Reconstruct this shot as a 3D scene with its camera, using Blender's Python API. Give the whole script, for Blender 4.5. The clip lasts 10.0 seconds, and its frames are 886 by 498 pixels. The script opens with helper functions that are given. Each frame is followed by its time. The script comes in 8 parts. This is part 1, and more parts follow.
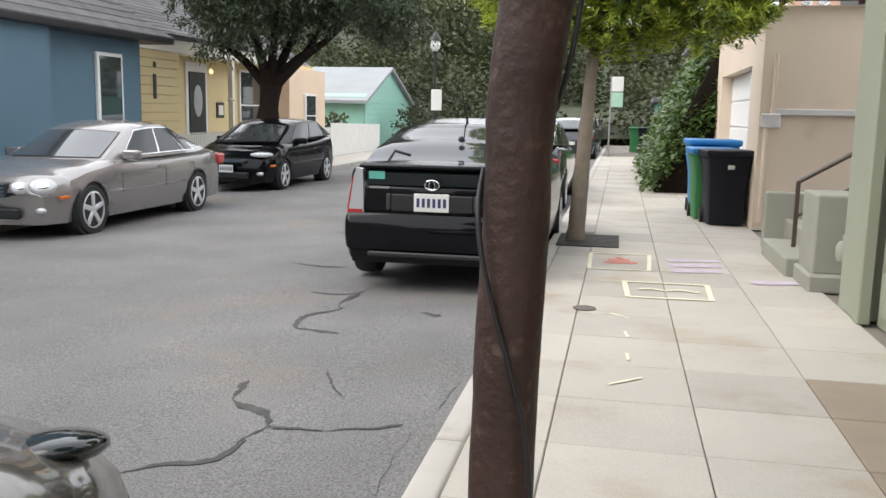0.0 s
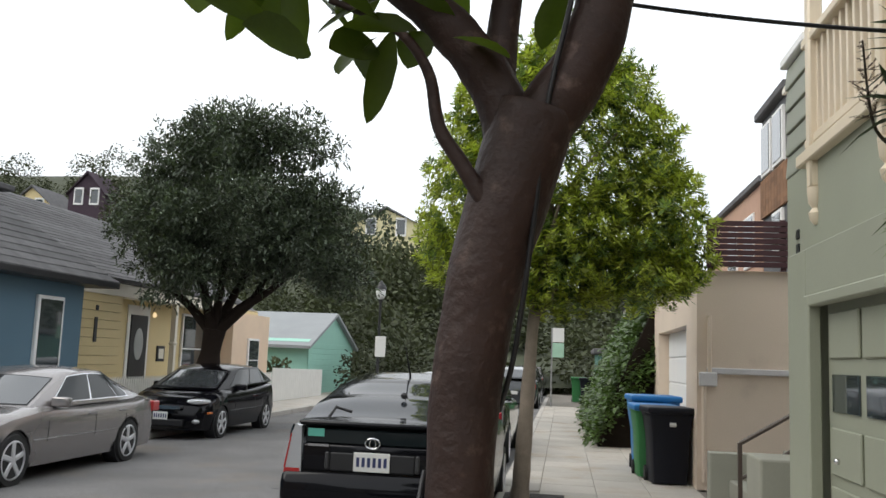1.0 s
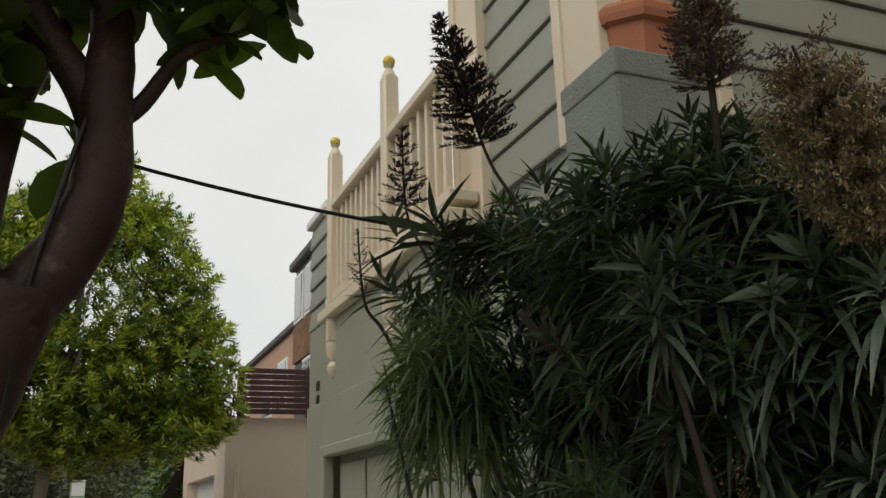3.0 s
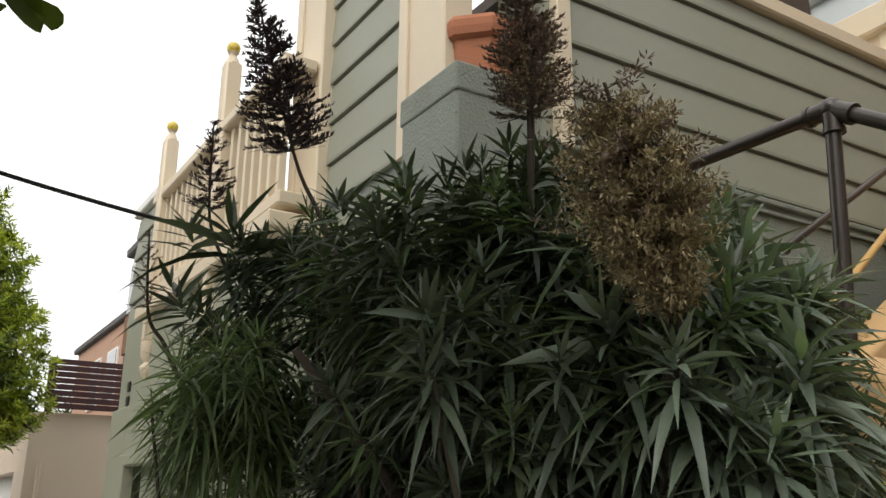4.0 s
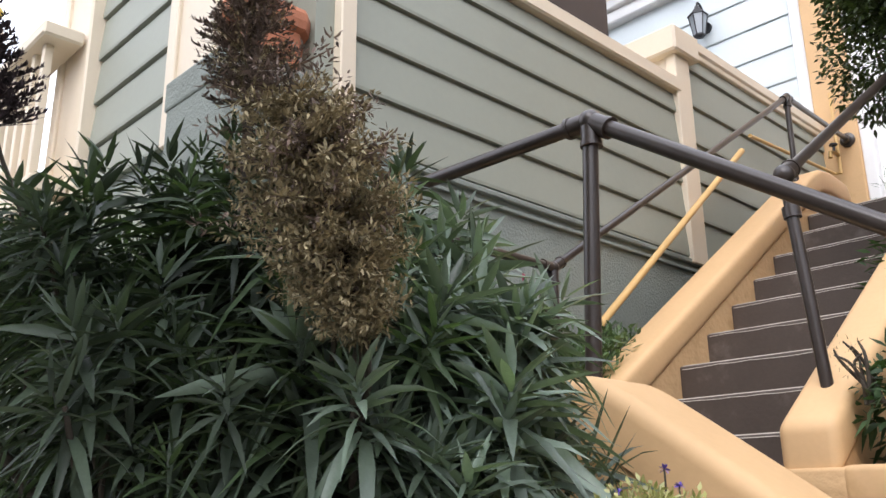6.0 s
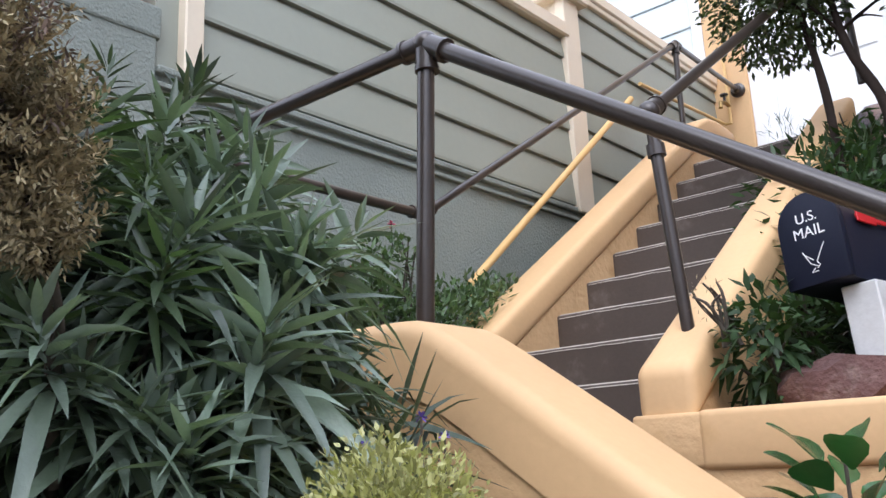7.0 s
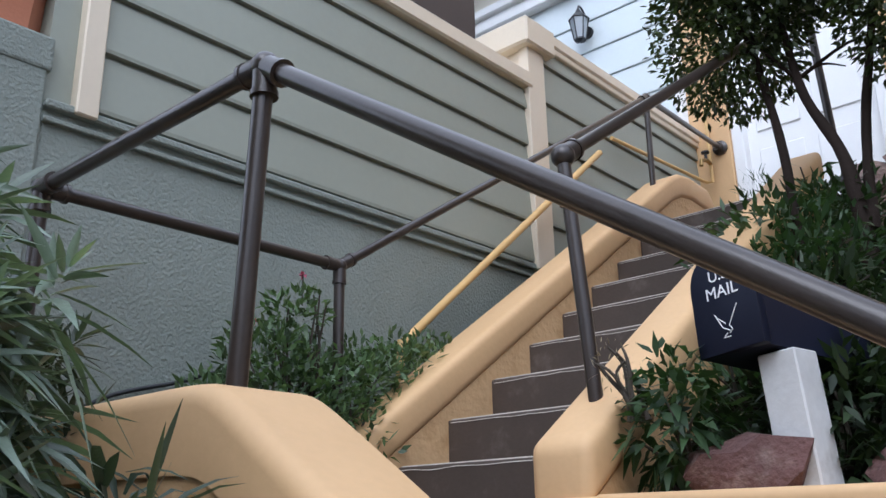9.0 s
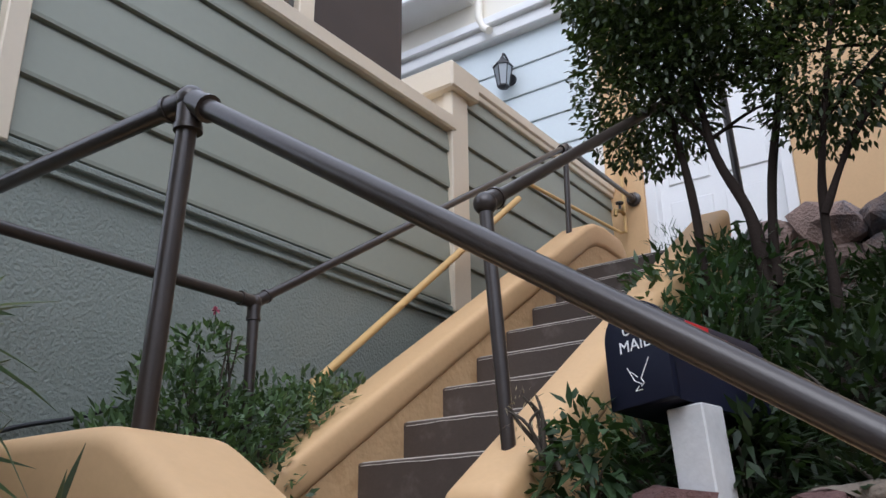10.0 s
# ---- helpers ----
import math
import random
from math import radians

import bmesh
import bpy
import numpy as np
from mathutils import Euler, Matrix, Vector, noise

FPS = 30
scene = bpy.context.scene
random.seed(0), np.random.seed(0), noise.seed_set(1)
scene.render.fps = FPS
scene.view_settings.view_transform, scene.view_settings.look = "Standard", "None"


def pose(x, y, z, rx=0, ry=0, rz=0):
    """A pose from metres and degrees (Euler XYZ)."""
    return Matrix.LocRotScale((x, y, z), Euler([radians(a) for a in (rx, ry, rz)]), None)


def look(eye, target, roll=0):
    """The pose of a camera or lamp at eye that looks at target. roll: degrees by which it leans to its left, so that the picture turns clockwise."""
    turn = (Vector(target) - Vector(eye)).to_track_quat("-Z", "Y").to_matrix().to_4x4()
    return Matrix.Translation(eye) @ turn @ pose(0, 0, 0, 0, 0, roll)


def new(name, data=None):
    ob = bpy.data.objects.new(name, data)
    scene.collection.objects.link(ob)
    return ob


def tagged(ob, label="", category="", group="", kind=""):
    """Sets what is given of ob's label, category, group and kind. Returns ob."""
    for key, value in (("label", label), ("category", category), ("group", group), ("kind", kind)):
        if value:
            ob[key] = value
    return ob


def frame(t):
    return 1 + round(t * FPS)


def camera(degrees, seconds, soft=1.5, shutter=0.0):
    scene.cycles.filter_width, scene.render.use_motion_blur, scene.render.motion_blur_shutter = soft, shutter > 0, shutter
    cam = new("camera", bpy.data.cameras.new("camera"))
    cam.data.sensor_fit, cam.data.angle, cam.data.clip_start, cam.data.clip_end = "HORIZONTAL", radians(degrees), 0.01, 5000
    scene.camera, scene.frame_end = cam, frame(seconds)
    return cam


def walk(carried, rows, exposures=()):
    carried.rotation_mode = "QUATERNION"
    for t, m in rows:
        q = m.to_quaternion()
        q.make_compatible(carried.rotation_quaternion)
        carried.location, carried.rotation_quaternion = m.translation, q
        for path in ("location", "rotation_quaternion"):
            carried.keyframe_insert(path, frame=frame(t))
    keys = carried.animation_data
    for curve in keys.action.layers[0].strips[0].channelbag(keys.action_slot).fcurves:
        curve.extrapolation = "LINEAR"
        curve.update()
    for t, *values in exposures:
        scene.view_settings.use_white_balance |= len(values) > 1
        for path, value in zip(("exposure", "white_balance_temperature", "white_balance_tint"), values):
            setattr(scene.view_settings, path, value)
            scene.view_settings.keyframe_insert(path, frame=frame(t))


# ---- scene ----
cam = camera(54.1, 10.0)
PATH = [
    (0, (0.179, -0.576, 1.41), (-0.209, 1.361, 1.1), 1.1),
    (0.5, (0.185, -0.561, 1.465), (-0.158, 1.409, 1.45), 1.6),
    (1, (0.175, -0.555, 1.519), (-0.104, 1.409, 1.77), 2.2),
    (1.5, (0.161, -0.615, 1.573), (-0.009, 1.322, 2.043), 1.8),
    (2, (0.182, -0.61, 1.596), (0.256, 1.308, 2.159), 0.3),
    (2.5, (0.226, -0.615, 1.602), (0.648, 1.254, 2.175), -1.1),
    (3, (0.266, -0.63, 1.605), (0.985, 1.148, 2.174), -1.7),
    (3.2, (0.273, -0.641, 1.602), (1.078, 1.099, 2.172), -1.8),
    (4.5, (0.622, -0.416, 1.8), (1.682, 1.181, 2.371), 1.8),
    (5, (0.625, -0.411, 1.794), (1.722, 1.161, 2.366), 1.2),
    (5.5, (0.663, -0.419, 1.793), (1.86, 1.079, 2.363), -0.0),
    (6, (0.808, -0.46, 1.814), (2.137, 0.921, 2.384), -0.6),
    (6.2, (0.885, -0.475, 1.821), (2.248, 0.871, 2.395), -0.7),
    (7.3, (1.193, -0.474, 1.807), (2.682, 0.785, 2.249), -2.8),
    (7.5, (1.251, -0.465, 1.808), (2.722, 0.825, 2.221), -3.4),
    (8, (1.407, -0.519, 1.808), (2.761, 0.894, 2.219), -3.2),
    (8.5, (1.54, -0.573, 1.832), (2.858, 0.851, 2.319), -1.6),
    (9, (1.583, -0.575, 1.855), (3.009, 0.689, 2.462), -1.1),
    (9.5, (1.574, -0.565, 1.877), (3.101, 0.532, 2.558), -0.6),
    (10, (1.572, -0.567, 1.876), (3.099, 0.528, 2.56), -0.5),
]
walk(cam, [(t, look(eye, target, roll)) for t, eye, target, roll in PATH], exposures=[(0, 0.42, 6500, 10), (0.5, 0.3, 6500, 10), (1, -0.25, 6500, 8), (1.5, -0.75, 6600, 6), (2, -1.0, 6600, 6), (3.2, -0.8, 7000, 8), (4.4, 0.0, 6900, 10), (5.5, 0.15, 6300, 14), (6.2, 0.58, 6000, 15), (7.4, 0.63, 5500, 15), (8.2, 0.57, 5300, 14), (9, 0.15, 5400, 13), (10, -0.12, 5600, 14)])

# ---- light ----
world = bpy.data.worlds.new("overcast_sky")
scene.world = world
world.use_nodes = True
wn, wl = world.node_tree.nodes, world.node_tree.links
sky = wn.new("ShaderNodeTexSky")
sky.sky_type, sky.sun_disc = "NISHITA", False
sky.sun_elevation, sky.sun_rotation = radians(47), radians(243)
sky.dust_density, sky.air_density = 6.0, 1.0
cloud = wn.new("ShaderNodeTexNoise")
cloud.inputs["Scale"].default_value, cloud.inputs["Detail"].default_value = 2.2, 4.0
cloud_col = wn.new("ShaderNodeValToRGB")
cloud_col.color_ramp.elements[0].position, cloud_col.color_ramp.elements[0].color = 0.3, (8.6, 9.0, 9.6, 1)
cloud_col.color_ramp.elements[1].position, cloud_col.color_ramp.elements[1].color = 0.75, (10.6, 10.7, 10.9, 1)
sky_mix = wn.new("ShaderNodeMix")
sky_mix.data_type = "RGBA"
sky_mix.inputs[0].default_value = 0.88
wl.new(cloud.outputs["Fac"], cloud_col.inputs["Fac"])
wl.new(sky.outputs[0], sky_mix.inputs[6])
wl.new(cloud_col.outputs[0], sky_mix.inputs[7])
bg = wn["Background"]
bg.inputs["Strength"].default_value = 0.17
wl.new(sky_mix.outputs[2], bg.inputs["Color"])

sun = new("sun", bpy.data.lights.new("sun", "SUN"))
sun.data.energy, sun.data.angle, sun.data.color = 1.15, radians(40), (1.0, 0.96, 0.9)
sun.matrix_world = look((-9, -4.5, 11), (0, 0, 0))

# ---- materials ----
MATS = {}


def mat(name, col, rough=0.7, metal=0.0, var=0.18, scale=3.0, fine=90.0, bump=0.25, dist=0.004,
        stain=None, stain_at=0.62, stain_scale=1.3, coat=0.0, spec=0.5, rand=0.0, island=0.0, leaf=0.0, glow=0.0, grain=None):
    """A surface with broad and fine variation, optional stains, grain relief and a shift per piece."""
    if name in MATS:
        return MATS[name]
    m = MATS[name] = bpy.data.materials.new(name)
    m.use_nodes = True
    nt = m.node_tree
    n, l = nt.nodes, nt.links
    b = n["Principled BSDF"]
    geo = n.new("ShaderNodeNewGeometry")
    broad, small = n.new("ShaderNodeTexNoise"), n.new("ShaderNodeTexNoise")
    broad.inputs["Scale"].default_value, broad.inputs["Detail"].default_value = scale, 5.0
    small.inputs["Scale"].default_value, small.inputs["Detail"].default_value = fine, 3.0
    for t in (broad, small):
        l.new(geo.outputs["Position"], t.inputs["Vector"])
    def math_node(op, a, c):
        k = n.new("ShaderNodeMath")
        k.operation = op
        for i, v in enumerate((a, c)):
            if isinstance(v, (int, float)):
                k.inputs[i].default_value = v
            else:
                l.new(v, k.inputs[i])
        return k.outputs[0]
    f = math_node("MULTIPLY_ADD", broad.outputs["Fac"], 2 * var)
    f.node.inputs[2].default_value = 1 - var
    grain = var if grain is None else grain
    g = math_node("MULTIPLY_ADD", small.outputs["Fac"], grain)
    g.node.inputs[2].default_value = 1 - grain / 2
    f = math_node("MULTIPLY", f, g)
    if rand:
        info = n.new("ShaderNodeObjectInfo")
        r = math_node("MULTIPLY_ADD", info.outputs["Random"], 2 * rand)
        r.node.inputs[2].default_value = 1 - rand
        f = math_node("MULTIPLY", f, r)
    if island:
        r = math_node("MULTIPLY_ADD", geo.outputs["Random Per Island"], 2 * island)
        r.node.inputs[2].default_value = 1 - island
        f = math_node("MULTIPLY", f, r)
    scale_col = n.new("ShaderNodeVectorMath")
    scale_col.operation = "SCALE"
    base = n.new("ShaderNodeRGB")
    base.outputs[0].default_value = (*col, 1)
    col_out = base.outputs[0]
    if stain:
        sn = n.new("ShaderNodeTexNoise")
        sn.inputs["Scale"].default_value, sn.inputs["Detail"].default_value = stain_scale, 7.0
        sn.inputs["Roughness"].default_value = 0.62
        l.new(geo.outputs["Position"], sn.inputs["Vector"])
        ramp = n.new("ShaderNodeMapRange")
        ramp.inputs[1].default_value, ramp.inputs[2].default_value = stain_at - 0.08, stain_at + 0.1
        l.new(sn.outputs["Fac"], ramp.inputs[0])
        mx = n.new("ShaderNodeMix")
        mx.data_type = "RGBA"
        l.new(ramp.outputs[0], mx.inputs[0])
        l.new(col_out, mx.inputs[6])
        mx.inputs[7].default_value = (*stain, 1)
        col_out = mx.outputs[2]
    l.new(col_out, scale_col.inputs[0])
    l.new(f, scale_col.inputs["Scale"])
    l.new(scale_col.outputs[0], b.inputs["Base Color"])
    b.inputs["Roughness"].default_value, b.inputs["Metallic"].default_value = rough, metal
    b.inputs["Coat Weight"].default_value, b.inputs["Specular IOR Level"].default_value = coat, spec
    b.inputs["Coat Roughness"].default_value = 0.05
    if glow:
        l.new(base.outputs[0], b.inputs["Emission Color"])
        b.inputs["Emission Strength"].default_value = glow
    if bump:
        bn = n.new("ShaderNodeBump")
        bn.inputs["Strength"].default_value, bn.inputs["Distance"].default_value = bump, dist
        l.new(small.outputs["Fac"], bn.inputs["Height"])
        l.new(bn.outputs[0], b.inputs["Normal"])
    if leaf:
        tr = n.new("ShaderNodeBsdfTranslucent")
        lift = n.new("ShaderNodeVectorMath")
        lift.operation = "MULTIPLY"
        lift.inputs[1].default_value = (1.5, 1.7, 0.7)
        l.new(scale_col.outputs[0], lift.inputs[0])
        l.new(lift.outputs[0], tr.inputs["Color"])
        mix = n.new("ShaderNodeMixShader")
        mix.inputs[0].default_value = leaf
        l.new(b.outputs[0], mix.inputs[1])
        l.new(tr.outputs[0], mix.inputs[2])
        l.new(mix.outputs[0], n["Material Output"].inputs["Surface"])
    return m


def glass(name, col=(0.02, 0.025, 0.03), rough=0.03):
    return mat(name, col, rough=rough, var=0.05, bump=0, spec=0.9, coat=0.6)


ASPHALT = mat("asphalt", (0.158, 0.154, 0.152), 0.9, var=0.45, scale=0.7, fine=85, bump=1.0, dist=0.005, stain=(0.185, 0.162, 0.14), stain_at=0.6, stain_scale=0.6, grain=2.2)
TAR = mat("tar_seam", (0.06, 0.058, 0.058), 0.85, var=0.5, scale=9, grain=1.8, bump=0.4)
SLAB = mat("concrete_slab", (0.425, 0.395, 0.35), 0.85, var=0.13, scale=1.6, fine=170, bump=0.4, dist=0.002, rand=0.10, grain=0.7, stain=(0.36, 0.30, 0.23), stain_at=0.6, stain_scale=1.1)
SLAB_DARK = mat("dark_slab", (0.27, 0.215, 0.165), 0.85, var=0.2, scale=2.5, fine=150, bump=0.35, rand=0.1)
JOINT = mat("joint_dirt", (0.2, 0.18, 0.155), 0.95, var=0.3)
KERB = mat("kerb_concrete", (0.45, 0.425, 0.385), 0.85, var=0.16, scale=2.2, fine=140, rand=0.06, stain=(0.27, 0.24, 0.2), stain_at=0.63)
CHALK = mat("white_chalk", (0.72, 0.68, 0.52), 0.95, var=0.35, scale=14)
CHALK_RED = mat("red_chalk", (0.55, 0.22, 0.18), 0.95, var=0.35, scale=14)
CHALK_PALE = mat("pale_chalk", (0.5, 0.43, 0.5), 0.95, var=0.3, scale=9)
GREEN = mat("sage_paint", (0.30, 0.315, 0.245), 0.62, var=0.07, scale=1.5, fine=40, bump=0.12, dist=0.002)
SIDING = mat("sage_siding", (0.29, 0.305, 0.25), 0.55, var=0.07, scale=1.2, fine=30, bump=0.08, dist=0.002)
STUCCO = mat("grey_green_stucco", (0.24, 0.265, 0.235), 0.9, var=0.16, scale=1.4, fine=75, bump=0.9, dist=0.008, stain=(0.16, 0.17, 0.15), stain_at=0.66)
CREAM = mat("cream_paint", (0.71, 0.61, 0.465), 0.5, var=0.06, scale=2, fine=40, bump=0.08)
YELLOW = mat("yellow_stucco", (0.645, 0.415, 0.205), 0.62, var=0.09, scale=3, fine=45, bump=0.2, dist=0.003, stain=(0.5, 0.30, 0.12), stain_at=0.7, stain_scale=2.6)
YELLOW_ROUGH = mat("rough_yellow_stucco", (0.61, 0.395, 0.195), 0.75, var=0.12, scale=5, fine=28, bump=0.7, dist=0.009, stain=(0.46, 0.27, 0.11), stain_at=0.62, stain_scale=4)
TREAD = mat("brown_step_paint", (0.075, 0.056, 0.044), 0.6, spec=0.35, var=0.2, scale=5, fine=70, bump=0.2, stain=(0.14, 0.115, 0.095), stain_at=0.64, stain_scale=5)
WORN = mat("worn_step_edge", (0.42, 0.37, 0.31), 0.8, var=0.25, scale=9)
PIPE = mat("dark_brown_pipe_paint", (0.043, 0.033, 0.028), 0.30, var=0.3, scale=14, fine=140, bump=0.25, dist=0.001, coat=0.12)
SOIL = mat("soil", (0.02, 0.0155, 0.012), 0.98, spec=0.05, var=0.4, scale=6, fine=60, bump=1.0, dist=0.02)
BARK = mat("brown_bark", (0.043, 0.022, 0.017), 0.6, var=0.5, scale=7, fine=45, bump=0.9, dist=0.006, stain=(0.15, 0.10, 0.08), stain_at=0.67, stain_scale=14)
BARK_GREY = mat("grey_bark", (0.22, 0.18, 0.14), 0.9, var=0.3, scale=9, fine=60, bump=0.8, dist=0.008)
BARK_DARK = mat("dark_bark", (0.028, 0.02, 0.016), 0.9, spec=0.15, var=0.3, scale=12, fine=80, bump=0.7)
STEM = mat("woody_stem", (0.062, 0.05, 0.037), 0.9, var=0.3, scale=20)
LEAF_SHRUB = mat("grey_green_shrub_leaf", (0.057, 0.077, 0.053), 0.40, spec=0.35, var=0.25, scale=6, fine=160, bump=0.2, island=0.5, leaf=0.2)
# Paler copy of the shrub leaf: near-side brightness and sky sheen put into colour.
LEAF_SHRUB_LIT = mat("lit_shrub_leaf", (0.15, 0.195, 0.152), 0.32, spec=0.55, var=0.25, scale=8, fine=160, bump=0.2, island=0.5, leaf=0.2)
LEAF_YOUNG = mat("fresh_green_leaf", (0.064, 0.098, 0.047), 0.42, var=0.2, scale=6, fine=160, bump=0.12, island=0.4, leaf=0.3)
# Young pale leaf, brightened further: the light on it is put into the colour.
LEAF_FRESH_LIT = mat("lit_pale_fresh_leaf", (0.115, 0.165, 0.08), 0.42, var=0.2, scale=6, fine=160, bump=0.12, island=0.45, leaf=0.3)
LEAF_STRIP = mat("strip_leaf", (0.1, 0.155, 0.075), 0.45, var=0.2, scale=5, bump=0, island=0.5, leaf=0.25)
LEAF_BIG = mat("glossy_dark_leaf", (0.07, 0.098, 0.019), 0.34, var=0.25, scale=12, bump=0.1, island=0.5, leaf=0.55)
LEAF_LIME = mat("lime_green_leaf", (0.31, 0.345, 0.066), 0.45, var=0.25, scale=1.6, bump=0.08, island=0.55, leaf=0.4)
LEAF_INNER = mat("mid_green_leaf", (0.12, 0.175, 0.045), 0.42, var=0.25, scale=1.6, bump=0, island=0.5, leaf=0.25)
LEAF_GREY = mat("grey_green_leaf", (0.066, 0.085, 0.055), 0.5, var=0.3, scale=0.9, bump=0, island=0.6, leaf=0.15)
LEAF_DARK = mat("dark_green_leaf", (0.024, 0.038, 0.016), 0.45, spec=0.3, var=0.25, scale=3, bump=0, island=0.5, leaf=0.25)
LEAF_SLOPE = mat("small_mid_green_leaf", (0.042, 0.06, 0.02), 0.42, var=0.25, scale=3, bump=0, island=0.5, leaf=0.3)
LEAF_BED = mat("bedding_leaf", (0.04, 0.072, 0.03), 0.45, spec=0.35, var=0.2, scale=5, bump=0, island=0.45, leaf=0.25)
LEAF_YELLOW = mat("yellow_variegated_leaf", (0.37, 0.36, 0.15), 0.45, var=0.2, scale=20, bump=0, island=0.45, leaf=0.2)
LEAF_ROUND = mat("round_glossy_leaf", (0.03, 0.095, 0.025), 0.25, var=0.25, scale=14, bump=0.1, island=0.4, leaf=0.1)
LEAF_IVY = mat("ivy_leaf", (0.07, 0.115, 0.03), 0.4, var=0.3, scale=1.5, bump=0, island=0.5, leaf=0.2)
LEAF_HILL = mat("hill_foliage", (0.062, 0.072, 0.036), 0.8, var=0.6, scale=0.12, fine=2, bump=0, island=0.35, leaf=0.1)
SPIKE_DARK = mat("dry_purple_flower", (0.075, 0.055, 0.06), 0.85, var=0.3, scale=14, bump=0, island=0.6)
SPIKE_TAN = mat("faded_flower", (0.31, 0.26, 0.15), 0.85, var=0.4, scale=25, bump=0, island=0.32)
SPIKE_MID = mat("faded_purple_flower", (0.18, 0.135, 0.11), 0.85, var=0.35, scale=10, bump=0, island=0.55)
BLACK = mat("black_plastic", (0.018, 0.018, 0.02), 0.45, var=0.2, bump=0.1)
RUBBER = mat("tyre_rubber", (0.02, 0.02, 0.02), 0.8, var=0.3, bump=0.3)
CHROME = mat("chrome", (0.7, 0.7, 0.72), 0.12, metal=1.0, var=0.05, bump=0)
ALLOY = mat("alloy_rim", (0.62, 0.62, 0.64), 0.3, metal=0.35, var=0.08, bump=0)
WHITE = mat("white_paint", (0.85, 0.845, 0.83), 0.5, var=0.06, scale=2, bump=0.08)
TERRACOTTA = mat("terracotta", (0.42, 0.16, 0.085), 0.8, var=0.15, scale=6, bump=0.3)
NAVY = mat("navy_enamel", (0.008, 0.0095, 0.022), 0.5, var=0.2, bump=0.08, spec=0.22)
RED = mat("red_enamel", (0.5, 0.015, 0.02), 0.4, var=0.1, bump=0)
ROCK = mat("purple_red_rock", (0.11, 0.055, 0.048), 0.9, var=0.4, scale=9, fine=55, bump=1.0, dist=0.012, stain=(0.24, 0.17, 0.14), stain_at=0.6, stain_scale=8)
STONE = mat("brown_field_stone", (0.24, 0.165, 0.135), 0.9, var=0.45, scale=6, fine=50, bump=1.0, dist=0.02, rand=0.45, stain=(0.13, 0.13, 0.15), stain_at=0.55, stain_scale=2.2)
WINDOW = glass("window_glass", (0.04, 0.05, 0.055))


# ---- building blocks ----
def thing(name, label, category, at=(0, 0, 0), group="", kind=""):
    ob = new(name)
    ob.location = at
    ob.empty_display_size = 0.1
    return tagged(ob, label, category, group, kind)


def finish(bm, name, material, smooth=None):
    bmesh.ops.recalc_face_normals(bm, faces=bm.faces)
    me = bpy.data.meshes.new(name)
    bm.to_mesh(me)
    bm.free()
    me.materials.append(material)
    if smooth is not None:
        for p in me.polygons:
            p.use_smooth = True
        if smooth < 180:
            me.set_sharp_from_angle(angle=radians(smooth))
    return me


def part(name, bm, material, parent, label="", smooth=None, kind=""):
    """Links a bmesh, built in world metres, as one mesh under its thing or part."""
    ob = new(name, finish(bm, name, material, smooth))
    if parent is not None:
        ob.parent = parent
        root = parent
        off = Vector((0, 0, 0))
        while root is not None:
            off += root.location
            root = root.parent
        ob.location = -off
    return tagged(ob, label, "", "", kind)


def solo(name, bm, material, label, category, smooth=None, kind="", group=""):
    ob = new(name, finish(bm, name, material, smooth))
    return tagged(ob, label, category, group, kind)


def box(bm, x0, x1, y0, y1, z0, z1, bevel=0.0, seg=1, m=None):
    b2 = bmesh.new()
    bmesh.ops.create_cube(b2, size=1.0)
    for v in b2.verts:
        v.co = Vector((x0 + (v.co.x + 0.5) * (x1 - x0), y0 + (v.co.y + 0.5) * (y1 - y0), z0 + (v.co.z + 0.5) * (z1 - z0)))
    if bevel:
        bmesh.ops.bevel(b2, geom=list(b2.edges), offset=bevel, segments=seg, profile=0.5, affect="EDGES")
    if m is not None:
        b2.transform(m)
    join(bm, b2)


def join(bm, other):
    vs = [bm.verts.new(v.co) for v in other.verts]
    other.verts.index_update()
    for f in other.faces:
        try:
            bm.faces.new([vs[v.index] for v in f.verts])
        except ValueError:
            pass
    other.free()


def one_box(*a, **k):
    bm = bmesh.new()
    box(bm, *a, **k)
    return bm


def tube(bm, pts, radii, seg=12, cap=True):
    """A round bar through pts, with a radius for each or for all."""
    pts = [Vector(p) for p in pts]
    if isinstance(radii, (int, float)):
        radii = [radii] * len(pts)
    rings = []
    side = None
    for i, p in enumerate(pts):
        d = (pts[min(i + 1, len(pts) - 1)] - pts[max(i - 1, 0)]).normalized()
        if side is None:
            side = d.cross(Vector((0.31, 0.17, 0.93)) if abs(d.z) < 0.9 else Vector((1, 0.1, 0))).normalized()
        side = (side - d * side.dot(d)).normalized()
        up = d.cross(side)
        rings.append([bm.verts.new(p + radii[i] * (math.cos(a) * side + math.sin(a) * up)) for a in [2 * math.pi * k / seg for k in range(seg)]])
    for r, s in zip(rings, rings[1:]):
        for k in range(seg):
            bm.faces.new((r[k], r[(k + 1) % seg], s[(k + 1) % seg], s[k]))
    if cap:
        bm.faces.new(rings[0][::-1])
        bm.faces.new(rings[-1])
    return rings


def one_tube(pts, radii, seg=12):
    bm = bmesh.new()
    tube(bm, pts, radii, seg)
    return bm


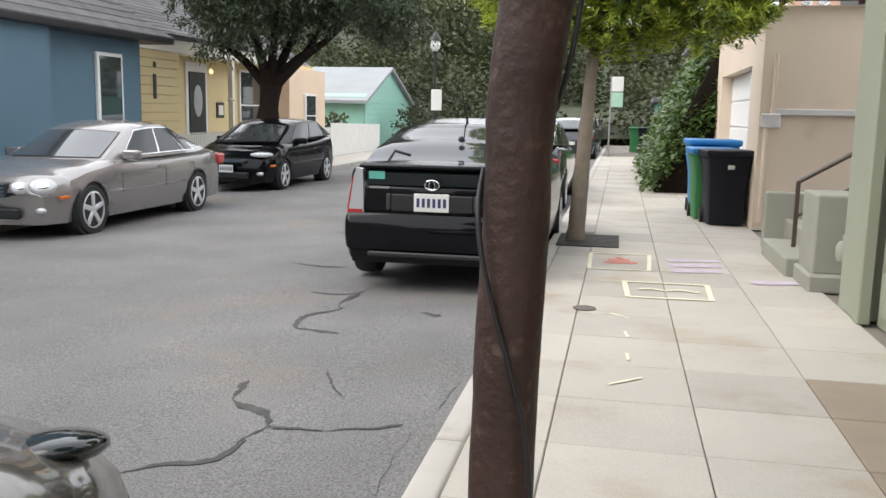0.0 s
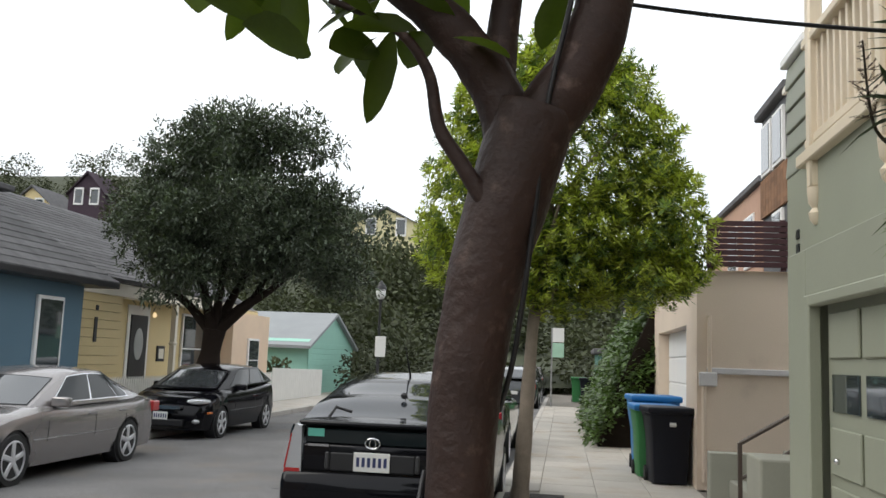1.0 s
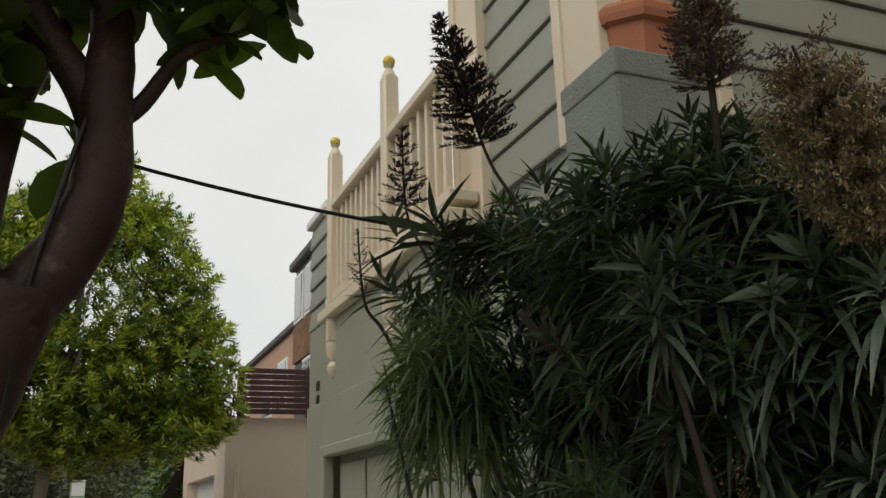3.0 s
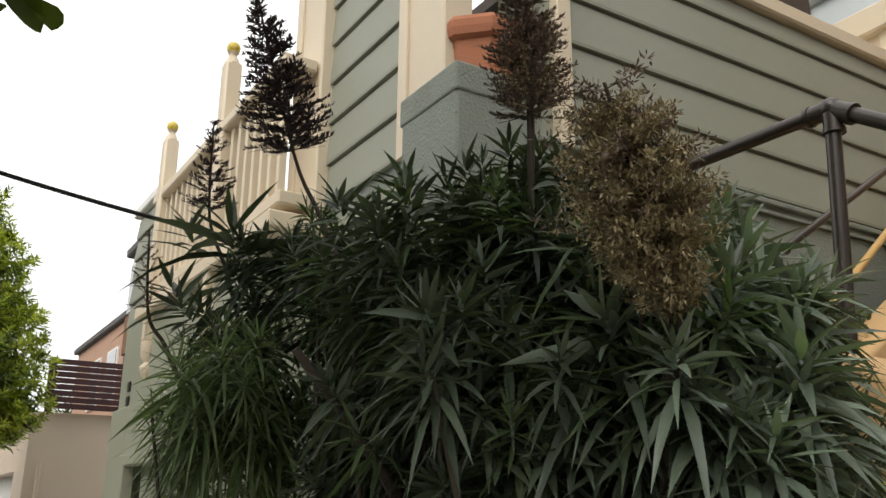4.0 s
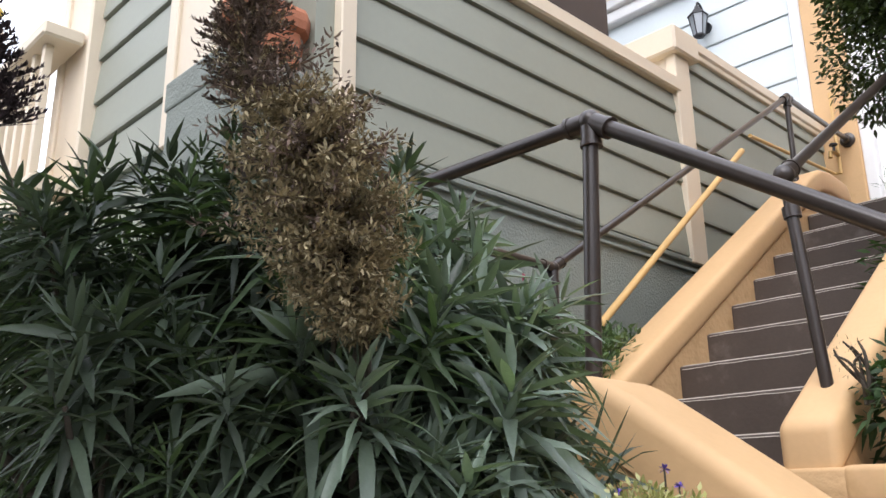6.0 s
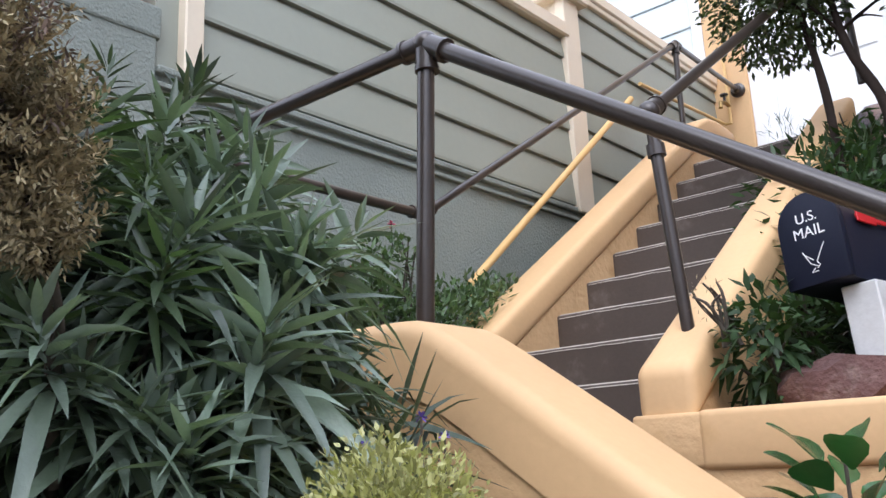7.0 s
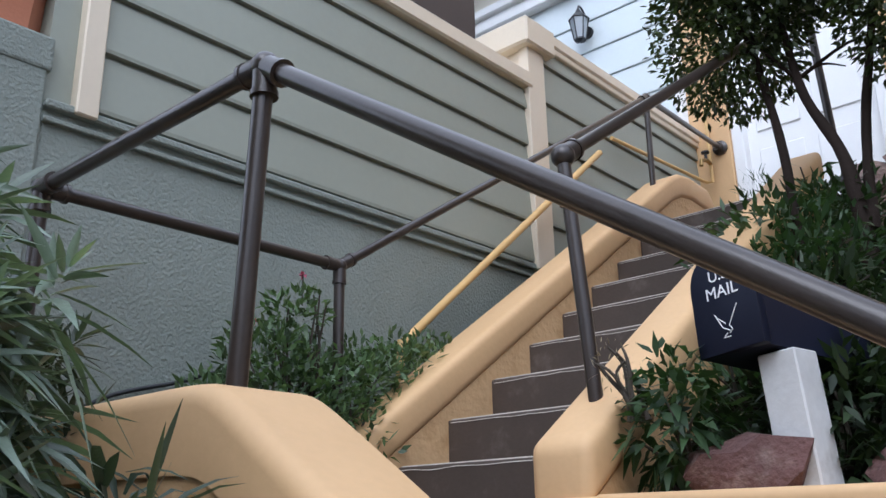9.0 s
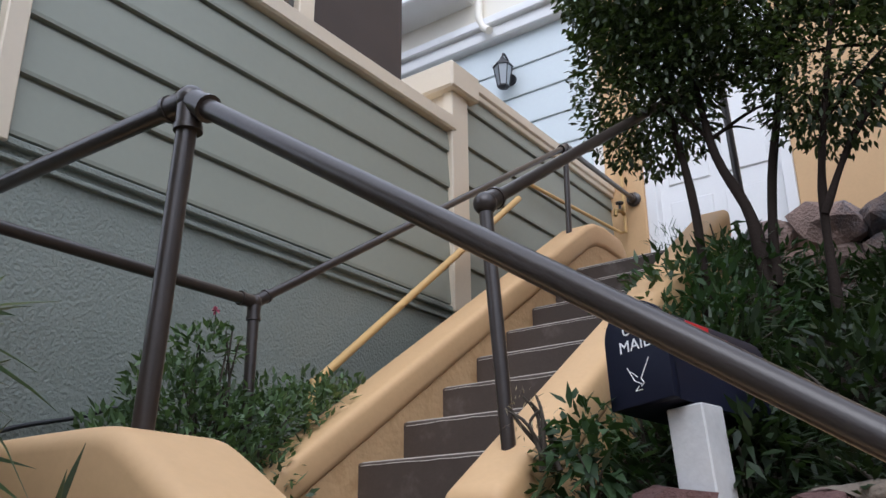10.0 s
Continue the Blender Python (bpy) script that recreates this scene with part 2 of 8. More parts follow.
def curve_pts(pts, n=6):
    """Points on a smooth line through pts."""
    pts = [Vector(p) for p in pts]
    out = []
    for i in range(len(pts) - 1):
        p0, p1, p2, p3 = pts[max(i - 1, 0)], pts[i], pts[i + 1], pts[min(i + 2, len(pts) - 1)]
        for k in range(n):
            t = k / n
            out.append(0.5 * ((2 * p1) + (p2 - p0) * t + (2 * p0 - 5 * p1 + 4 * p2 - p3) * t * t + (3 * p1 - p0 - 3 * p2 + p3) * t ** 3))
    return out + [pts[-1]]


def limb(bm, pts, r0, r1, seg=12, n=6, knob=0.0):
    c = curve_pts(pts, n)
    k = len(c) - 1
    tube(bm, c, [(r0 + (r1 - r0) * i / k) * (1 + knob * noise.noise(Vector((i * 0.37, r0 * 50, 0)))) for i in range(k + 1)], seg)


def lathe(bm, prof, at=(0, 0, 0), seg=20, m=None):
    """A turned body: prof is (radius, height) pairs."""
    at = Vector(at)
    rings = []
    for r, z in prof:
        ring = []
        for k in range(seg):
            a = 2 * math.pi * k / seg
            v = Vector((r * math.cos(a), r * math.sin(a), z))
            if m is not None:
                v = m @ v
            ring.append(bm.verts.new(at + v))
        rings.append(ring)
    for r, s in zip(rings, rings[1:]):
        for k in range(seg):
            bm.faces.new((r[k], r[(k + 1) % seg], s[(k + 1) % seg], s[k]))
    bm.faces.new(rings[0][::-1])
    bm.faces.new(rings[-1])


def ball(bm, at, r, seg=14, squash=1.0):
    n = seg // 2
    lathe(bm, [(max(r * math.sin(math.pi * i / n), r * 0.02), -r * squash * math.cos(math.pi * i / n)) for i in range(n + 1)], at, seg)


def prism(bm, outline, axis, a, b):
    """A flat outline swept along an axis from a to b; the outline's pairs are the other two axes, in order."""
    def co(p, s):
        return {"x": (s, p[0], p[1]), "y": (p[0], s, p[1]), "z": (p[0], p[1], s)}[axis]
    lo = [bm.verts.new(co(p, a)) for p in outline]
    hi = [bm.verts.new(co(p, b)) for p in outline]
    n = len(outline)
    for i in range(n):
        bm.faces.new((lo[i], lo[(i + 1) % n], hi[(i + 1) % n], hi[i]))
    bm.faces.new(lo[::-1])
    bm.faces.new(hi)


def one_prism(outline, axis, a, b, bevel=0.0, seg=3):
    bm = bmesh.new()
    prism(bm, outline, axis, a, b)
    if bevel:
        bmesh.ops.recalc_face_normals(bm, faces=bm.faces)
        es = [e for e in bm.edges if e.is_manifold and e.calc_face_angle(0) > 0.35]
        bmesh.ops.bevel(bm, geom=es, offset=bevel, segments=seg, profile=0.5, affect="EDGES", clamp_overlap=True)
    return bm


def leaf_mesh(name, P, D, L, W, droop, material, stations=(0, 0.3, 0.65, 1), widths=(0.25, 1, 0.75, 0.02), fold=0.0, rng=None):
    """Many blades in one mesh: roots P, ways D, lengths L, widths W, and the sag of each over its length."""
    rng = rng or np.random.default_rng(3)
    P, D = np.asarray(P, float), np.asarray(D, float)
    n = len(P)
    D = D / np.linalg.norm(D, axis=1, keepdims=True)
    up = np.tile([0.0, 0.0, 1.0], (n, 1)) + rng.normal(0, 0.35, (n, 3))
    S = np.cross(D, up)
    S /= np.linalg.norm(S, axis=1, keepdims=True) + 1e-9
    N = np.cross(S, D)
    L, W, droop = (np.broadcast_to(np.asarray(v, float), (n,))[:, None] for v in (L, W, droop))
    cols = 3 if fold else 2
    V = []
    for s, w in zip(stations, widths):
        c = P + D * L * s - np.array([0, 0, 1.0]) * droop * L * s * s
        for k in ((-1, 0, 1) if fold else (-1, 1)):
            V.append(c + S * W * 0.5 * w * k + N * (fold * W * w * abs(k)))
    V = np.stack(V, 1).reshape(-1, 3)
    per = len(stations) * cols
    quad = []
    for i in range(len(stations) - 1):
        for k in range(cols - 1):
            a = i * cols + k
            quad.append((a, a + 1, a + 1 + cols, a + cols))
    F = (np.arange(n)[:, None, None] * per + np.array(quad)[None]).reshape(-1, 4)
    me = bpy.data.meshes.new(name)
    me.vertices.add(len(V))
    me.vertices.foreach_set("co", V.ravel())
    me.loops.add(F.size)
    me.loops.foreach_set("vertex_index", F.ravel().astype(np.int32))
    me.polygons.add(len(F))
    me.polygons.foreach_set("loop_start", np.arange(0, F.size, 4, dtype=np.int32))
    me.polygons.foreach_set("use_smooth", np.ones(len(F), dtype=bool))
    me.update(calc_edges=True)
    me.validate()
    me.materials.append(material)
    return me


def leaf_part(name, me, parent, label="", kind="stuff"):
    ob = new(name, me)
    ob.parent = parent
    ob.location = -parent.location
    return tagged(ob, label, "", "", kind)


def sphere_dirs(rng, n, up=0.0):
    d = rng.normal(size=(n, 3))
    d[:, 2] += up
    return d / np.linalg.norm(d, axis=1, keepdims=True)

# ---- ground ----
def road_z(x):
    return -0.12 - 0.018 * (-0.56 - x)


bm = bmesh.new()
bmesh.ops.create_grid(bm, x_segments=2, y_segments=2, size=1500)
for v in bm.verts:
    v.co.z = -0.7
solo("ground", bm, mat("bare_ground", (0.09, 0.085, 0.06), 0.95, var=0.4, scale=0.3), "bare earth under the street and houses", "ground", kind="structure")

bm = bmesh.new()
ys = [-30 + 1.5 * i for i in range(100)]
xs = [-7.75 + 0.6 * i for i in range(13)]
xs[-1] = -0.56
grid = [[bm.verts.new((x, y, road_z(x) + 0.006 * noise.noise(Vector((x, y * 0.4, 0))))) for x in xs] for y in ys]
for r, s in zip(grid, grid[1:]):
    for k in range(len(xs) - 1):
        bm.faces.new((r[k], r[k + 1], s[k + 1], s[k]))
solo("road", bm, ASPHALT, "worn grey asphalt street with tar-sealed cracks", "road", smooth=180, kind="structure")


def ribbon(pts, w, z_of, lift):
    """A thin uneven strip that lies on a surface."""
    bm = bmesh.new()
    c = curve_pts([(x, y, 0) for x, y in pts], 16)
    prev = None
    for i, p in enumerate(c):
        d = (c[min(i + 1, len(c) - 1)] - c[max(i - 1, 0)]).normalized()
        s = Vector((-d.y, d.x, 0))
        k = w * max(0.08, 0.42 + 0.8 * noise.noise(Vector((p.x * 3.1, p.y * 3.1, w * 99))) + 0.35 * noise.noise(Vector((p.x * 23, p.y * 23, w * 9)))) * min(1, 0.15 + i * 0.2, 0.15 + (len(c) - 1 - i) * 0.2)
        p = p + s * (0.03 * noise.noise(Vector((p.x * 6, p.y * 6, 4))) + 0.012 * noise.noise(Vector((p.x * 21, p.y * 21, 9))))
        cur = [bm.verts.new((q.x, q.y, z_of(q.x) + lift)) for q in (p - s * k, p + s * k)]
        if prev:
            bm.faces.new((prev[0], prev[1], cur[1], cur[0]))
        prev = cur
    return bm


for pts, w in [(((-1.86, 3.95), (-1.8, 3.62), (-1.55, 3.45), (-1.47, 3.28), (-1.52, 3.02)), 0.045),
               (((-1.46, 3.27), (-1.2, 3.26), (-0.99, 3.33), (-0.8, 3.42)), 0.022),
               (((-1.5, 3.1), (-1.52, 2.85), (-1.75, 2.7), (-1.9, 2.55), (-2.3, 2.35)), 0.03),
               (((-1.5, 4.25), (-1.38, 4.0), (-1.22, 3.75)), 0.025),
               (((-1.93, 6.75), (-2.0, 6.1), (-1.95, 5.85), (-2.12, 5.55), (-2.02, 5.2), (-1.68, 5.12)), 0.04),
               (((-2.4, 6.45), (-2.1, 6.4), (-1.94, 6.55)), 0.025),
               (((-1.28, 5.85), (-1.1, 5.78)), 0.06),
               (((-3.2, 7.9), (-2.7, 7.7), (-2.2, 7.75)), 0.03),
               (((-0.72, 2.1), (-0.74, 3.0), (-0.69, 3.6), (-0.66, 4.4)), 0.004),
               (((-3.4, 10.2), (-3.1, 10.1)), 0.10)]:
    solo("tar_seam", ribbon(pts, w, road_z, 0.004), TAR, "black tar patch sealing a crack in the asphalt", "road patch", group="tar patches on the road")

# pavement bed, kerb and left pavement
bm = one_box(-0.55, 1.9, -12, 60, -0.3, -0.012)
PAVEMENT = solo("pavement", bm, JOINT, "pavement of square-scored concrete slabs beside the street", "pavement", kind="structure")
bm = one_box(-12.5, -7.9, -12, 60, -0.4, -0.12)
solo("pavement_left", bm, SLAB, "concrete pavement along the opposite houses", "pavement", kind="structure")
bm = one_box(-7.9, -7.74, -12, 60, -0.45, -0.115, bevel=0.02)
solo("kerb_left", bm, KERB, "concrete kerb across the street", "kerb", kind="structure")
bm = one_box(1.9, 12, -12, 60, -0.5, -0.02)
solo("plot", bm, JOINT, "ground under the hillside houses", "ground", kind="structure")

# chalk drawings on the slabs
def flat_strip(bm, a, b, w, z=0.006):
    a, b = Vector((*a, z)), Vector((*b, z))
    s = Vector((-(b - a).y, (b - a).x, 0)).normalized() * w / 2
    bm.faces.new([bm.verts.new(p) for p in (a - s, a + s, b + s, b - s)])


def chalk(lines, w, m, label):
    th = thing("chalk_drawing", label, "chalk drawing", (*lines[0][0], 0), group="chalk drawings")
    for i, (a, b) in enumerate(lines):
        bm = bmesh.new()
        flat_strip(bm, a, b, w, 0.0055 + 0.0004 * i)
        part("stroke", bm, m, th)
    return th


chalk([((0.27, 6.95), (0.96, 6.96)), ((0.96, 6.97), (0.94, 6.32)), ((0.94, 6.33), (0.31, 6.3)), ((0.3, 6.3), (0.27, 6.96)), ((0.38, 6.62), (0.5, 6.68)), ((0.5, 6.68), (0.6, 6.6)), ((0.6, 6.6), (0.72, 6.68)), ((0.72, 6.68), (0.86, 6.6))], 0.045, CHALK, "pale yellow chalk rectangle on the pavement")
chalk([((-0.05, 7.5), (0.5, 7.55)), ((0.5, 7.55), (0.53, 8.5)), ((-0.05, 7.5), (-0.06, 8.45)), ((-0.06, 8.45), (0.5, 8.5))], 0.04, CHALK, "faint chalk frame on the pavement")
chalk([((0.08, 7.9), (0.4, 7.95)), ((0.12, 8.05), (0.33, 8.08)), ((0.2, 8.2), (0.25, 8.22))], 0.12, CHALK_RED, "smudged red chalk patch on the pavement")
chalk([((0.7, 7.6), (1.15, 7.7)), ((0.68, 7.9), (1.2, 8.0)), ((1.35, 7.2), (1.75, 7.3)), ((0.7, 8.2), (1.2, 8.3))], 0.16, CHALK_PALE, "smudged pale chalk patch on the pavement")
chalk([((0.17, 5.65), (0.3, 5.55)), ((0.27, 5.15), (0.29, 5.0)), ((0.28, 4.6), (0.29, 4.45)), ((0.18, 3.95), (0.36, 4.12))], 0.02, CHALK, "short white chalk strokes on the pavement")

bm = bmesh.new()
lathe(bm, [(0.085, 0.004), (0.085, 0.008), (0.07, 0.008), (0.068, 0.006)], (-0.02, 5.78, 0), 20)
solo("valve_cover", bm, mat("cast_iron", (0.12, 0.105, 0.09), 0.7, var=0.3, scale=20), "small round iron valve cover in the pavement", "valve cover", smooth=30)

# ---- green house with the garage ----
HOUSE = thing("green_house", "sage green house with garage, cream trim and horizontal siding", "house", (2.3, 4.5, 0))
part("garage_pier", one_box(1.88, 2.5, 5.92, 6.42, 0, 2.4, 0.008), GREEN, HOUSE)
part("garage_pier", one_box(1.88, 2.25, 2.3, 2.95, 0, 2.4, 0.008), GREEN, HOUSE)
part("garage_lintel", one_box(1.882, 2.5, 2.95, 5.92, 2.06, 2.4, 0.004), GREEN, HOUSE)
bm = one_box(2.1, 2.4, 4.06, 7.3, 2.395, 3.2, 0.006)
box(bm, 2.34, 2.5, 2.72, 4.08, 2.395, 3.2)
part("upper_wall", bm, GREEN, HOUSE)
bm = bmesh.new()
box(bm, 1.86, 1.95, 5.8, 5.92, 0, 2.06, 0.01)
box(bm, 1.86, 1.95, 2.95, 3.07, 0, 2.06, 0.01)
box(bm, 1.86, 1.95, 3.07, 5.8, 1.98, 2.06, 0.01)
DOOR = part("garage_door_frame", bm, GREEN, HOUSE)
GDOOR = part("garage_door", one_box(2.0, 2.04, 3.05, 5.82, 0, 2.0), GREEN, HOUSE, "closed sage green panelled garage door")
for r in range(5):
    z0 = 0.06 + r * 0.385
    for c in range(4):
        y0 = 3.12 + c * 0.67
        if r == 3 and c in (1, 2, 3):
            part("door_window", one_box(1.985, 2.0, y0 + 0.03, y0 + 0.57, z0 + 0.05, z0 + 0.30, 0.004), WINDOW, GDOOR, "small dark glass window")
        part("door_panel", one_box(1.978 if not (r == 3 and c) else 1.99, 2.001, y0, y0 + 0.60, z0 + 0.02, z0 + 0.33, 0.008), GREEN, GDOOR) if not (r == 3 and c) else None
bm = bmesh.new()
ball(bm, (1.965, 5.55, 0.95), 0.022)
tube(bm, [(2.0, 5.55, 0.95), (1.96, 5.55, 0.95)], 0.012)
part("door_handle", bm, CHROME, GDOOR, smooth=60)
# hinge pieces of plain bars in place of the number
bm = bmesh.new()
box(bm, 2.085, 2.1, 6.9, 6.98, 2.62, 2.7, 0.004)
box(bm, 2.085, 2.1, 6.9, 6.98, 2.5, 2.58, 0.004)
part("number_bar", bm, BLACK, HOUSE, "two dark plain bars on the wall")

# terrace front: siding panel, pilasters, balustrade
def siding(x0, x1, y0, y1, zs, axis, face, out, material, parent, tilt=0.012):
    """Lapped boards on a wall, each a piece of its own."""
    for za, zb in zip(zs, zs[1:]):
        o = [(face, za + 0.004), (face - out * (0.016 + tilt), za + 0.004), (face - out * (0.018 + tilt), za + 0.02), (face - out * 0.012, zb - 0.012), (face, zb - 0.012)]
        bm = bmesh.new()
        if axis == "x":
            prism(bm, o, "x", x0, x1)
        else:
            prism(bm, o, "y", y0, y1)
        part("siding_board", bm, material, parent)


zs = [3.31 + 0.25 * i for i in range(9)]
bm = one_box(2.36, 2.6, 2.7, 4.1, 3.1, 5.6)
part("terrace_wall", bm, STUCCO, HOUSE)
siding(0, 0, 2.78, 3.72, zs, "y", 2.36, 1, SIDING, HOUSE)
for y0, y1, z0, xx in [(3.70, 4.06, 2.9, 2.27), (2.44, 2.82, 3.3, 2.32)]:
    bm = one_box(xx, xx + 0.16, y0, y1, z0, 5.7, 0.01)
    box(bm, xx - 0.02, xx + 0.06, y1 - 0.07, y1 + 0.01, z0 - 0.02, 5.7, 0.006)
    part("pilaster", bm, CREAM, HOUSE, "cream painted pilaster")
part("top_rail", one_box(2.05, 2.26, 3.72, 6.62, 4.13, 4.21, 0.012), CREAM, HOUSE)
part("bottom_rail", one_box(2.07, 2.26, 3.72, 6.62, 3.30, 3.38, 0.01), CREAM, HOUSE)
part("belt_course", one_box(2.02, 2.262, 3.72, 6.7, 3.16, 3.26, 0.01), CREAM, HOUSE)
for i in range(19):
    y = 3.844 + i * 0.148
    if abs(y - 4.87) < 0.1:
        continue
    part("baluster", one_box(2.1, 2.145, y - 0.022, y + 0.022, 3.38, 4.13, 0.004), CREAM, HOUSE)
for y in (4.87, 6.42):
    bm = one_box(2.042, 2.158, y - 0.058, y + 0.058, 2.95, 4.66, 0.016)
    lathe(bm, [(0.056, 4.655), (0.04, 4.70), (0.026, 4.72), (0.03, 4.74), (0.042, 4.75)], (2.1, y, 0), 14)
    lathe(bm, [(0.02, 2.66), (0.05, 2.70), (0.06, 2.75), (0.03, 2.79), (0.06, 2.83), (0.07, 2.95)], (2.1, y, 0), 14)
    p = part("newel_post", bm, CREAM, HOUSE, smooth=40)
    bm = bmesh.new()
    ball(bm, (2.1, y, 4.785), 0.047, 16)
    part("ball_finial", bm, mat("yellow_ball_paint", (0.7, 0.55, 0.1), 0.35, var=0.1), p, "round yellow finial", smooth=180)
bm = one_box(2.12, 2.35, 6.62, 7.32, 3.2, 4.25)
part("end_wall", bm, STUCCO, HOUSE)
siding(0, 0, 6.64, 7.3, [3.2 + 0.2 * i for i in range(6)], "y", 2.12, 1, SIDING, HOUSE)
part("cornice", one_box(2.06, 2.36, 6.6, 7.36, 4.22, 4.30, 0.01), WHITE, HOUSE)

# corner pier with coping and pot
bm = one_box(2.27, 2.7, 2.25, 2.72, 0, 3.44, 0.012)
box(bm, 2.262, 2.71, 2.242, 2.728, 3.40, 3.535, 0.012, 2)
part("corner_pier", bm, STUCCO, HOUSE, "grey-green stucco pier with a worn coping")
POT = thing("terracotta_pot", "eight-sided terracotta planter with a thick rim on the stucco pier", "pot", (2.56, 2.49, 3.537))
turn = Matrix.Rotation(radians(22.5), 4, "Z")
bm = bmesh.new()
lathe(bm, [(0.185, 0), (0.205, 0.21)], (2.56, 2.49, 3.537), 8, turn)
part("pot_body", bm, TERRACOTTA, POT)
bm = bmesh.new()
lathe(bm, [(0.205, 0.2), (0.232, 0.215), (0.24, 0.25), (0.24, 0.285), (0.225, 0.31), (0.19, 0.31), (0.185, 0.26)], (2.56, 2.49, 3.537), 8, turn)
part("pot_rim", bm, TERRACOTTA, POT, "thick moulded rim")

# side wall along the stairs
SIDE = thing("side_wall", "stucco base with sage siding and cream battens beside the stairs", "wall", (4.0, 2.26, 0), kind="structure")
part("stucco_base", one_box(2.70, 8.1, 2.27, 2.62, 0, 3.3), STUCCO, SIDE)
bm = bmesh.new()
box(bm, 2.7, 8.1, 2.246, 2.28, 3.215, 3.235, 0.004)
box(bm, 2.7, 8.1, 2.240, 2.28, 3.268, 3.300, 0.006)
part("base_trim", bm, STUCCO, SIDE)
part("wall_core", one_box(2.70, 8.1, 2.28, 2.55, 3.3, 4.42), SIDING, SIDE)
part("wall_core", one_box(5.68, 8.1, 2.283, 2.55, 4.38, 4.86), SIDING, SIDE)
siding(2.86, 5.6, 0, 0, [3.31 + 0.25 * i for i in range(5)] + [4.46], "x", 2.28, 1, SIDING, SIDE)
siding(5.74, 8.08, 0, 0, [3.31 + 0.28 * i for i in range(6)] + [4.9], "x", 2.282, 1, SIDING, SIDE)
for x0, x1, z1 in [(2.80, 2.885, 4.47), (5.58, 5.76, 4.78)]:
    part("batten", one_box(x0, x1, 2.225, 2.3, 3.27, z1, 0.006), CREAM, SIDE, "cream painted batten")
bm = bmesh.new()
box(bm, 2.6, 5.62, 2.215, 2.6, 4.455, 4.56, 0.012)
box(bm, 5.52, 5.84, 2.18, 2.62, 4.74, 4.93, 0.014)
box(bm, 5.78, 8.1, 2.22, 2.6, 4.86, 4.95, 0.012)
box(bm, 5.8, 8.1, 2.235, 2.3, 4.82, 4.865, 0.006)
box(bm, 5.6, 5.78, 2.245, 2.58, 4.55, 4.75, 0.01)
part("top_rail", bm, CREAM, SIDE)

# ---- upper house at the back ----
BACK = thing("upper_house", "pale blue-grey sided house with white trim above the stairs", "house", (8.3, 4, 4))
BLUE_SIDING = mat("pale_blue_siding", (0.66, 0.72, 0.73), 0.55, var=0.05, scale=1, fine=30, bump=0.06)
CREAM_LIGHT = mat("ivory_trim", (0.84, 0.79, 0.68), 0.5, var=0.04, scale=2, bump=0.05)
part("back_wall", one_box(8.16, 8.5, 2.36, 9, 3.3, 7.0), BLUE_SIDING, BACK)
siding(0, 0, 2.42, 6.0, [4.9 + 0.33 * i for i in range(7)], "y", 8.16, 1, BLUE_SIDING, BACK, tilt=0.008)
part("corner_board", one_box(8.1, 8.2, 2.3, 2.44, 4.2, 6.98, 0.006), WHITE, BACK)
bm = bmesh.new()
box(bm, 8.04, 8.3, 2.28, 5.3, 6.92, 7.06, 0.012)
box(bm, 7.98, 8.3, 2.28, 5.3, 7.06, 7.16, 0.012)
part("band_moulding", bm, WHITE, BACK)
part("frieze", one_box(8.06, 8.3, 2.28, 5.3, 7.16, 7.46), CREAM_LIGHT, BACK)
BAY = part("bay_box", one_box(7.62, 8.4, 3.65, 5.25, 7.44, 9.6, 0.02), WHITE, BACK)
part("bay_panel", one_box(7.60, 7.64, 3.85, 5.1, 7.58, 7.82, 0.01), BLUE_SIDING, BAY)
part("bay_window", one_box(7.59, 7.64, 3.9, 5.05, 8.05, 9.3, 0.01), WINDOW, BAY)
part("upper_wall", one_box(8.1, 8.4, 2.28, 3.65, 7.46, 9.6), CREAM_LIGHT, BACK)
part("downspout", one_tube([(8.0, 3.56, 9.0), (8.0, 3.56, 7.2), (8.0, 3.5, 7.05), (7.94, 3.4, 6.95)], 0.04, 12), CREAM_LIGHT, BACK, smooth=60)
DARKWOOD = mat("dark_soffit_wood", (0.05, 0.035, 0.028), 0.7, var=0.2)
bm = one_box(5.6, 8.5, 5.3, 9.0, 7.3, 7.45)
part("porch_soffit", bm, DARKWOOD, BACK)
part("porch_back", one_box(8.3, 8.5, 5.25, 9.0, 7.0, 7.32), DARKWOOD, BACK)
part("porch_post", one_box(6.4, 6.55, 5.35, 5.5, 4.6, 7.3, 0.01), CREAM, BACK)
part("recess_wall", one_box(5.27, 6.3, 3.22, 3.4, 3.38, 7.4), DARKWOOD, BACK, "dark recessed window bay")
part("recess_trim", one_box(5.12, 5.27, 3.18, 3.4, 3.38, 7.4, 0.008), CREAM, BACK)
part("recess_trim", one_box(4.86, 4.98, 3.18, 3.4, 3.38, 7.4, 0.008), CREAM, BACK)
part("recess_pane", one_box(4.98, 5.12, 3.24, 3.4, 3.38, 7.4), WINDOW, BACK)
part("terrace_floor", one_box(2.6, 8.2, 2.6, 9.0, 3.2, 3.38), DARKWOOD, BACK)

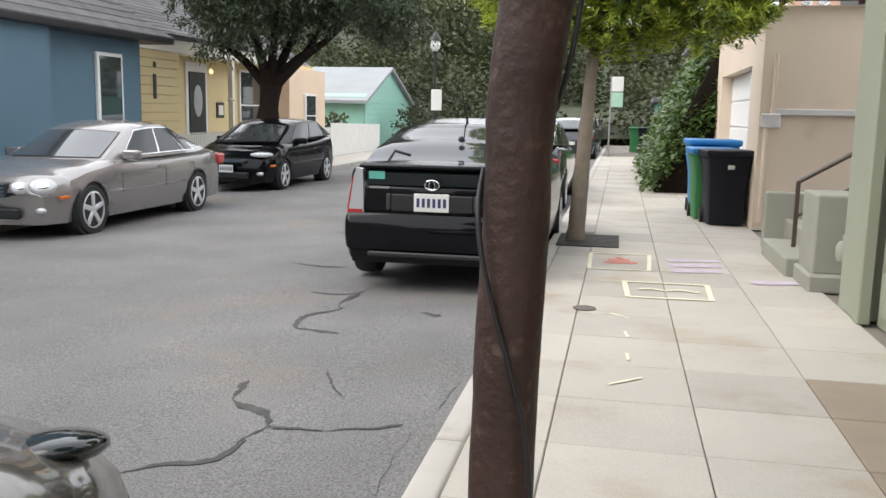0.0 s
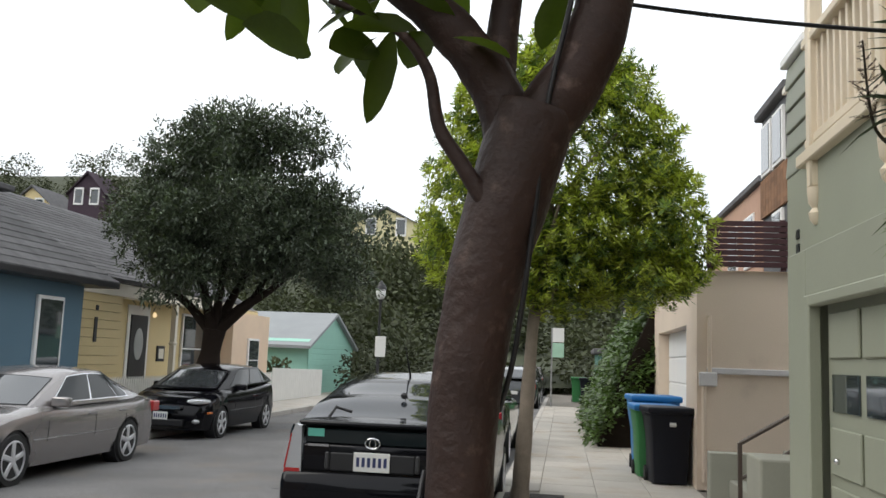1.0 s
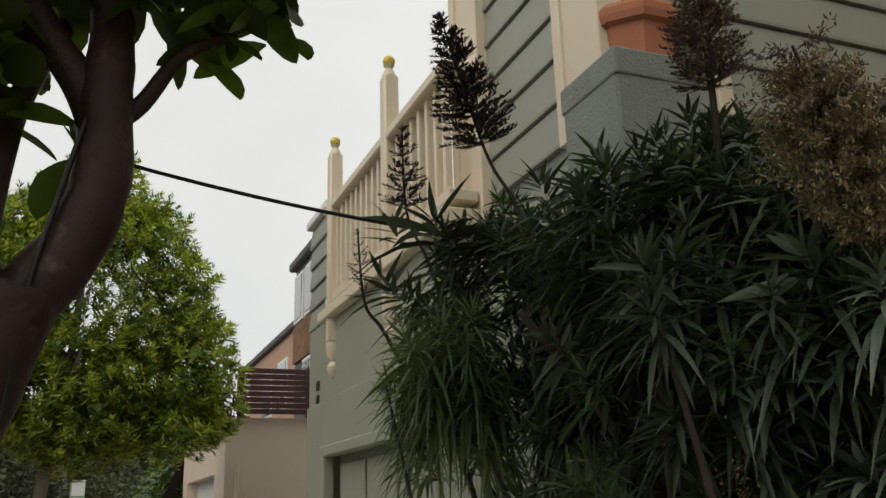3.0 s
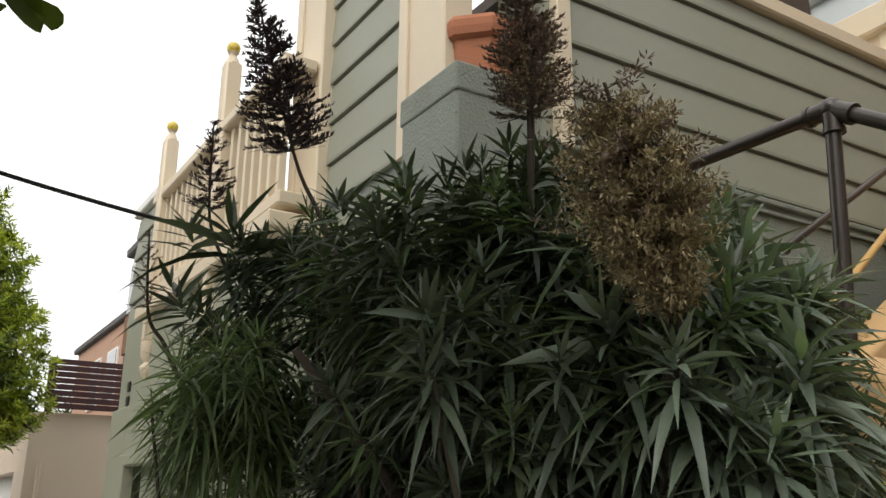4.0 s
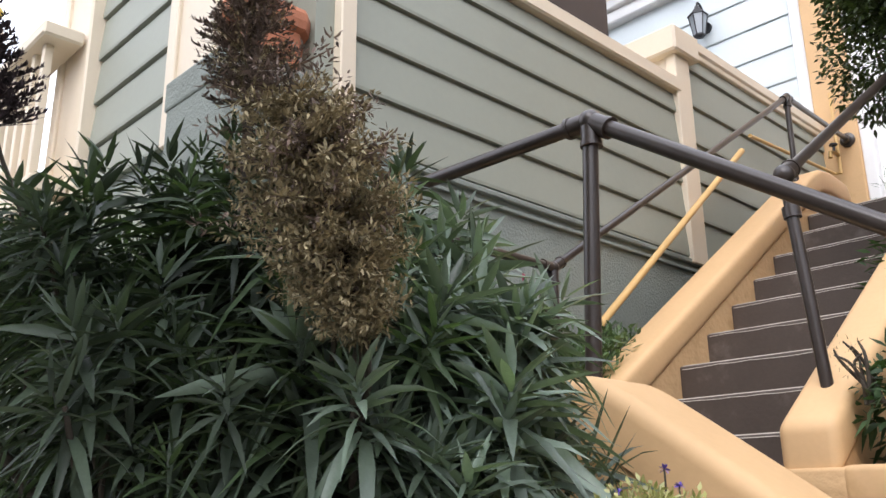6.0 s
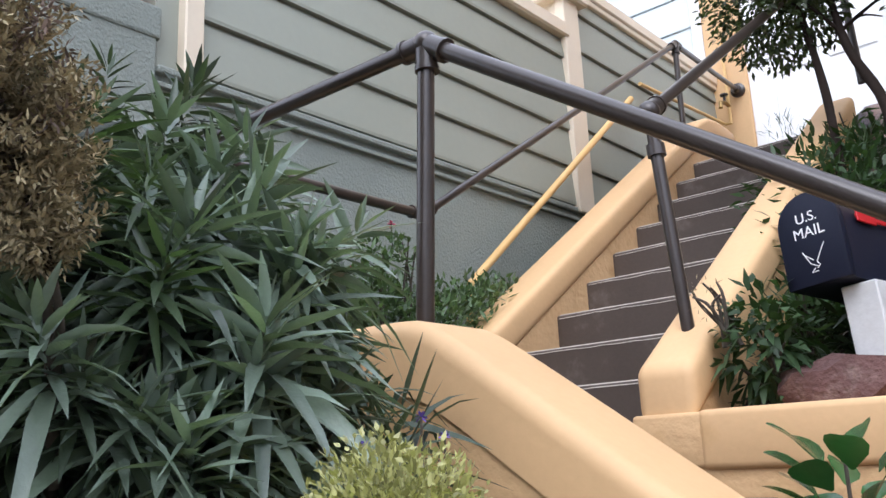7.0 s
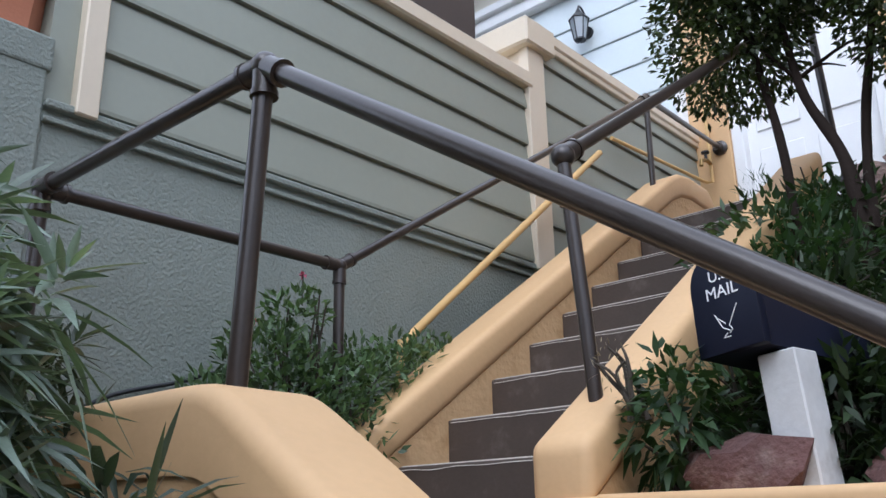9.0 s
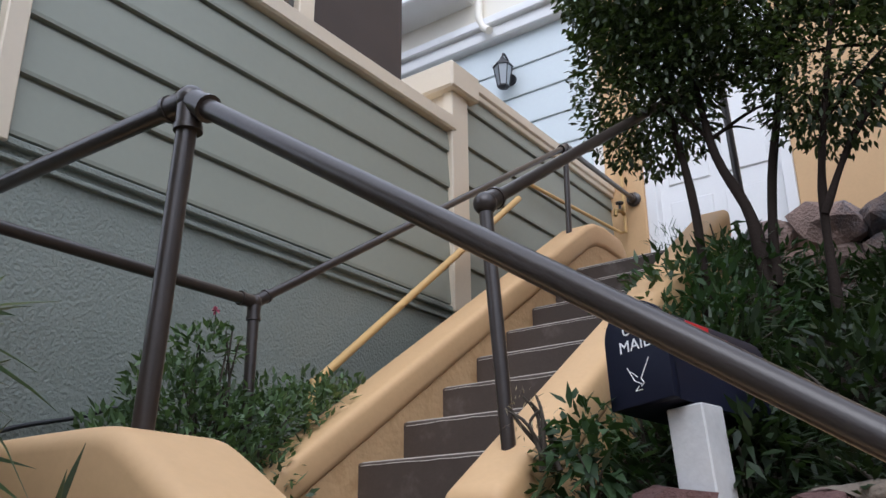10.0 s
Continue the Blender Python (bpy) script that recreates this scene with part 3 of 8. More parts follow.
LANTERN = thing("wall_lantern", "black iron wall lantern with clear glass on the siding", "lamp", (8.13, 3.28, 6.5))
lx, ly, lz = 7.98, 3.28, 6.42
bm = bmesh.new()
lathe(bm, [(0.06, -0.015), (0.06, 0.015)], (8.125, ly, 6.42), 14, Matrix.Rotation(radians(90), 4, "Y"))
part("wall_plate", bm, BLACK, LANTERN, smooth=40)
bm = bmesh.new()
limb(bm, [(8.12, ly, 6.46), (8.08, ly, 6.62), (8.0, ly, 6.66), (lx, ly, 6.6)], 0.012, 0.010, 8)
part("bracket", bm, BLACK, LANTERN, smooth=60)
bm = bmesh.new()
lathe(bm, [(0.015, 0.2), (0.03, 0.17), (0.05, 0.14), (0.1, 0.09), (0.105, 0.075)], (lx, ly, lz), 6)
part("lantern_cap", bm, BLACK, LANTERN)
bm = bmesh.new()
lathe(bm, [(0.09, 0.075), (0.055, -0.13), (0.05, -0.14)], (lx, ly, lz), 6)
part("lantern_glass", bm, mat("lantern_glass", (0.35, 0.38, 0.4), 0.1, var=0.05, bump=0, spec=0.8), LANTERN)
bm = bmesh.new()
for k in range(6):
    a = 2 * math.pi * k / 6
    tube(bm, [(lx + 0.093 * math.cos(a), ly + 0.093 * math.sin(a), lz + 0.08), (lx + 0.057 * math.cos(a), ly + 0.057 * math.sin(a), lz - 0.14)], 0.006, 6)
lathe(bm, [(0.06, -0.135), (0.06, -0.15), (0.02, -0.17)], (lx, ly, lz), 6)
part("lantern_cage", bm, BLACK, LANTERN)

YW = thing("yellow_wall", "yellow stucco wall with a white door above the stairs", "wall", (8.2, 0, 4), kind="structure")
bm = bmesh.new()
box(bm, 8.0, 8.3, 1.96, 2.30, 3.3, 9.0, 0.01)
box(bm, 8.0, 8.3, -4.0, 0.75, 3.3, 9.0, 0.01)
box(bm, 8.003, 8.3, 0.75, 1.96, 6.4, 9.0)
part("wall_face", bm, YELLOW, YW)
DR = part("white_door", one_box(8.12, 8.18, 0.8, 1.91, 3.6, 6.38, 0.005), WHITE, YW, "closed white painted door")
bm = bmesh.new()
box(bm, 8.02, 8.2, 1.86, 1.96, 3.6, 6.4, 0.01)
box(bm, 8.02, 8.2, 0.75, 0.85, 3.6, 6.4, 0.01)
part("door_frame", bm, WHITE, YW)
for y0, y1 in ((0.95, 1.32), (1.42, 1.78)):
    for z0, z1 in ((3.85, 4.7), (4.85, 6.1)):
        part("door_panel", one_box(8.108, 8.125, y0, y1, z0, z1, 0.01), WHITE, DR)

# ---- stairs ----
RISE, RUN, NX, NZ = 0.193, 0.287, 3.934, 2.064
STAIRS = thing("stairs", "brown painted concrete steps with worn pale edges", "stairs", (4.5, 1.2, 1.6), kind="structure")
def step_block(x0, x1, y0, y1, z0, z1):
    return one_box(x0, x1, y0, y1, z0, z1, 0.012, 2)
for i in range(-1, 9):
    x = NX + RUN * i
    z = NZ + RISE * i
    x1 = x + RUN + 0.02 if i < 8 else 8.1
    s = part("step", step_block(x, x1, 0.79, 1.76, z - 0.6, z), TREAD, STAIRS)
    bm = bmesh.new()
    prev = None
    for k in range(25):
        y = 0.82 + 0.92 * k / 24
        w = 0.002 + 0.009 * abs(noise.noise(Vector((x * 3, y * 6, 1))))
        cur = [bm.verts.new((x - 0.002, y, z - 0.012 - w)), bm.verts.new((x + 0.010, y, z + 0.0025)), bm.verts.new((x + 0.014 + w, y, z + 0.003))]
        if prev:
            bm.faces.new((prev[0], prev[1], cur[1], cur[0]))
            bm.faces.new((prev[1], prev[2], cur[2], cur[1]))
        prev = cur
    part("worn_edge", bm, WORN, s, "pale worn edge where the paint is gone", smooth=180)
part("landing", one_box(2.66, 3.67, 0.42, 1.95, 0.6, 1.68, 0.01), TREAD, STAIRS)
for i in range(9):
    y1 = 0.44 - RUN * i
    part("lower_step", step_block(2.66, 3.49, y1 - RUN - 0.02, y1, -0.02, 1.68 - 0.187 * (i + 1) + 0.187), TREAD, STAIRS) if i else None

# cheek walls: smooth rounded cap over a rough textured face
FRONT = thing("front_cheek_wall", "yellow stucco stair wall with a rounded swooping top", "stair wall", (2.57, 0.5, 0), kind="structure")
def front_top(y, lift=0.0):
    """The swooping top line: level at the landing, falling towards the street end."""
    d = 0.755 - y
    return 2.116 - 0.69 * 0.5 * (d + math.sqrt(d * d + 0.0018)) + lift
ysw = [2.24, 1.9, 1.5, 1.2, 1.0, 0.92] + [0.88 - 0.02 * i for i in range(15)] + [0.5, 0.25] + [-0.05 - 0.3 * i for i in range(8)]
def swoop(x0, x1, drop, bottom, bevel, seg):
    top = [(y, front_top(y) - drop) for y in ysw]
    low = [(y, max(front_top(y) - bottom, -0.02)) for y in reversed(ysw)] if bottom else [(ysw[-1], -0.05), (2.24, -0.05)]
    bm = bmesh.new()
    prism(bm, top + low, "x", x0, x1)
    bmesh.ops.recalc_face_normals(bm, faces=bm.faces)
    if bevel:
        es = [e for e in bm.edges if abs(e.verts[0].co.x - e.verts[1].co.x) < 1e-5 and all(abs(v.co.z - front_top(v.co.y)) < drop + 0.001 for v in e.verts)]
        bmesh.ops.bevel(bm, geom=es, offset=bevel, segments=seg, profile=0.5, affect="EDGES", clamp_overlap=True)
    return bm
part("cap_band", swoop(2.445, 2.72, 0.0, 0.165, 0.042, 5), YELLOW, FRONT, smooth=50)
part("rough_face", swoop(2.452, 2.70, 0.16, 0, 0, 1), YELLOW_ROUGH, FRONT)

def cheek(name, y0, y1, x0, x1, zf, end_x, end_z, label, level_x=None):
    c = thing(name, label, "stair wall", ((x0 + x1) / 2, (y0 + y1) / 2, 2), kind="structure")
    top = [(x0, zf(x0))] + [(x0 + (x1 - x0) * k / 8, zf(x0 + (x1 - x0) * k / 8)) for k in range(1, 9)]
    if level_x:
        z = zf(x1)
        top += [(x1 + 0.12, z + 0.055), (x1 + 0.26, z + 0.075), (level_x, z + 0.06), (level_x + 0.08, z - 0.02)]
    xe = top[-1][0]
    ze = top[-1][1]
    low = [(p, q - 0.17) for p, q in reversed(top)]
    bm = one_prism(top + low, "y", y0, y1, 0.035, 4)
    part("cap_band", bm, YELLOW, c, smooth=50)
    bm = bmesh.new()
    prism(bm, [(p, q - 0.165) for p, q in top] + [(xe, 0.5), (x0 + 0.015, 0.5)], "y", y0 + 0.014, y1 - 0.014)
    part("rough_face", bm, YELLOW_ROUGH, c)
    return c
cheek("left_cheek_wall", 1.74, 1.96, 3.45, 6.42, lambda x: 2.16 + 0.671 * (x - 3.74), 0, 0, "yellow stucco stair wall rising beside the siding", 6.95)
cheek("right_cheek_wall", 0.625, 0.816, 3.47, 5.75, lambda x: 2.05 + 0.671 * (x - 3.47), 0, 0, "yellow stucco stair wall between steps and planting")

PL = thing("planter_wall", "yellow stucco retaining wall of the sloping garden bed", "retaining wall", (3.6, -1.5, 0), kind="structure")
part("cap_band", one_box(3.45, 3.66, -4.0, 0.622, 1.755, 1.92, 0.02, 3), YELLOW, PL, smooth=50)
part("block_band", one_box(3.456, 3.66, 0.52, 0.83, 1.76, 1.915, 0.012, 2), YELLOW_ROUGH, PL, smooth=50)
part("rough_face", one_box(3.47, 3.65, -4.0, 0.82, -0.02, 1.76), YELLOW_ROUGH, PL)

bm = bmesh.new()
gx = [3.6 + 0.22 * i for i in range(21)]
gy = [-4 + 0.2 * i for i in range(24)]
gy[-1] = 0.64
def bed_z(x, y):
    return 1.88 + 0.63 * max(min(x, 5.2) - 3.75, 0) + 0.06 * max(x - 5.2, 0) + 0.05 * noise.noise(Vector((x * 2, y * 2, 0)))
grid = [[bm.verts.new((x, y, bed_z(x, y))) for x in gx] for y in gy]
for r, s in zip(grid, grid[1:]):
    for k in range(len(gx) - 1):
        bm.faces.new((r[k], r[k + 1], s[k + 1], s[k]))
solo("garden_bed", bm, SOIL, "dark soil of the sloping garden bed", "garden bed", smooth=180, kind="structure")
solo("strip_bed", one_box(2.72, 6.6, 1.93, 2.275, 0.4, 2.02), SOIL, "narrow planting strip between wall and stairs", "garden bed", kind="structure")
bm = bmesh.new()
box(bm, 1.55, 2.47, -0.6, 2.26, -0.02, 0.24, 0.02)
solo("street_bed", bm, SOIL, "narrow soil bed at the foot of the stair wall", "garden bed", kind="structure")

# field stones under the yellow wall
rng = random.Random(5)
SW = thing("stone_wall", "rough field stone wall below the yellow stucco wall", "wall", (7.7, 0, 3), kind="structure")
def stone(at, r, seed, sq=(1, 1, 1)):
    bm = bmesh.new()
    bmesh.ops.create_icosphere(bm, subdivisions=2, radius=1)
    o = Vector((seed * 3.7, seed * 1.3, seed))
    for v in bm.verts:
        k = 1 + 0.5 * noise.noise(v.co * 1.2 + o) + 0.26 * noise.noise(v.co * 2.9 + o)
        v.co = Vector(at) + Vector((v.co.x * r * sq[0], v.co.y * r * sq[1], v.co.z * r * sq[2])) * k
    return bm
for row in range(5):
    y = -3.6
    while y < 0.85:
        r = rng.uniform(0.11, 0.22)
        part("stone", stone((7.65 + rng.uniform(-0.06, 0.06), y + r, 2.95 + row * 0.27 + rng.uniform(-0.04, 0.04)), r, rng.random() * 40, (0.8, 1.15, 0.85)), STONE, SW, smooth=22)
        y += r * 1.9
part("backing", one_box(7.7, 8.02, -4, 0.75, 2.5, 3.95), SOIL, SW)

# ---- pipe railings ----
RAIL = thing("pipe_railing", "dark brown painted pipe railing around the landing", "railing", (2.57, 0.8, 2.1))
A, B, C = (2.572, 0.80, 2.80), (2.572, 1.86, 2.815), (3.76, 1.90, 2.835)
PR = 0.0215
def fitting(at, r=0.031, dirs=()):
    bm = bmesh.new()
    ball(bm, at, r * 1.12, 16)
    for d in dirs:
        d = Vector(d).normalized()
        p = Vector(at)
        tube(bm, [p, p + d * 0.062, p + d * 0.062, p + d * 0.074], [r * 0.95, r * 0.95, r * 1.06, r * 1.06], 16)
    return bm
slope = Vector((0, -1, -0.668)).normalized()
low_end = Vector(A) + slope * 3.1
part("post", one_tube([(2.562, 0.835, 2.02), A], PR, 16), PIPE, RAIL, smooth=40)
part("sloping_rail", one_tube([A, low_end], PR, 16), PIPE, RAIL, smooth=40)
part("level_rail", one_tube([A, B], PR, 16), PIPE, RAIL, smooth=40)
part("level_rail", one_tube([B, C], PR, 16), PIPE, RAIL, smooth=40)
part("post", one_tube([(2.572, 1.86, 1.9), B], PR, 16), PIPE, RAIL, smooth=40)
part("post", one_tube([(3.76, 1.9, 1.9), C], PR, 16), PIPE, RAIL, smooth=40)
part("post", one_tube([low_end, (low_end.x, low_end.y, -0.02)], PR, 16), PIPE, RAIL, smooth=40)
D, E2 = (6.36, 1.84, 4.53), (7.97, 2.05, 4.76)
part("stair_rail", one_tube([C, D], PR * 0.9, 16), PIPE, RAIL, smooth=40)
part("post", one_tube([(6.34, 1.84, 3.85), D], PR * 0.9, 16), PIPE, RAIL, smooth=40)
part("end_rail", one_tube([D, E2], PR * 0.9, 16), PIPE, RAIL, smooth=40)
bm = bmesh.new()
lathe(bm, [(0.062, -0.03), (0.062, -0.012), (0.038, 0), (0.035, 0.05)], E2, 18, Matrix.Rotation(radians(-90), 4, "Y"))
part("wall_flange", bm, PIPE, RAIL, smooth=40)
up = Vector(D) - Vector(C)
for at, dirs in ((A, [(0, 0, -1), slope, (0, 1, 0.01)]), (B, [(0, -1, 0), (1, 0, 0.01), (0, 0, -1)]), (C, [(-1, 0, 0), up, (0, 0, -1)]), (D, [-up, (0, 0, -1), Vector(E2) - Vector(D)])):
    part("pipe_fitting", fitting(at, 0.029 if at in (A, B) else 0.027, dirs), PIPE, RAIL, smooth=50)
RAIL2 = thing("right_railing", "dark brown painted pipe railing beside the planted slope", "railing", (3.67, 0.72, 2.15))
F = (3.65, 0.762, 2.92)
fdir = Vector((1, -0.03, 0.671)).normalized()
part("post", one_tube([(3.672, 0.715, 2.12), F], PR, 16), PIPE, RAIL2, smooth=40)
bm = one_tube([(3.655, 0.752, 2.76), (3.654, 0.755, 2.80)], 0.031, 16)
part("collar", bm, PIPE, RAIL2, smooth=40)
part("sloping_rail", one_tube([F, Vector(F) + fdir * 3.0], PR, 16), PIPE, RAIL2, smooth=40)
part("post", one_tube([Vector(F) + fdir * 2.95, Vector(F) + fdir * 2.95 + Vector((0, -0.03, -0.8))], PR, 16), PIPE, RAIL2, smooth=40)
bm = fitting(F, 0.034, [fdir])
part("ball_fitting", bm, PIPE, RAIL2, smooth=50)

YR = thing("yellow_handrail", "yellow painted pipe handrail along the siding", "handrail", (4.4, 2.15, 2.6))
YPIPE = mat("yellow_pipe_paint", (0.68, 0.44, 0.17), 0.45, var=0.1, bump=0.06)
part("rail", one_tube([(4.36, 2.15, 2.64), (6.24, 2.15, 4.19)], 0.021, 14), YPIPE, YR, smooth=40)
part("foot", one_tube([(4.36, 2.15, 2.66), (4.3, 2.12, 2.0)], 0.019, 12), YPIPE, YR, smooth=40)
part("bracket", one_tube([(6.1, 2.15, 4.06), (6.1, 2.28, 4.0)], 0.012, 10), YPIPE, YR, smooth=40)
TAP = thing("garden_tap", "brass garden tap on a yellow supply pipe", "tap", (7.95, 2.1, 4.5))
part("supply_pipe", one_tube([(6.5, 2.2, 4.4), (7.9, 2.16, 4.46), (7.93, 2.12, 4.46), (7.93, 2.12, 4.9), (7.93, 2.12, 5.2)], 0.014, 10), YPIPE, TAP, smooth=40)
bm = one_tube([(7.93, 2.12, 4.62), (7.86, 2.12, 4.63), (7.76, 2.12, 4.6), (7.75, 2.12, 4.55)], 0.017, 10)
part("spout", bm, mat("brass", (0.3, 0.2, 0.08), 0.4, metal=0.9), TAP, smooth=40)
bm = bmesh.new()
lathe(bm, [(0.012, 0), (0.012, 0.05), (0.034, 0.05), (0.034, 0.062)], (7.85, 2.12, 4.64), 12)
part("tap_handle", bm, BLACK, TAP, smooth=40)

# ---- mailbox ----
MB = thing("mailbox", "navy domed mailbox with white lettering on a white post", "mailbox", (3.62, 0.2, 1.95))
mm = Matrix.Translation((3.6, 0.275, 2.24)) @ Matrix.Rotation(radians(-13), 4, "Z") @ Matrix.Rotation(radians(-5), 4, "X") @ Matrix.Rotation(radians(3), 4, "Y")
def arch(w, h, n=14):
    r = w / 2
    return [(-r, 0)] + [(-r * math.cos(math.pi * k / n), h - r + r * math.sin(math.pi * k / n)) for k in range(n + 1)] + [(r, 0)]
bm = bmesh.new()
prism(bm, arch(0.178, 0.262), "x", 0, 0.46)
bm.transform(mm)
part("box_body", bm, NAVY, MB, smooth=40)
bm = bmesh.new()
prism(bm, arch(0.19, 0.272), "x", -0.018, 0.012)
bmesh.ops.recalc_face_normals(bm, faces=bm.faces)
bmesh.ops.bevel(bm, geom=list(bm.edges), offset=0.004, segments=2, profile=0.5, affect="EDGES", clamp_overlap=True)
bm.transform(mm)
LID = part("box_door", bm, NAVY, MB, smooth=40)
def lettering(txt, size, y, z):
    cu = bpy.data.curves.new("lettering", "FONT")
    cu.body, cu.size, cu.extrude, cu.align_x = txt, size, 0.0006, "CENTER"
    tmp = new("tmp", cu)
    bpy.context.view_layer.update()
    me = bpy.data.meshes.new_from_object(tmp.evaluated_get(bpy.context.evaluated_depsgraph_get()))
    bpy.data.objects.remove(tmp)
    me.transform(mm @ Matrix.Translation((-0.0195, y, z)) @ Matrix.Rotation(radians(-90), 4, "Z") @ Matrix.Rotation(radians(90), 4, "X"))
    me.materials.append(WHITE)
    ob = new("lettering", me)
    ob.parent = LID
    tagged(ob, "white painted letters")
lettering("U.S.", 0.042, 0.0, 0.184)
lettering("MAIL", 0.044, 0.0, 0.140)
bm = bmesh.new()
for a, b in [((0.03, 0.1), (0.012, 0.062)), ((-0.038, 0.112), (-0.008, 0.064)), ((0.012, 0.062), (-0.008, 0.05)), ((-0.008, 0.064), (-0.016, 0.052)), ((-0.016, 0.052), (-0.006, 0.044)), ((0.022, 0.088), (0.002, 0.07)), ((0.0, 0.046), (0.012, 0.036)), ((0.012, 0.036), (-0.008, 0.036))]:
    tube(bm, [mm @ Vector((-0.0195, a[0], a[1])), mm @ Vector((-0.0195, b[0], b[1]))], 0.0013, 6)
part("outline_strokes", bm, WHITE, LID, "thin white drawn strokes")
bm = bmesh.new()
box(bm, 0.07, 0.26, -0.1, -0.094, 0.18, 0.195, 0.002)
box(bm, 0.07, 0.17, -0.102, -0.096, 0.17, 0.21, 0.002)
bm.transform(mm)
part("flag", bm, RED, MB, "red metal flag")
# post paint is stained, and greyed to carry the post's shade
bm = one_box(-0.05, 0.05, -0.05, 0.05, -0.32, 0.0, 0.004)
bm.transform(Matrix.Translation((3.68, 0.185, 2.235)) @ Matrix.Rotation(radians(-10), 4, "Z") @ Matrix.Rotation(radians(-4), 4, "X"))
part("post", bm, mat("shaded_white_paint", (0.55, 0.55, 0.54), 0.7, var=0.18, scale=9, fine=60, bump=0.3, stain=(0.36, 0.34, 0.31), stain_at=0.66, stain_scale=6), MB, "white painted wooden post")
tagged(new("rock", finish(stone((3.64, 0.29, 1.955), 0.13, 3.3, (0.7, 1.15, 0.75)), "rock", ROCK, 40)), "reddish purple rock on the bed edge", "rock")
tagged(new("rock", finish(stone((3.72, -0.08, 1.95), 0.12, 8.1, (0.9, 1.2, 0.6)), "rock", ROCK, 40)), "flat brown rock beside the mailbox post", "rock")
bm = bmesh.new()
limb(bm, [(3.75, -0.05, 2.0), (3.72, -0.3, 2.02), (3.7, -0.55, 1.99)], 0.035, 0.03, 10, knob=0.4)
solo("log", bm, BARK_GREY, "short weathered log lying in the bed", "log", smooth=60)

# ---- the big flowering shrub ----
g = np.random.default_rng(11)
SHRUB = thing("flowering_shrub", "large grey-green shrub with long narrow leaves and tall dry flower spikes", "shrub", (1.85, 1.15, 0.24))


def rosettes(centres, outs, per, length, width, rise, droop, rng):
    """Leaf whorls round each shoot tip: roots, ways, lengths, widths, sags."""
    P, D, L, W, S = [], [], [], [], []
    for c, o in zip(centres, outs):
        axis = Vector((o[0] * 0.8, o[1] * 0.8, abs(o[2]) * 0.6 + 0.45)).normalized()
        a = axis.orthogonal().normalized()
        b = axis.cross(a)
        n = int(per * rng.uniform(0.75, 1.2))
        size = rng.uniform(0.7, 1.2)
        for k in range(n):
            t = k / n
            ang = 2.399963 * k
            el = rise * (1 - t) + 1.15 * t * t + rng.normal(0, 0.13)
            r = math.cos(el) * (a * math.cos(ang) + b * math.sin(ang)) + math.sin(el) * axis
            P.append(Vector(c) - axis * (0.10 * (1 - t)) + r * 0.006)
            D.append(r)
            L.append(length * size * (1.05 - 0.55 * t ** 1.5) * rng.uniform(0.65, 1.2))
            W.append(width * size * (1 - 0.45 * t) * rng.uniform(0.8, 1.15))
            S.append(droop * (1 - t) * rng.uniform(0.2, 1.7))
    return np.array(P), np.array(D), np.array(L), np.array(W), np.array(S)


def shoot_tips(centre, radii, n, inner=0.55, lift=0.25):
    d = sphere_dirs(g, n, lift)
    return np.array(centre) + d * np.array(radii) * g.uniform(inner, 1.02, (n, 1)), d


LANCE = ((0, 0.15, 0.4, 0.72, 1), (0.3, 0.75, 1, 0.62, 0.02))
# a canopy on bare stems, open underneath
p, d = shoot_tips((1.84, 1.22, 1.72), (0.78, 0.86, 0.88), 1350, 0.5)
ok = (p[:, 2] > 1.96) | ((p[:, 2] > 1.58) & (g.random(len(p)) < 0.5)) | ((p[:, 1] < 0.85) & (p[:, 0] > 1.4) & (p[:, 2] > 1.3))
ok &= (p[:, 0] > 0.93 + 0.26 * p[:, 1]) & (p[:, 0] < 2.5) & ~((p[:, 0] > 1.7) & (p[:, 1] < 0.46)) & ~((p[:, 0] > 2.1) & (p[:, 1] < 0.8))
ok &= ~((p[:, 0] > 2.15) & (p[:, 1] > 2.1)) & ~((p[:, 0] > 2.3) & (p[:, 2] < 2.1)) & ~((p[:, 0] > 2.08) & (p[:, 1] < 1.2) & (p[:, 2] > 1.78))
p2, d2 = shoot_tips((1.55, 1.95, 2.2), (0.36, 0.42, 0.42), 110)
ok2 = (p2[:, 2] > 1.93) & (p2[:, 0] < 2.1)
tops = np.array([(1.49, 1.89, 2.62), (1.34, 1.0, 2.10), (1.54, 1.12, 2.44), (1.27, 1.0, 2.3), (1.36, 1.02, 2.38), (1.44, 1.0, 2.42), (1.5, 0.95, 2.40), (1.3, 1.25, 2.42), (1.45, 1.2, 2.5), (1.7, 1.0, 2.54), (1.62, 1.12, 2.54), (1.4, 0.8, 2.18), (1.3, 0.95, 2.2), (1.6, 0.7, 2.25), (1.3, 1.5, 2.35)])
canopy = np.concatenate([p[ok], p2[ok2], tops])
canopy_out = np.concatenate([d[ok], d2[ok2], (tops - np.array([1.9, 1.2, 1.3])) / np.linalg.norm(tops - np.array([1.9, 1.2, 1.3]), axis=1, keepdims=True)])
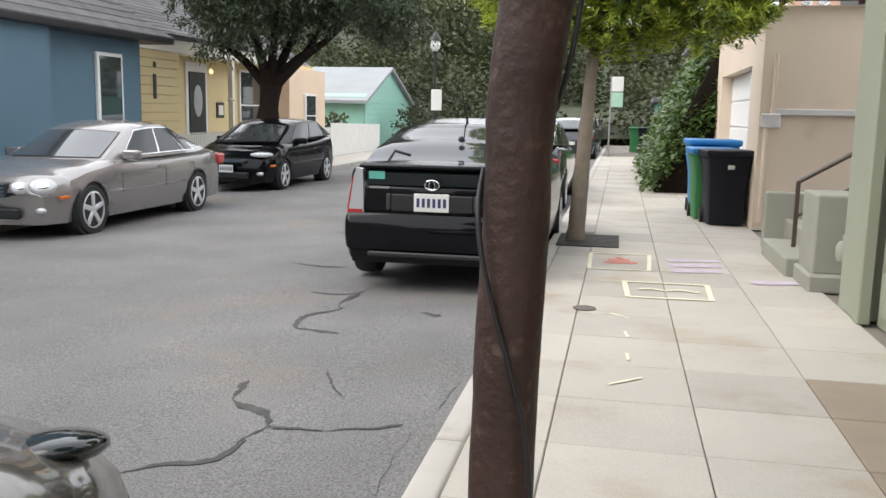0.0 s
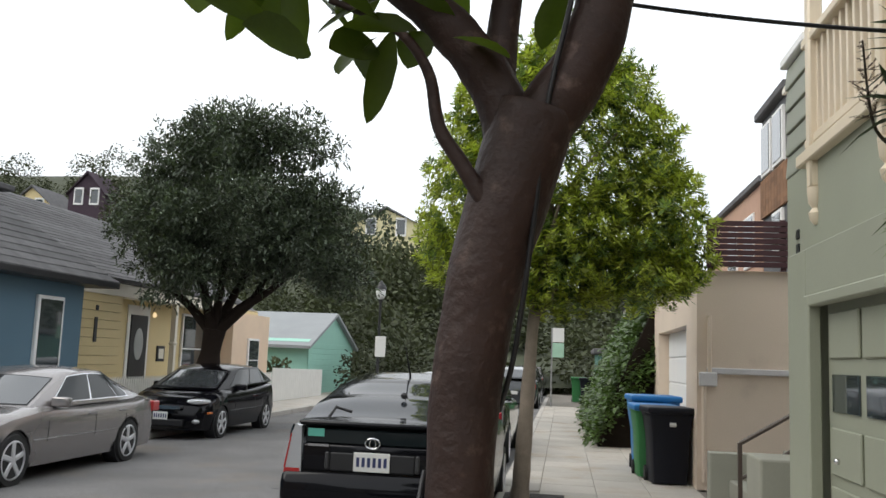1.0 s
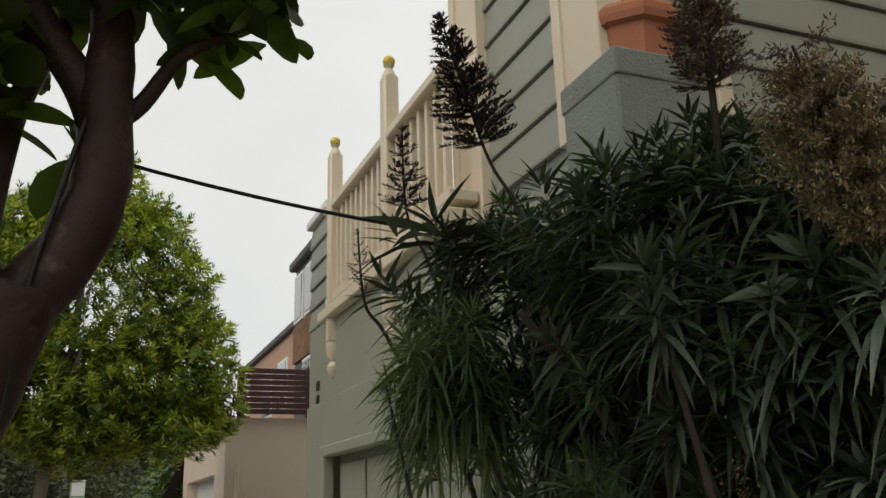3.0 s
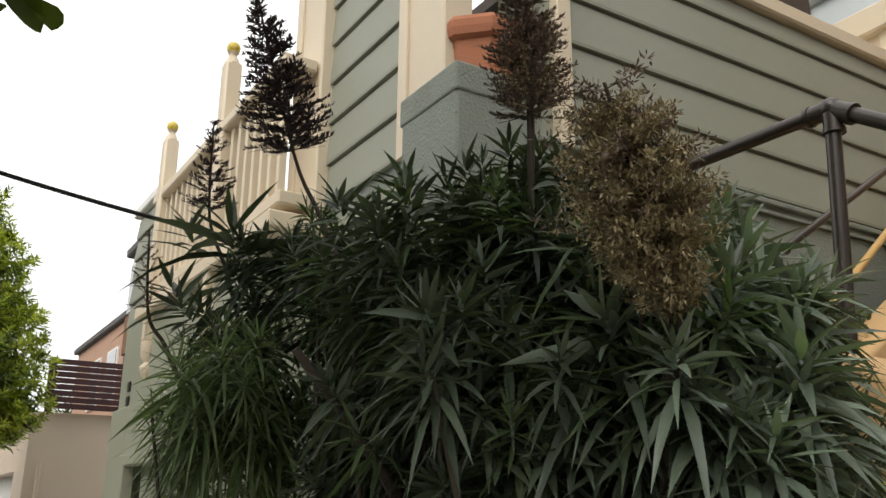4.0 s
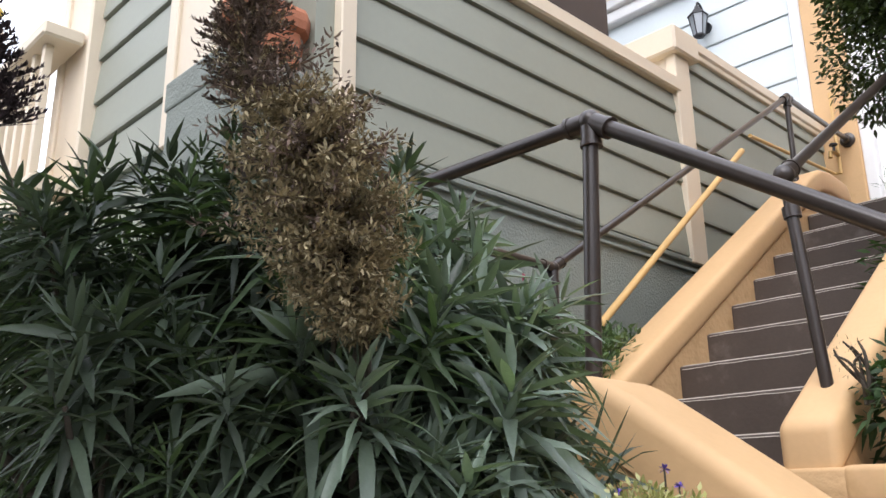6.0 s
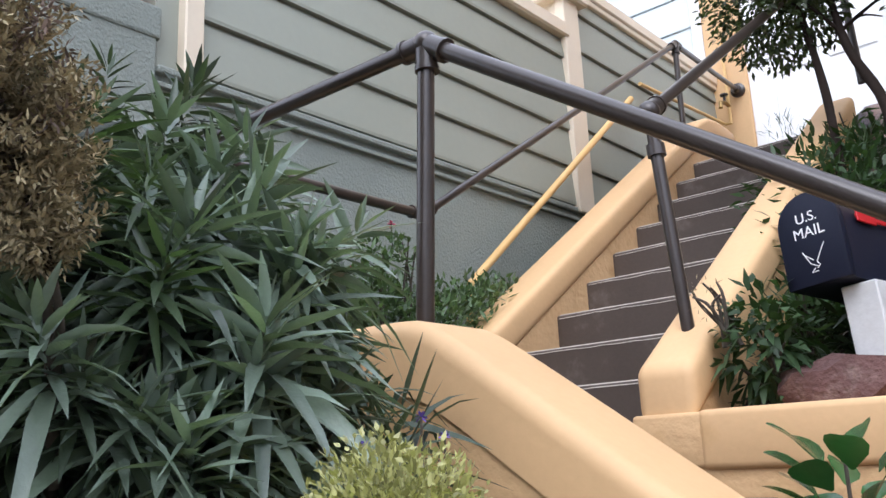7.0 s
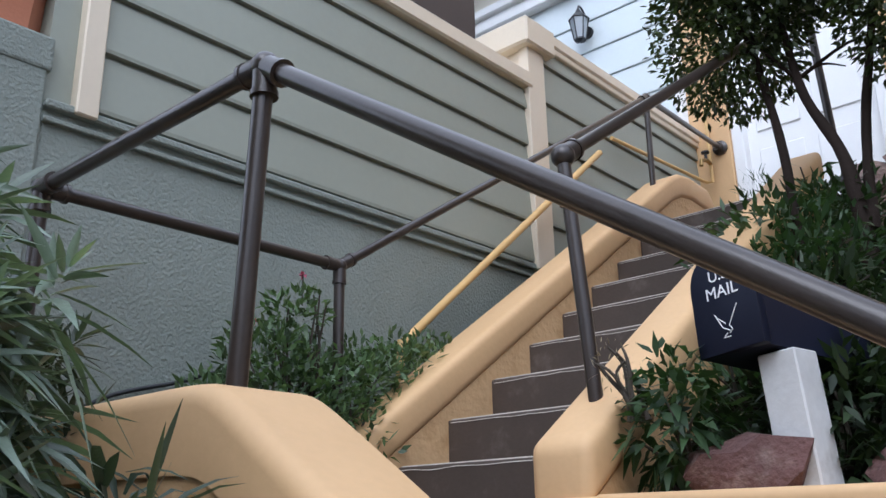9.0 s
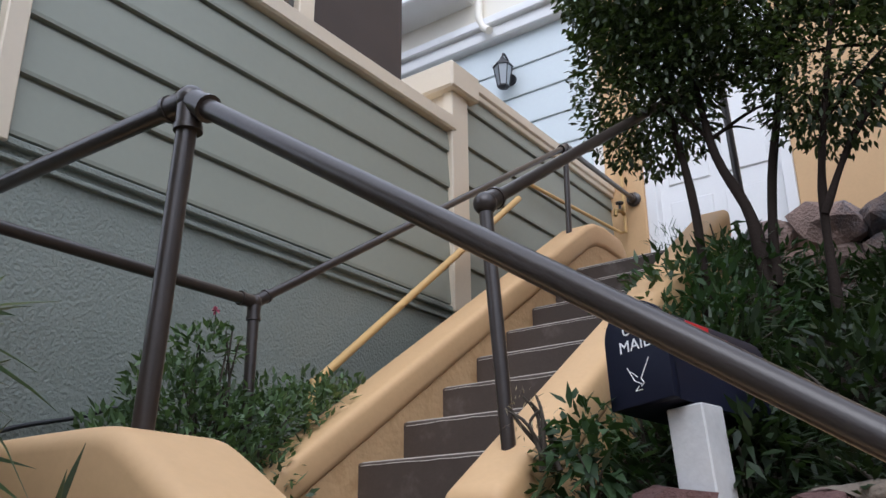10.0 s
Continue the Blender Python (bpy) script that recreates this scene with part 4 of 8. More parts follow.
# big shoots beside the stair wall, in the paler leaf with painted sheen
p3, d3 = shoot_tips((1.96, 0.62, 1.66), (0.40, 0.42, 0.46), 120)
ok3 = ~((p3[:, 0] > 2.2) & (p3[:, 1] < 0.5)) & ~((p3[:, 0] > 1.84) & (p3[:, 1] < 0.46)) & ~((p3[:, 0] > 2.08) & (p3[:, 2] > 1.78))
low = np.array([(1.52, 0.45, 1.98), (1.81, 0.43, 2.0), (1.86, 0.75, 2.16), (2.2, 0.72, 1.82), (1.62, 0.5, 1.9), (1.72, 0.55, 2.05), (1.9, 0.55, 1.98), (2.02, 0.6, 1.93), (1.68, 0.4, 1.84), (1.54, 0.62, 2.06)])
near = np.concatenate([p3[ok3], low])
near_out = np.concatenate([d3[ok3], (low - np.array([1.95, 0.75, 1.4])) / np.linalg.norm(low - np.array([1.95, 0.75, 1.4]), axis=1, keepdims=True)])
# canopy shoots on the near side take the lightened leaf colour too
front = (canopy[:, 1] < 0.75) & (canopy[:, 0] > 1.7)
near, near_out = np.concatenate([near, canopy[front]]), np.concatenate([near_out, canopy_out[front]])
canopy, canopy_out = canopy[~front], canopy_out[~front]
# narrow fresh growth low on the garage side
p4, d4 = shoot_tips((1.3, 1.92, 2.0), (0.25, 0.42, 0.27), 76, 0.35, 0.1)
# broad dark shoots that stand up beside the tallest spikes
p5 = np.array([(1.2, 2.3, 2.42), (1.22, 2.2, 2.6), (1.17, 2.05, 2.3), (1.26, 1.9, 2.52)])
d5 = np.array([(-0.5, 0.1, 0.6), (-0.3, 0, 0.9), (-0.7, -0.1, 0.3), (-0.3, -0.3, 0.8)])
half = g.random(len(canopy)) < 0.8
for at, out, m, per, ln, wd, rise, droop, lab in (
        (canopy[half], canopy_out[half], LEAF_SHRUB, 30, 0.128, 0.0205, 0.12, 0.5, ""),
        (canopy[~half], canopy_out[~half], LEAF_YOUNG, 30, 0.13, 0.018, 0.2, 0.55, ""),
        (near, near_out, LEAF_SHRUB_LIT, 34, 0.185, 0.030, 0.05, 0.65, "long silvery leaves with sky sheen put into their colour"),
        (p4, d4, LEAF_FRESH_LIT, 30, 0.16, 0.0135, 0.15, 0.9, "narrow fresh green leaves"),
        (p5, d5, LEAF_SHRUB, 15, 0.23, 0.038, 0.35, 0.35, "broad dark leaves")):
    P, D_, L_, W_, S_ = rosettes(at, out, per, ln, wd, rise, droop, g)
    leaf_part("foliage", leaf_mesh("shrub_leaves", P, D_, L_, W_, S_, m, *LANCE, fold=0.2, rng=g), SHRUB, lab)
# woody stems that carry the shoots
every = np.concatenate([canopy, near, p4])
bm = bmesh.new()
for i in range(70):
    c = Vector(every[g.integers(len(every))])
    base = Vector((1.85 + g.normal(0, 0.12), 1.3 + g.normal(0, 0.3), 0.24))
    mid = base.lerp(c, 0.55) + Vector((g.normal(0, 0.07), g.normal(0, 0.07), -0.06))
    limb(bm, [base, mid, c - Vector((0, 0, 0.05))], g.uniform(0.009, 0.019), 0.004, 7, 4, knob=0.25)
part("stem_tangle", bm, STEM, SHRUB, smooth=60, kind="stuff")
for i, (bx, by, tx, ty, tz) in enumerate([(1.75, 1.2, 1.2, 1.2, 2.05), (1.75, 1.3, 1.35, 0.95, 2.1), (1.8, 1.1, 1.75, 0.7, 2.1), (1.7, 1.4, 1.45, 1.5, 2.3), (1.9, 1.2, 2.0, 1.0, 2.3)]):
    bm = bmesh.new()
    limb(bm, [(bx, by, 0.24), (bx + 0.05, by - 0.05, 1.1), ((bx + tx) / 2, (by + ty) / 2, 1.72), (tx, ty, tz)], 0.03, 0.010, 9, 6, knob=0.35)
    part("main_stem", bm, STEM, SHRUB, smooth=60)


def flower_spike(base, tip, r, tiers, arms, m, shape, seed, stem_from, fine=1.0, ragged=0.12, fluff=False):
    """A dry spike: tiers of level arms round a stalk, each arm a comb of small bracts."""
    rng2 = np.random.default_rng(seed)
    base, tip = Vector(base), Vector(tip)
    ax = (tip - base)
    ln = ax.length
    ax.normalize()
    a = ax.orthogonal().normalized()
    b = ax.cross(a)
    bm = bmesh.new()
    limb(bm, [stem_from, Vector(stem_from).lerp(base, 0.6) + Vector((0.01, 0.01, 0)), base, tip], 0.009, 0.003, 8)
    part("spike_stalk", bm, STEM, SHRUB, smooth=60)
    P, D, L, W = [], [], [], []
    for k in range(tiers):
        t = (k + 0.5 + rng2.normal(0, 0.12)) / tiers
        for q in range(max(4, int(arms * (1 - 0.3 * t)))):
            ang = 2 * math.pi * q / arms + 1.1 * k + rng2.normal(0, 0.25)
            rr = r * shape(min(max(t, 0), 1)) * max(0.3, 1 + rng2.normal(0, ragged))
            out = a * math.cos(ang) + b * math.sin(ang)
            way = (out + ax * rng2.normal(0.12, 0.10)).normalized()
            root = base + ax * ln * t
            P.append(root), D.append(way), L.append(rr), W.append(0.004)
            for w in range(max(5, int(rr / 0.0028 / fine))):
                f = 0.22 + 0.8 * (w + rng2.random()) / max(5, int(rr / 0.0028 / fine))
                side = way.cross(ax).normalized() * rng2.normal(0, 0.8) + ax * abs(rng2.normal(0.35, 0.35)) + way * 0.35
                if fluff:
                    side = Vector(rng2.normal(0, 1, 3)) + way * 0.4
                P.append(root + way * rr * f + ax * 0.012 * f * f + side * (0.004 if fluff else 0))
                D.append(side.normalized()), L.append(rng2.uniform(0.011, 0.018) * fine), W.append(rng2.uniform(0.0042, 0.0068) * fine)
    leaf_part("flower_spike", leaf_mesh("spike_bracts", np.array(P), np.array(D), np.array(L), np.array(W), 0.0, m, (0, 0.4, 1), (0.5, 1, 0.2), rng=rng2), SHRUB, "tall dry flower spike")


cone = lambda t: (0.75 + 0.25 * min(t * 6, 1)) * (1 - t) ** 0.75 + 0.10
full = lambda t: 0.25 + 0.75 * math.sin(math.pi * min(0.04 + t * 0.85, 1)) ** 0.8
flower_spike((1.385, 1.75, 2.72), (1.235, 1.73, 3.17), 0.125, 19, 14, SPIKE_DARK, cone, 3, (1.5, 1.5, 2.2), 1.15)
flower_spike((1.585, 0.885, 2.55), (1.56, 0.86, 3.02), 0.098, 21, 14, SPIKE_MID, cone, 4, (1.62, 0.95, 2.0), 0.8)
flower_spike((1.59, 0.88, 2.56), (1.575, 0.865, 2.86), 0.088, 13, 8, SPIKE_TAN, cone, 14, (1.62, 0.95, 2.05), 0.5, 0.2, True)
flower_spike((1.535, 0.45, 2.03), (1.385, 0.42, 2.33), 0.092, 30, 20, SPIKE_TAN, full, 5, (1.62, 0.6, 1.7), 0.66, 0.26, True)
flower_spike((1.515, 0.45, 2.10), (1.365, 0.41, 2.37), 0.092, 13, 9, SPIKE_MID, full, 15, (1.6, 0.55, 1.8), 0.66, 0.35, True)
flower_spike((1.31, 2.31, 2.68), (1.29, 2.29, 3.02), 0.085, 10, 9, SPIKE_DARK, cone, 6, (1.4, 2.1, 2.2), 1.0, 0.25)
flower_spike((1.14, 2.3, 2.32), (1.12, 2.32, 2.6), 0.06, 7, 6, SPIKE_MID, cone, 7, (1.24, 2.15, 2.05), 0.6, 0.3)

# ---- small plants at the stairs ----
def bushy(name, label, at, size, n, length, width, m, seed, stems=8, base=None, up=0.5, droop=0.25, smallest=0.35, stations=(0, 0.4, 1), widths=(0.3, 1, 0.05), fold=0.0, category="plant"):
    rr = np.random.default_rng(seed)
    base = base or (at[0], at[1], at[2] - size[2])
    th = thing(name, label, category, base)
    d = sphere_dirs(rr, n, 0.15)
    k = rr.uniform(smallest, 1.0, (n, 1)) ** 0.6 * (1 + 0.18 * np.array([noise.noise(Vector(v) * 2.3 + Vector((seed, 0, 0))) for v in d])[:, None])
    P = np.array(at) + d * np.array(size) * k
    D = d * 0.9 + rr.normal(0, 0.55, (n, 3)) + np.array([0, 0, up])
    leaf_part("foliage", leaf_mesh(name + "_leaves", P, D, rr.uniform(0.7, 1.25, n) * length, rr.uniform(0.75, 1.2, n) * width, rr.uniform(0, 2, n) * droop, m, stations, widths, fold, rr), th)
    for i in range(min(stems, 6)):
        bm = bmesh.new()
        p = Vector(P[rr.integers(n)])
        limb(bm, [Vector(base) + Vector((rr.normal(0, 0.02), rr.normal(0, 0.02), 0)), Vector(base).lerp(p, 0.55) + Vector((rr.normal(0, 0.02), rr.normal(0, 0.02), 0.03)), p], 0.008, 0.003, 6, 4)
        part("stem", bm, STEM, th, smooth=60)
    return th


bushy("variegated_shrub", "small shrub with bright yellow-green variegated leaves", (1.765, 0.165, 1.70), (0.105, 0.115, 0.14), 6500, 0.0135, 0.0056, LEAF_YELLOW, 21, 14, base=(1.85, 0.2, 0.24), up=0.7, category="shrub")
bushy("variegated_shrub", "low yellow-green shrub below the flower spike", (1.72, 0.1, 1.45), (0.13, 0.13, 0.22), 7000, 0.0115, 0.0046, LEAF_YELLOW, 22, 8, base=(1.8, 0.15, 0.24), up=0.7, category="shrub")
ROUND = thing("round_leaf_plant", "plant with round glossy dark green leaves", "plant", (2.05, -0.2, 0.24))
P, D_ = [], []
rr = np.random.default_rng(8)
for k in range(42):
    a = 2.4 * k
    P.append((2.06 + 0.02 * math.cos(a), -0.19 + 0.04 * math.sin(a), 1.80 - 0.004 * k))
    D_.append((math.cos(a), math.sin(a), 1.0 - 0.02 * k))
leaf_part("foliage", leaf_mesh("round_leaves", np.array(P), np.array(D_), rr.uniform(0.05, 0.07, 42), rr.uniform(0.034, 0.045, 42), 0.18, LEAF_ROUND, (0, 0.12, 0.35, 0.6, 0.82, 0.95, 1), (0.1, 0.35, 0.85, 1, 0.85, 0.5, 0.1), 0.10, rr), ROUND)
part("stem", one_tube([(2.05, -0.2, 0.22), (2.06, -0.18, 1.0), (2.06, -0.185, 1.79)], [0.008, 0.005, 0.002], 8), STEM, ROUND, smooth=60)

bushy("spiky_plant", "dark narrow-leaved plant beside the stair wall", (2.26, 0.68, 1.82), (0.08, 0.10, 0.13), 80, 0.16, 0.018, LEAF_SHRUB, 23, 6, base=(2.24, 0.7, 0.24), up=0.3, droop=0.5, stations=(0, 0.3, 0.7, 1), widths=(0.4, 1, 0.6, 0.03), fold=0.15)
for i, (x, y, z, r, n) in enumerate([(3.32, 2.0, 2.23, 0.16, 460), (3.5, 1.97, 2.40, 0.19, 800), (3.62, 1.9, 2.28, 0.22, 800), (3.88, 1.93, 2.36, 0.2, 760), (4.14, 1.97, 2.44, 0.19, 640), (4.44, 2.03, 2.5, 0.18, 560), (3.6, 1.97, 2.62, 0.10, 220), (3.75, 1.84, 2.14, 0.2, 520)]):
    bushy("bedding_plant", "leafy green bedding plant in the strip beside the wall", (x, y, z), (r * 1.25, 0.15, r), n, 0.05, 0.019, LEAF_STRIP, 30 + i, 8, base=(x, y, 2.0), up=0.5)
PINK = mat("pink_petal", (0.6, 0.12, 0.2), 0.6, var=0.2, bump=0)
for i, p in enumerate([(3.4, 1.95, 2.56), (3.62, 1.95, 2.78), (3.34, 1.9, 2.44)]):
    th = thing("pink_flower", "small pink flower among the bedding leaves", "flower", (p[0], p[1], p[2] - 0.1), group="pink flowers")
    rr = np.random.default_rng(50 + i)
    leaf_part("petals", leaf_mesh("petals", np.tile(p, (14, 1)), sphere_dirs(rr, 14, 0.4), 0.018, 0.010, 0.1, PINK, (0, 0.6, 1), (0.3, 1, 0.4), rng=rr), th)
    part("stalk", one_tube([(p[0], p[1], p[2] - 0.12), p], 0.002, 6), STEM, th)
solo("garden_hose", one_tube(curve_pts([(2.85, 2.2, 2.2), (3.05, 2.24, 2.3), (3.3, 2.245, 2.37), (3.45, 2.24, 2.42), (3.6, 2.2, 2.4)], 5), 0.008, 8), BLACK, "thin black hose along the stucco wall", "hose", smooth=60)
VIOLET = mat("violet_petal", (0.13, 0.08, 0.42), 0.6, var=0.2, bump=0)
for i, p in enumerate([(1.85, 0.2, 1.86), (1.9, 0.21, 1.838), (1.8, 0.24, 1.83)]):
    th = thing("violet_flower", "small violet flower above the yellow-green shrub", "flower", (p[0], p[1], p[2] - 0.1), group="violet flowers")
    rr = np.random.default_rng(70 + i)
    leaf_part("petals", leaf_mesh("petals", np.tile(p, (12, 1)), sphere_dirs(rr, 12, 0.4), 0.008, 0.005, 0.1, VIOLET, (0, 0.6, 1), (0.3, 1, 0.4), rng=rr), th)
    part("stalk", one_tube([(p[0], p[1], p[2] - 0.14), p], 0.0015, 6), STEM, th)
bm = bmesh.new()
lathe(bm, [(0.12, 0), (0.16, 0.25), (0.17, 0.27), (0.15, 0.27), (0.14, 0.22)], (3.45, 1.8, 1.682), 18)
solo("plant_pot", bm, BLACK, "dark plastic plant pot on the landing", "pot", smooth=40)
bushy("leafy_bush", "leafy green bush hanging over the stair wall", (3.64, 0.46, 2.11), (0.12, 0.15, 0.17), 330, 0.062, 0.026, LEAF_BED, 40, 8, base=(3.7, 0.45, 1.9), up=0.2, droop=0.5)
bushy("dry_weed", "thin dry weed growing at the stair wall", (3.56, 0.6, 2.25), (0.05, 0.06, 0.07), 60, 0.02, 0.003, SPIKE_TAN, 41, 12, base=(3.6, 0.56, 2.1))
for i, (x, y, r, n, m) in enumerate([(4.35, 0.3, 0.32, 500, LEAF_DARK), (4.75, 0.42, 0.34, 600, LEAF_BED), (5.2, 0.45, 0.36, 600, LEAF_BED), (4.35, -0.35, 0.22, 300, LEAF_DARK), (3.98, -0.3, 0.15, 200, LEAF_DARK), (4.05, 0.12, 0.2, 240, LEAF_DARK), (4.0, -0.65, 0.24, 420, LEAF_DARK), (3.85, -0.2, 0.2, 320, LEAF_DARK), (3.95, 0.15, 0.26, 420, LEAF_DARK), (3.9, -0.5, 0.22, 340, LEAF_DARK), (4.2, -0.1, 0.3, 520, LEAF_DARK), (4.75, -0.3, 0.3, 450, LEAF_DARK), (5.3, -0.2, 0.28, 400, LEAF_DARK), (5.9, 0.25, 0.4, 550, LEAF_BED), (4.5, -1.1, 0.28, 320, LEAF_DARK), (5.2, -1.0, 0.28, 400, LEAF_DARK), (6.4, -0.3, 0.22, 300, LEAF_DARK), (4.5, 0.55, 0.30, 420, LEAF_BED), (4.9, 0.58, 0.42, 620, LEAF_BED), (5.4, 0.6, 0.46, 650, LEAF_BED), (5.8, 0.62, 0.46, 600, LEAF_BED), (5.15, 0.68, 0.34, 420, LEAF_BED), (4.1, 0.45, 0.2, 240, LEAF_BED), (6.2, 0.4, 0.25, 300, LEAF_DARK), (6.0, -0.6, 0.22, 300, LEAF_DARK), (5.7, -1.5, 0.22, 300, LEAF_DARK)]):
    z = bed_z(x, y)
    bushy("ground_cover_plant", "dark green ground cover plant on the slope", (x, y, z + r * 0.45), (r * 0.9, r * 0.9, r * 0.7), n, 0.075, 0.022, m, 60 + i, 8, base=(x, y, z - 0.02), up=0.35)
bm = bmesh.new()
lathe(bm, [(0.1, 0), (0.13, 0.1), (0.14, 0.11), (0.12, 0.11)], (6.75, 1.32, 3.608), 18)
solo("red_bowl", bm, RED, "shallow red planter bowl on the top landing", "planter", smooth=40)
bushy("bowl_plant", "thin grassy plant in the red bowl", (6.75, 1.32, 3.80), (0.14, 0.16, 0.14), 90, 0.09, 0.006, LEAF_BED, 90, 3, base=(6.75, 1.32, 3.70), up=0.9)

# leaf carpet on the slope
hr0 = np.random.default_rng(12)
n = 13000
cx, cy = 3.74 + 3.66 * hr0.random(n) ** 1.5, hr0.uniform(-3.5, 0.6, n)
P = np.stack([cx, cy, np.array([bed_z(u, v) for u, v in zip(cx, cy)]) + hr0.uniform(0.0, 0.12, n)], 1)
tagged(new("ground_ivy", leaf_mesh("ground_ivy_leaves", P, hr0.normal(0, 0.6, (n, 3)) + np.array([-0.3, 0, 0.5]), hr0.uniform(0.05, 0.09, n), hr0.uniform(0.02, 0.035, n), 0.3, LEAF_DARK, (0, 0.4, 1), (0.3, 1, 0.05), rng=hr0)), "dark low leaves covering the planted slope", "ground cover", kind="stuff")

# small multi-stemmed tree on the slope
ST = thing("slope_tree", "small dark-leaved tree with several thin stems on the slope", "tree", (5.0, 0.3, 2.85))
bm = bmesh.new()
tips = []
for pts, r in [([(5.0, 0.55, 2.8), (5.0, 0.56, 3.3), (4.98, 0.62, 3.8), (4.95, 0.7, 4.4)], 0.034),
               ([(5.02, 0.30, 2.75), (5.0, 0.33, 3.2), (5.0, 0.46, 3.6), (4.95, 0.5, 4.3)], 0.05),
               ([(5.02, 0.28, 2.9), (5.1, 0.25, 3.4), (5.1, 0.15, 3.9), (5.1, 0.1, 4.6)], 0.035),
               ([(5.0, 0.06, 2.75), (5.0, 0.05, 3.2), (4.9, -0.02, 3.5), (4.8, -0.2, 4.2)], 0.03),
               ([(4.99, 0.05, 3.15), (5.0, -0.1, 3.45), (5.05, -0.35, 3.8), (5.1, -0.6, 4.3)], 0.022)]:
    limb(bm, pts, r * 0.75, 0.008, 9, 6, knob=0.3)
    for q in pts[2:]:
        for k in range(4):
            t = Vector(q) + Vector((g.normal(0, 0.25), g.normal(0, 0.3), g.uniform(-0.05, 0.5)))
            limb(bm, [q, Vector(q).lerp(t, 0.5) + Vector((0, 0, 0.04)), t], 0.010, 0.003, 6, 4)
            tips.append(t)
part("trunk", bm, BARK_DARK, ST, smooth=60)
n = 72000
d = sphere_dirs(g, n)
k = g.uniform(0.25, 1.0, (n, 1)) ** 0.5
# the last four lobes are out of sight, added above to shade the slope
lob = np.array([(4.85, 0.66, 4.35), (4.9, 0.75, 4.6), (4.95, 0.55, 4.2), (4.95, 0.2, 4.25), (5.0, -0.25, 4.35), (4.9, 0.4, 4.7), (5.0, -0.5, 4.6), (4.9, -0.85, 4.65), (5.0, 0.72, 3.95), (5.0, -1.1, 4.75), (5.1, 0.1, 5.0), (4.9, -0.6, 4.9), (5.0, 0.5, 5.2), (5.0, -0.05, 3.85), (5.3, -0.9, 5.5), (5.5, -0.4, 5.6), (5.0, -1.5, 5.3), (5.4, 0.2, 5.7)])
P = lob[g.integers(0, len(lob), n)] + d * k * np.array([0.38, 0.36, 0.45])
leaf_part("crown", leaf_mesh("slope_tree_leaves", P, d + g.normal(0, 0.6, (n, 3)), g.uniform(0.024, 0.040, n), g.uniform(0.015, 0.024, n), 0.2, LEAF_SLOPE, (0, 0.45, 1), (0.3, 1, 0.05), rng=g), ST)

# ---- street tree with big leaves, close to the kerb ----
NT = thing("street_tree", "street tree with smooth brown bark and large glossy leaves", "tree", (-0.03, 1.15, 0))
T0 = 1.15
bm = bmesh.new()
trunk = curve_pts([(-0.04, T0, -0.02), (-0.035, T0, 0.3), (-0.03, T0, 0.83), (-0.018, T0, 1.2), (-0.012, T0, 1.45), (0.02, T0, 1.68), (0.055, T0, 1.82), (0.11, T0, 2.02)], 8)
k = len(trunk) - 1
rad = []
for i, p in enumerate(trunk):
    z = p.z
    r = 0.068 + 0.03 * max(0, 0.25 - z) * 3
    r += 0.028 * max(0, z - 1.4) + 0.0035 * noise.noise(Vector((0, 0, z * 9)))
    rad.append(r)
tube(bm, trunk, rad, 28)
for v in bm.verts:
    v.co += Vector((noise.noise(v.co * 11), noise.noise(v.co * 11 + Vector((5, 0, 0))), 0)) * 0.004
limb(bm, [(0.07, T0, 1.92), (0.14, T0, 2.02), (0.205, T0 - 0.01, 2.12), (0.243, T0 - 0.02, 2.25), (0.24, T0 - 0.02, 2.43), (0.24, T0, 2.6), (0.23, T0, 2.8), (0.26, T0 + 0.1, 3.2)], 0.072, 0.036, 18, knob=0.12)
limb(bm, [(0.07, T0, 1.92), (0.035, T0, 2.05), (-0.05, T0 - 0.02, 2.17), (-0.2, T0 - 0.05, 2.30), (-0.35, T0 - 0.08, 2.42), (-0.53, T0 - 0.1, 2.54), (-0.75, T0 - 0.1, 2.7)], 0.055, 0.03, 16, knob=0.15)
limb(bm, [(0.03, T0 + 0.02, 2.04), (0.035, T0 + 0.05, 2.2), (0.05, T0 + 0.07, 2.35), (0.065, T0 + 0.09, 2.44), (0.10, T0 + 0.1, 2.55), (0.17, T0 + 0.15, 2.75)], 0.038, 0.02, 14)
limb(bm, [(0.235, T0, 2.36), (0.19, T0, 2.46), (0.12, T0, 2.56), (0.05, T0, 2.68), (-0.05, T0, 2.85)], 0.042, 0.03, 14)
limb(bm, [(0.25, T0, 2.38), (0.31, T0, 2.44), (0.38, T0, 2.56), (0.47, T0 - 0.02, 2.62), (0.62, T0 - 0.05, 2.72)], 0.022, 0.010, 12)
limb(bm, [(0.02, T0 - 0.05, 1.82), (-0.03, T0 - 0.06, 1.9), (-0.075, T0 - 0.07, 1.97), (-0.1, T0 - 0.08, 2.08), (-0.17, T0 - 0.09, 2.165), (-0.3, T0 - 0.1, 2.22)], 0.018, 0.007, 10)
for q in [(-0.9, 1.4, 3.5), (0.9, 0.9, 3.6), (-0.4, 0.4, 3.6), (0.4, 1.9, 3.7), (-0.2, 1.2, 4.2)]:
    limb(bm, [(0.25, T0 + 0.05, 3.05), Vector((0.25, T0, 3.1)).lerp(Vector(q), 0.5), q], 0.035, 0.01, 10)
part("trunk", bm, BARK, NT, "brown trunk forking at head height", smooth=180)
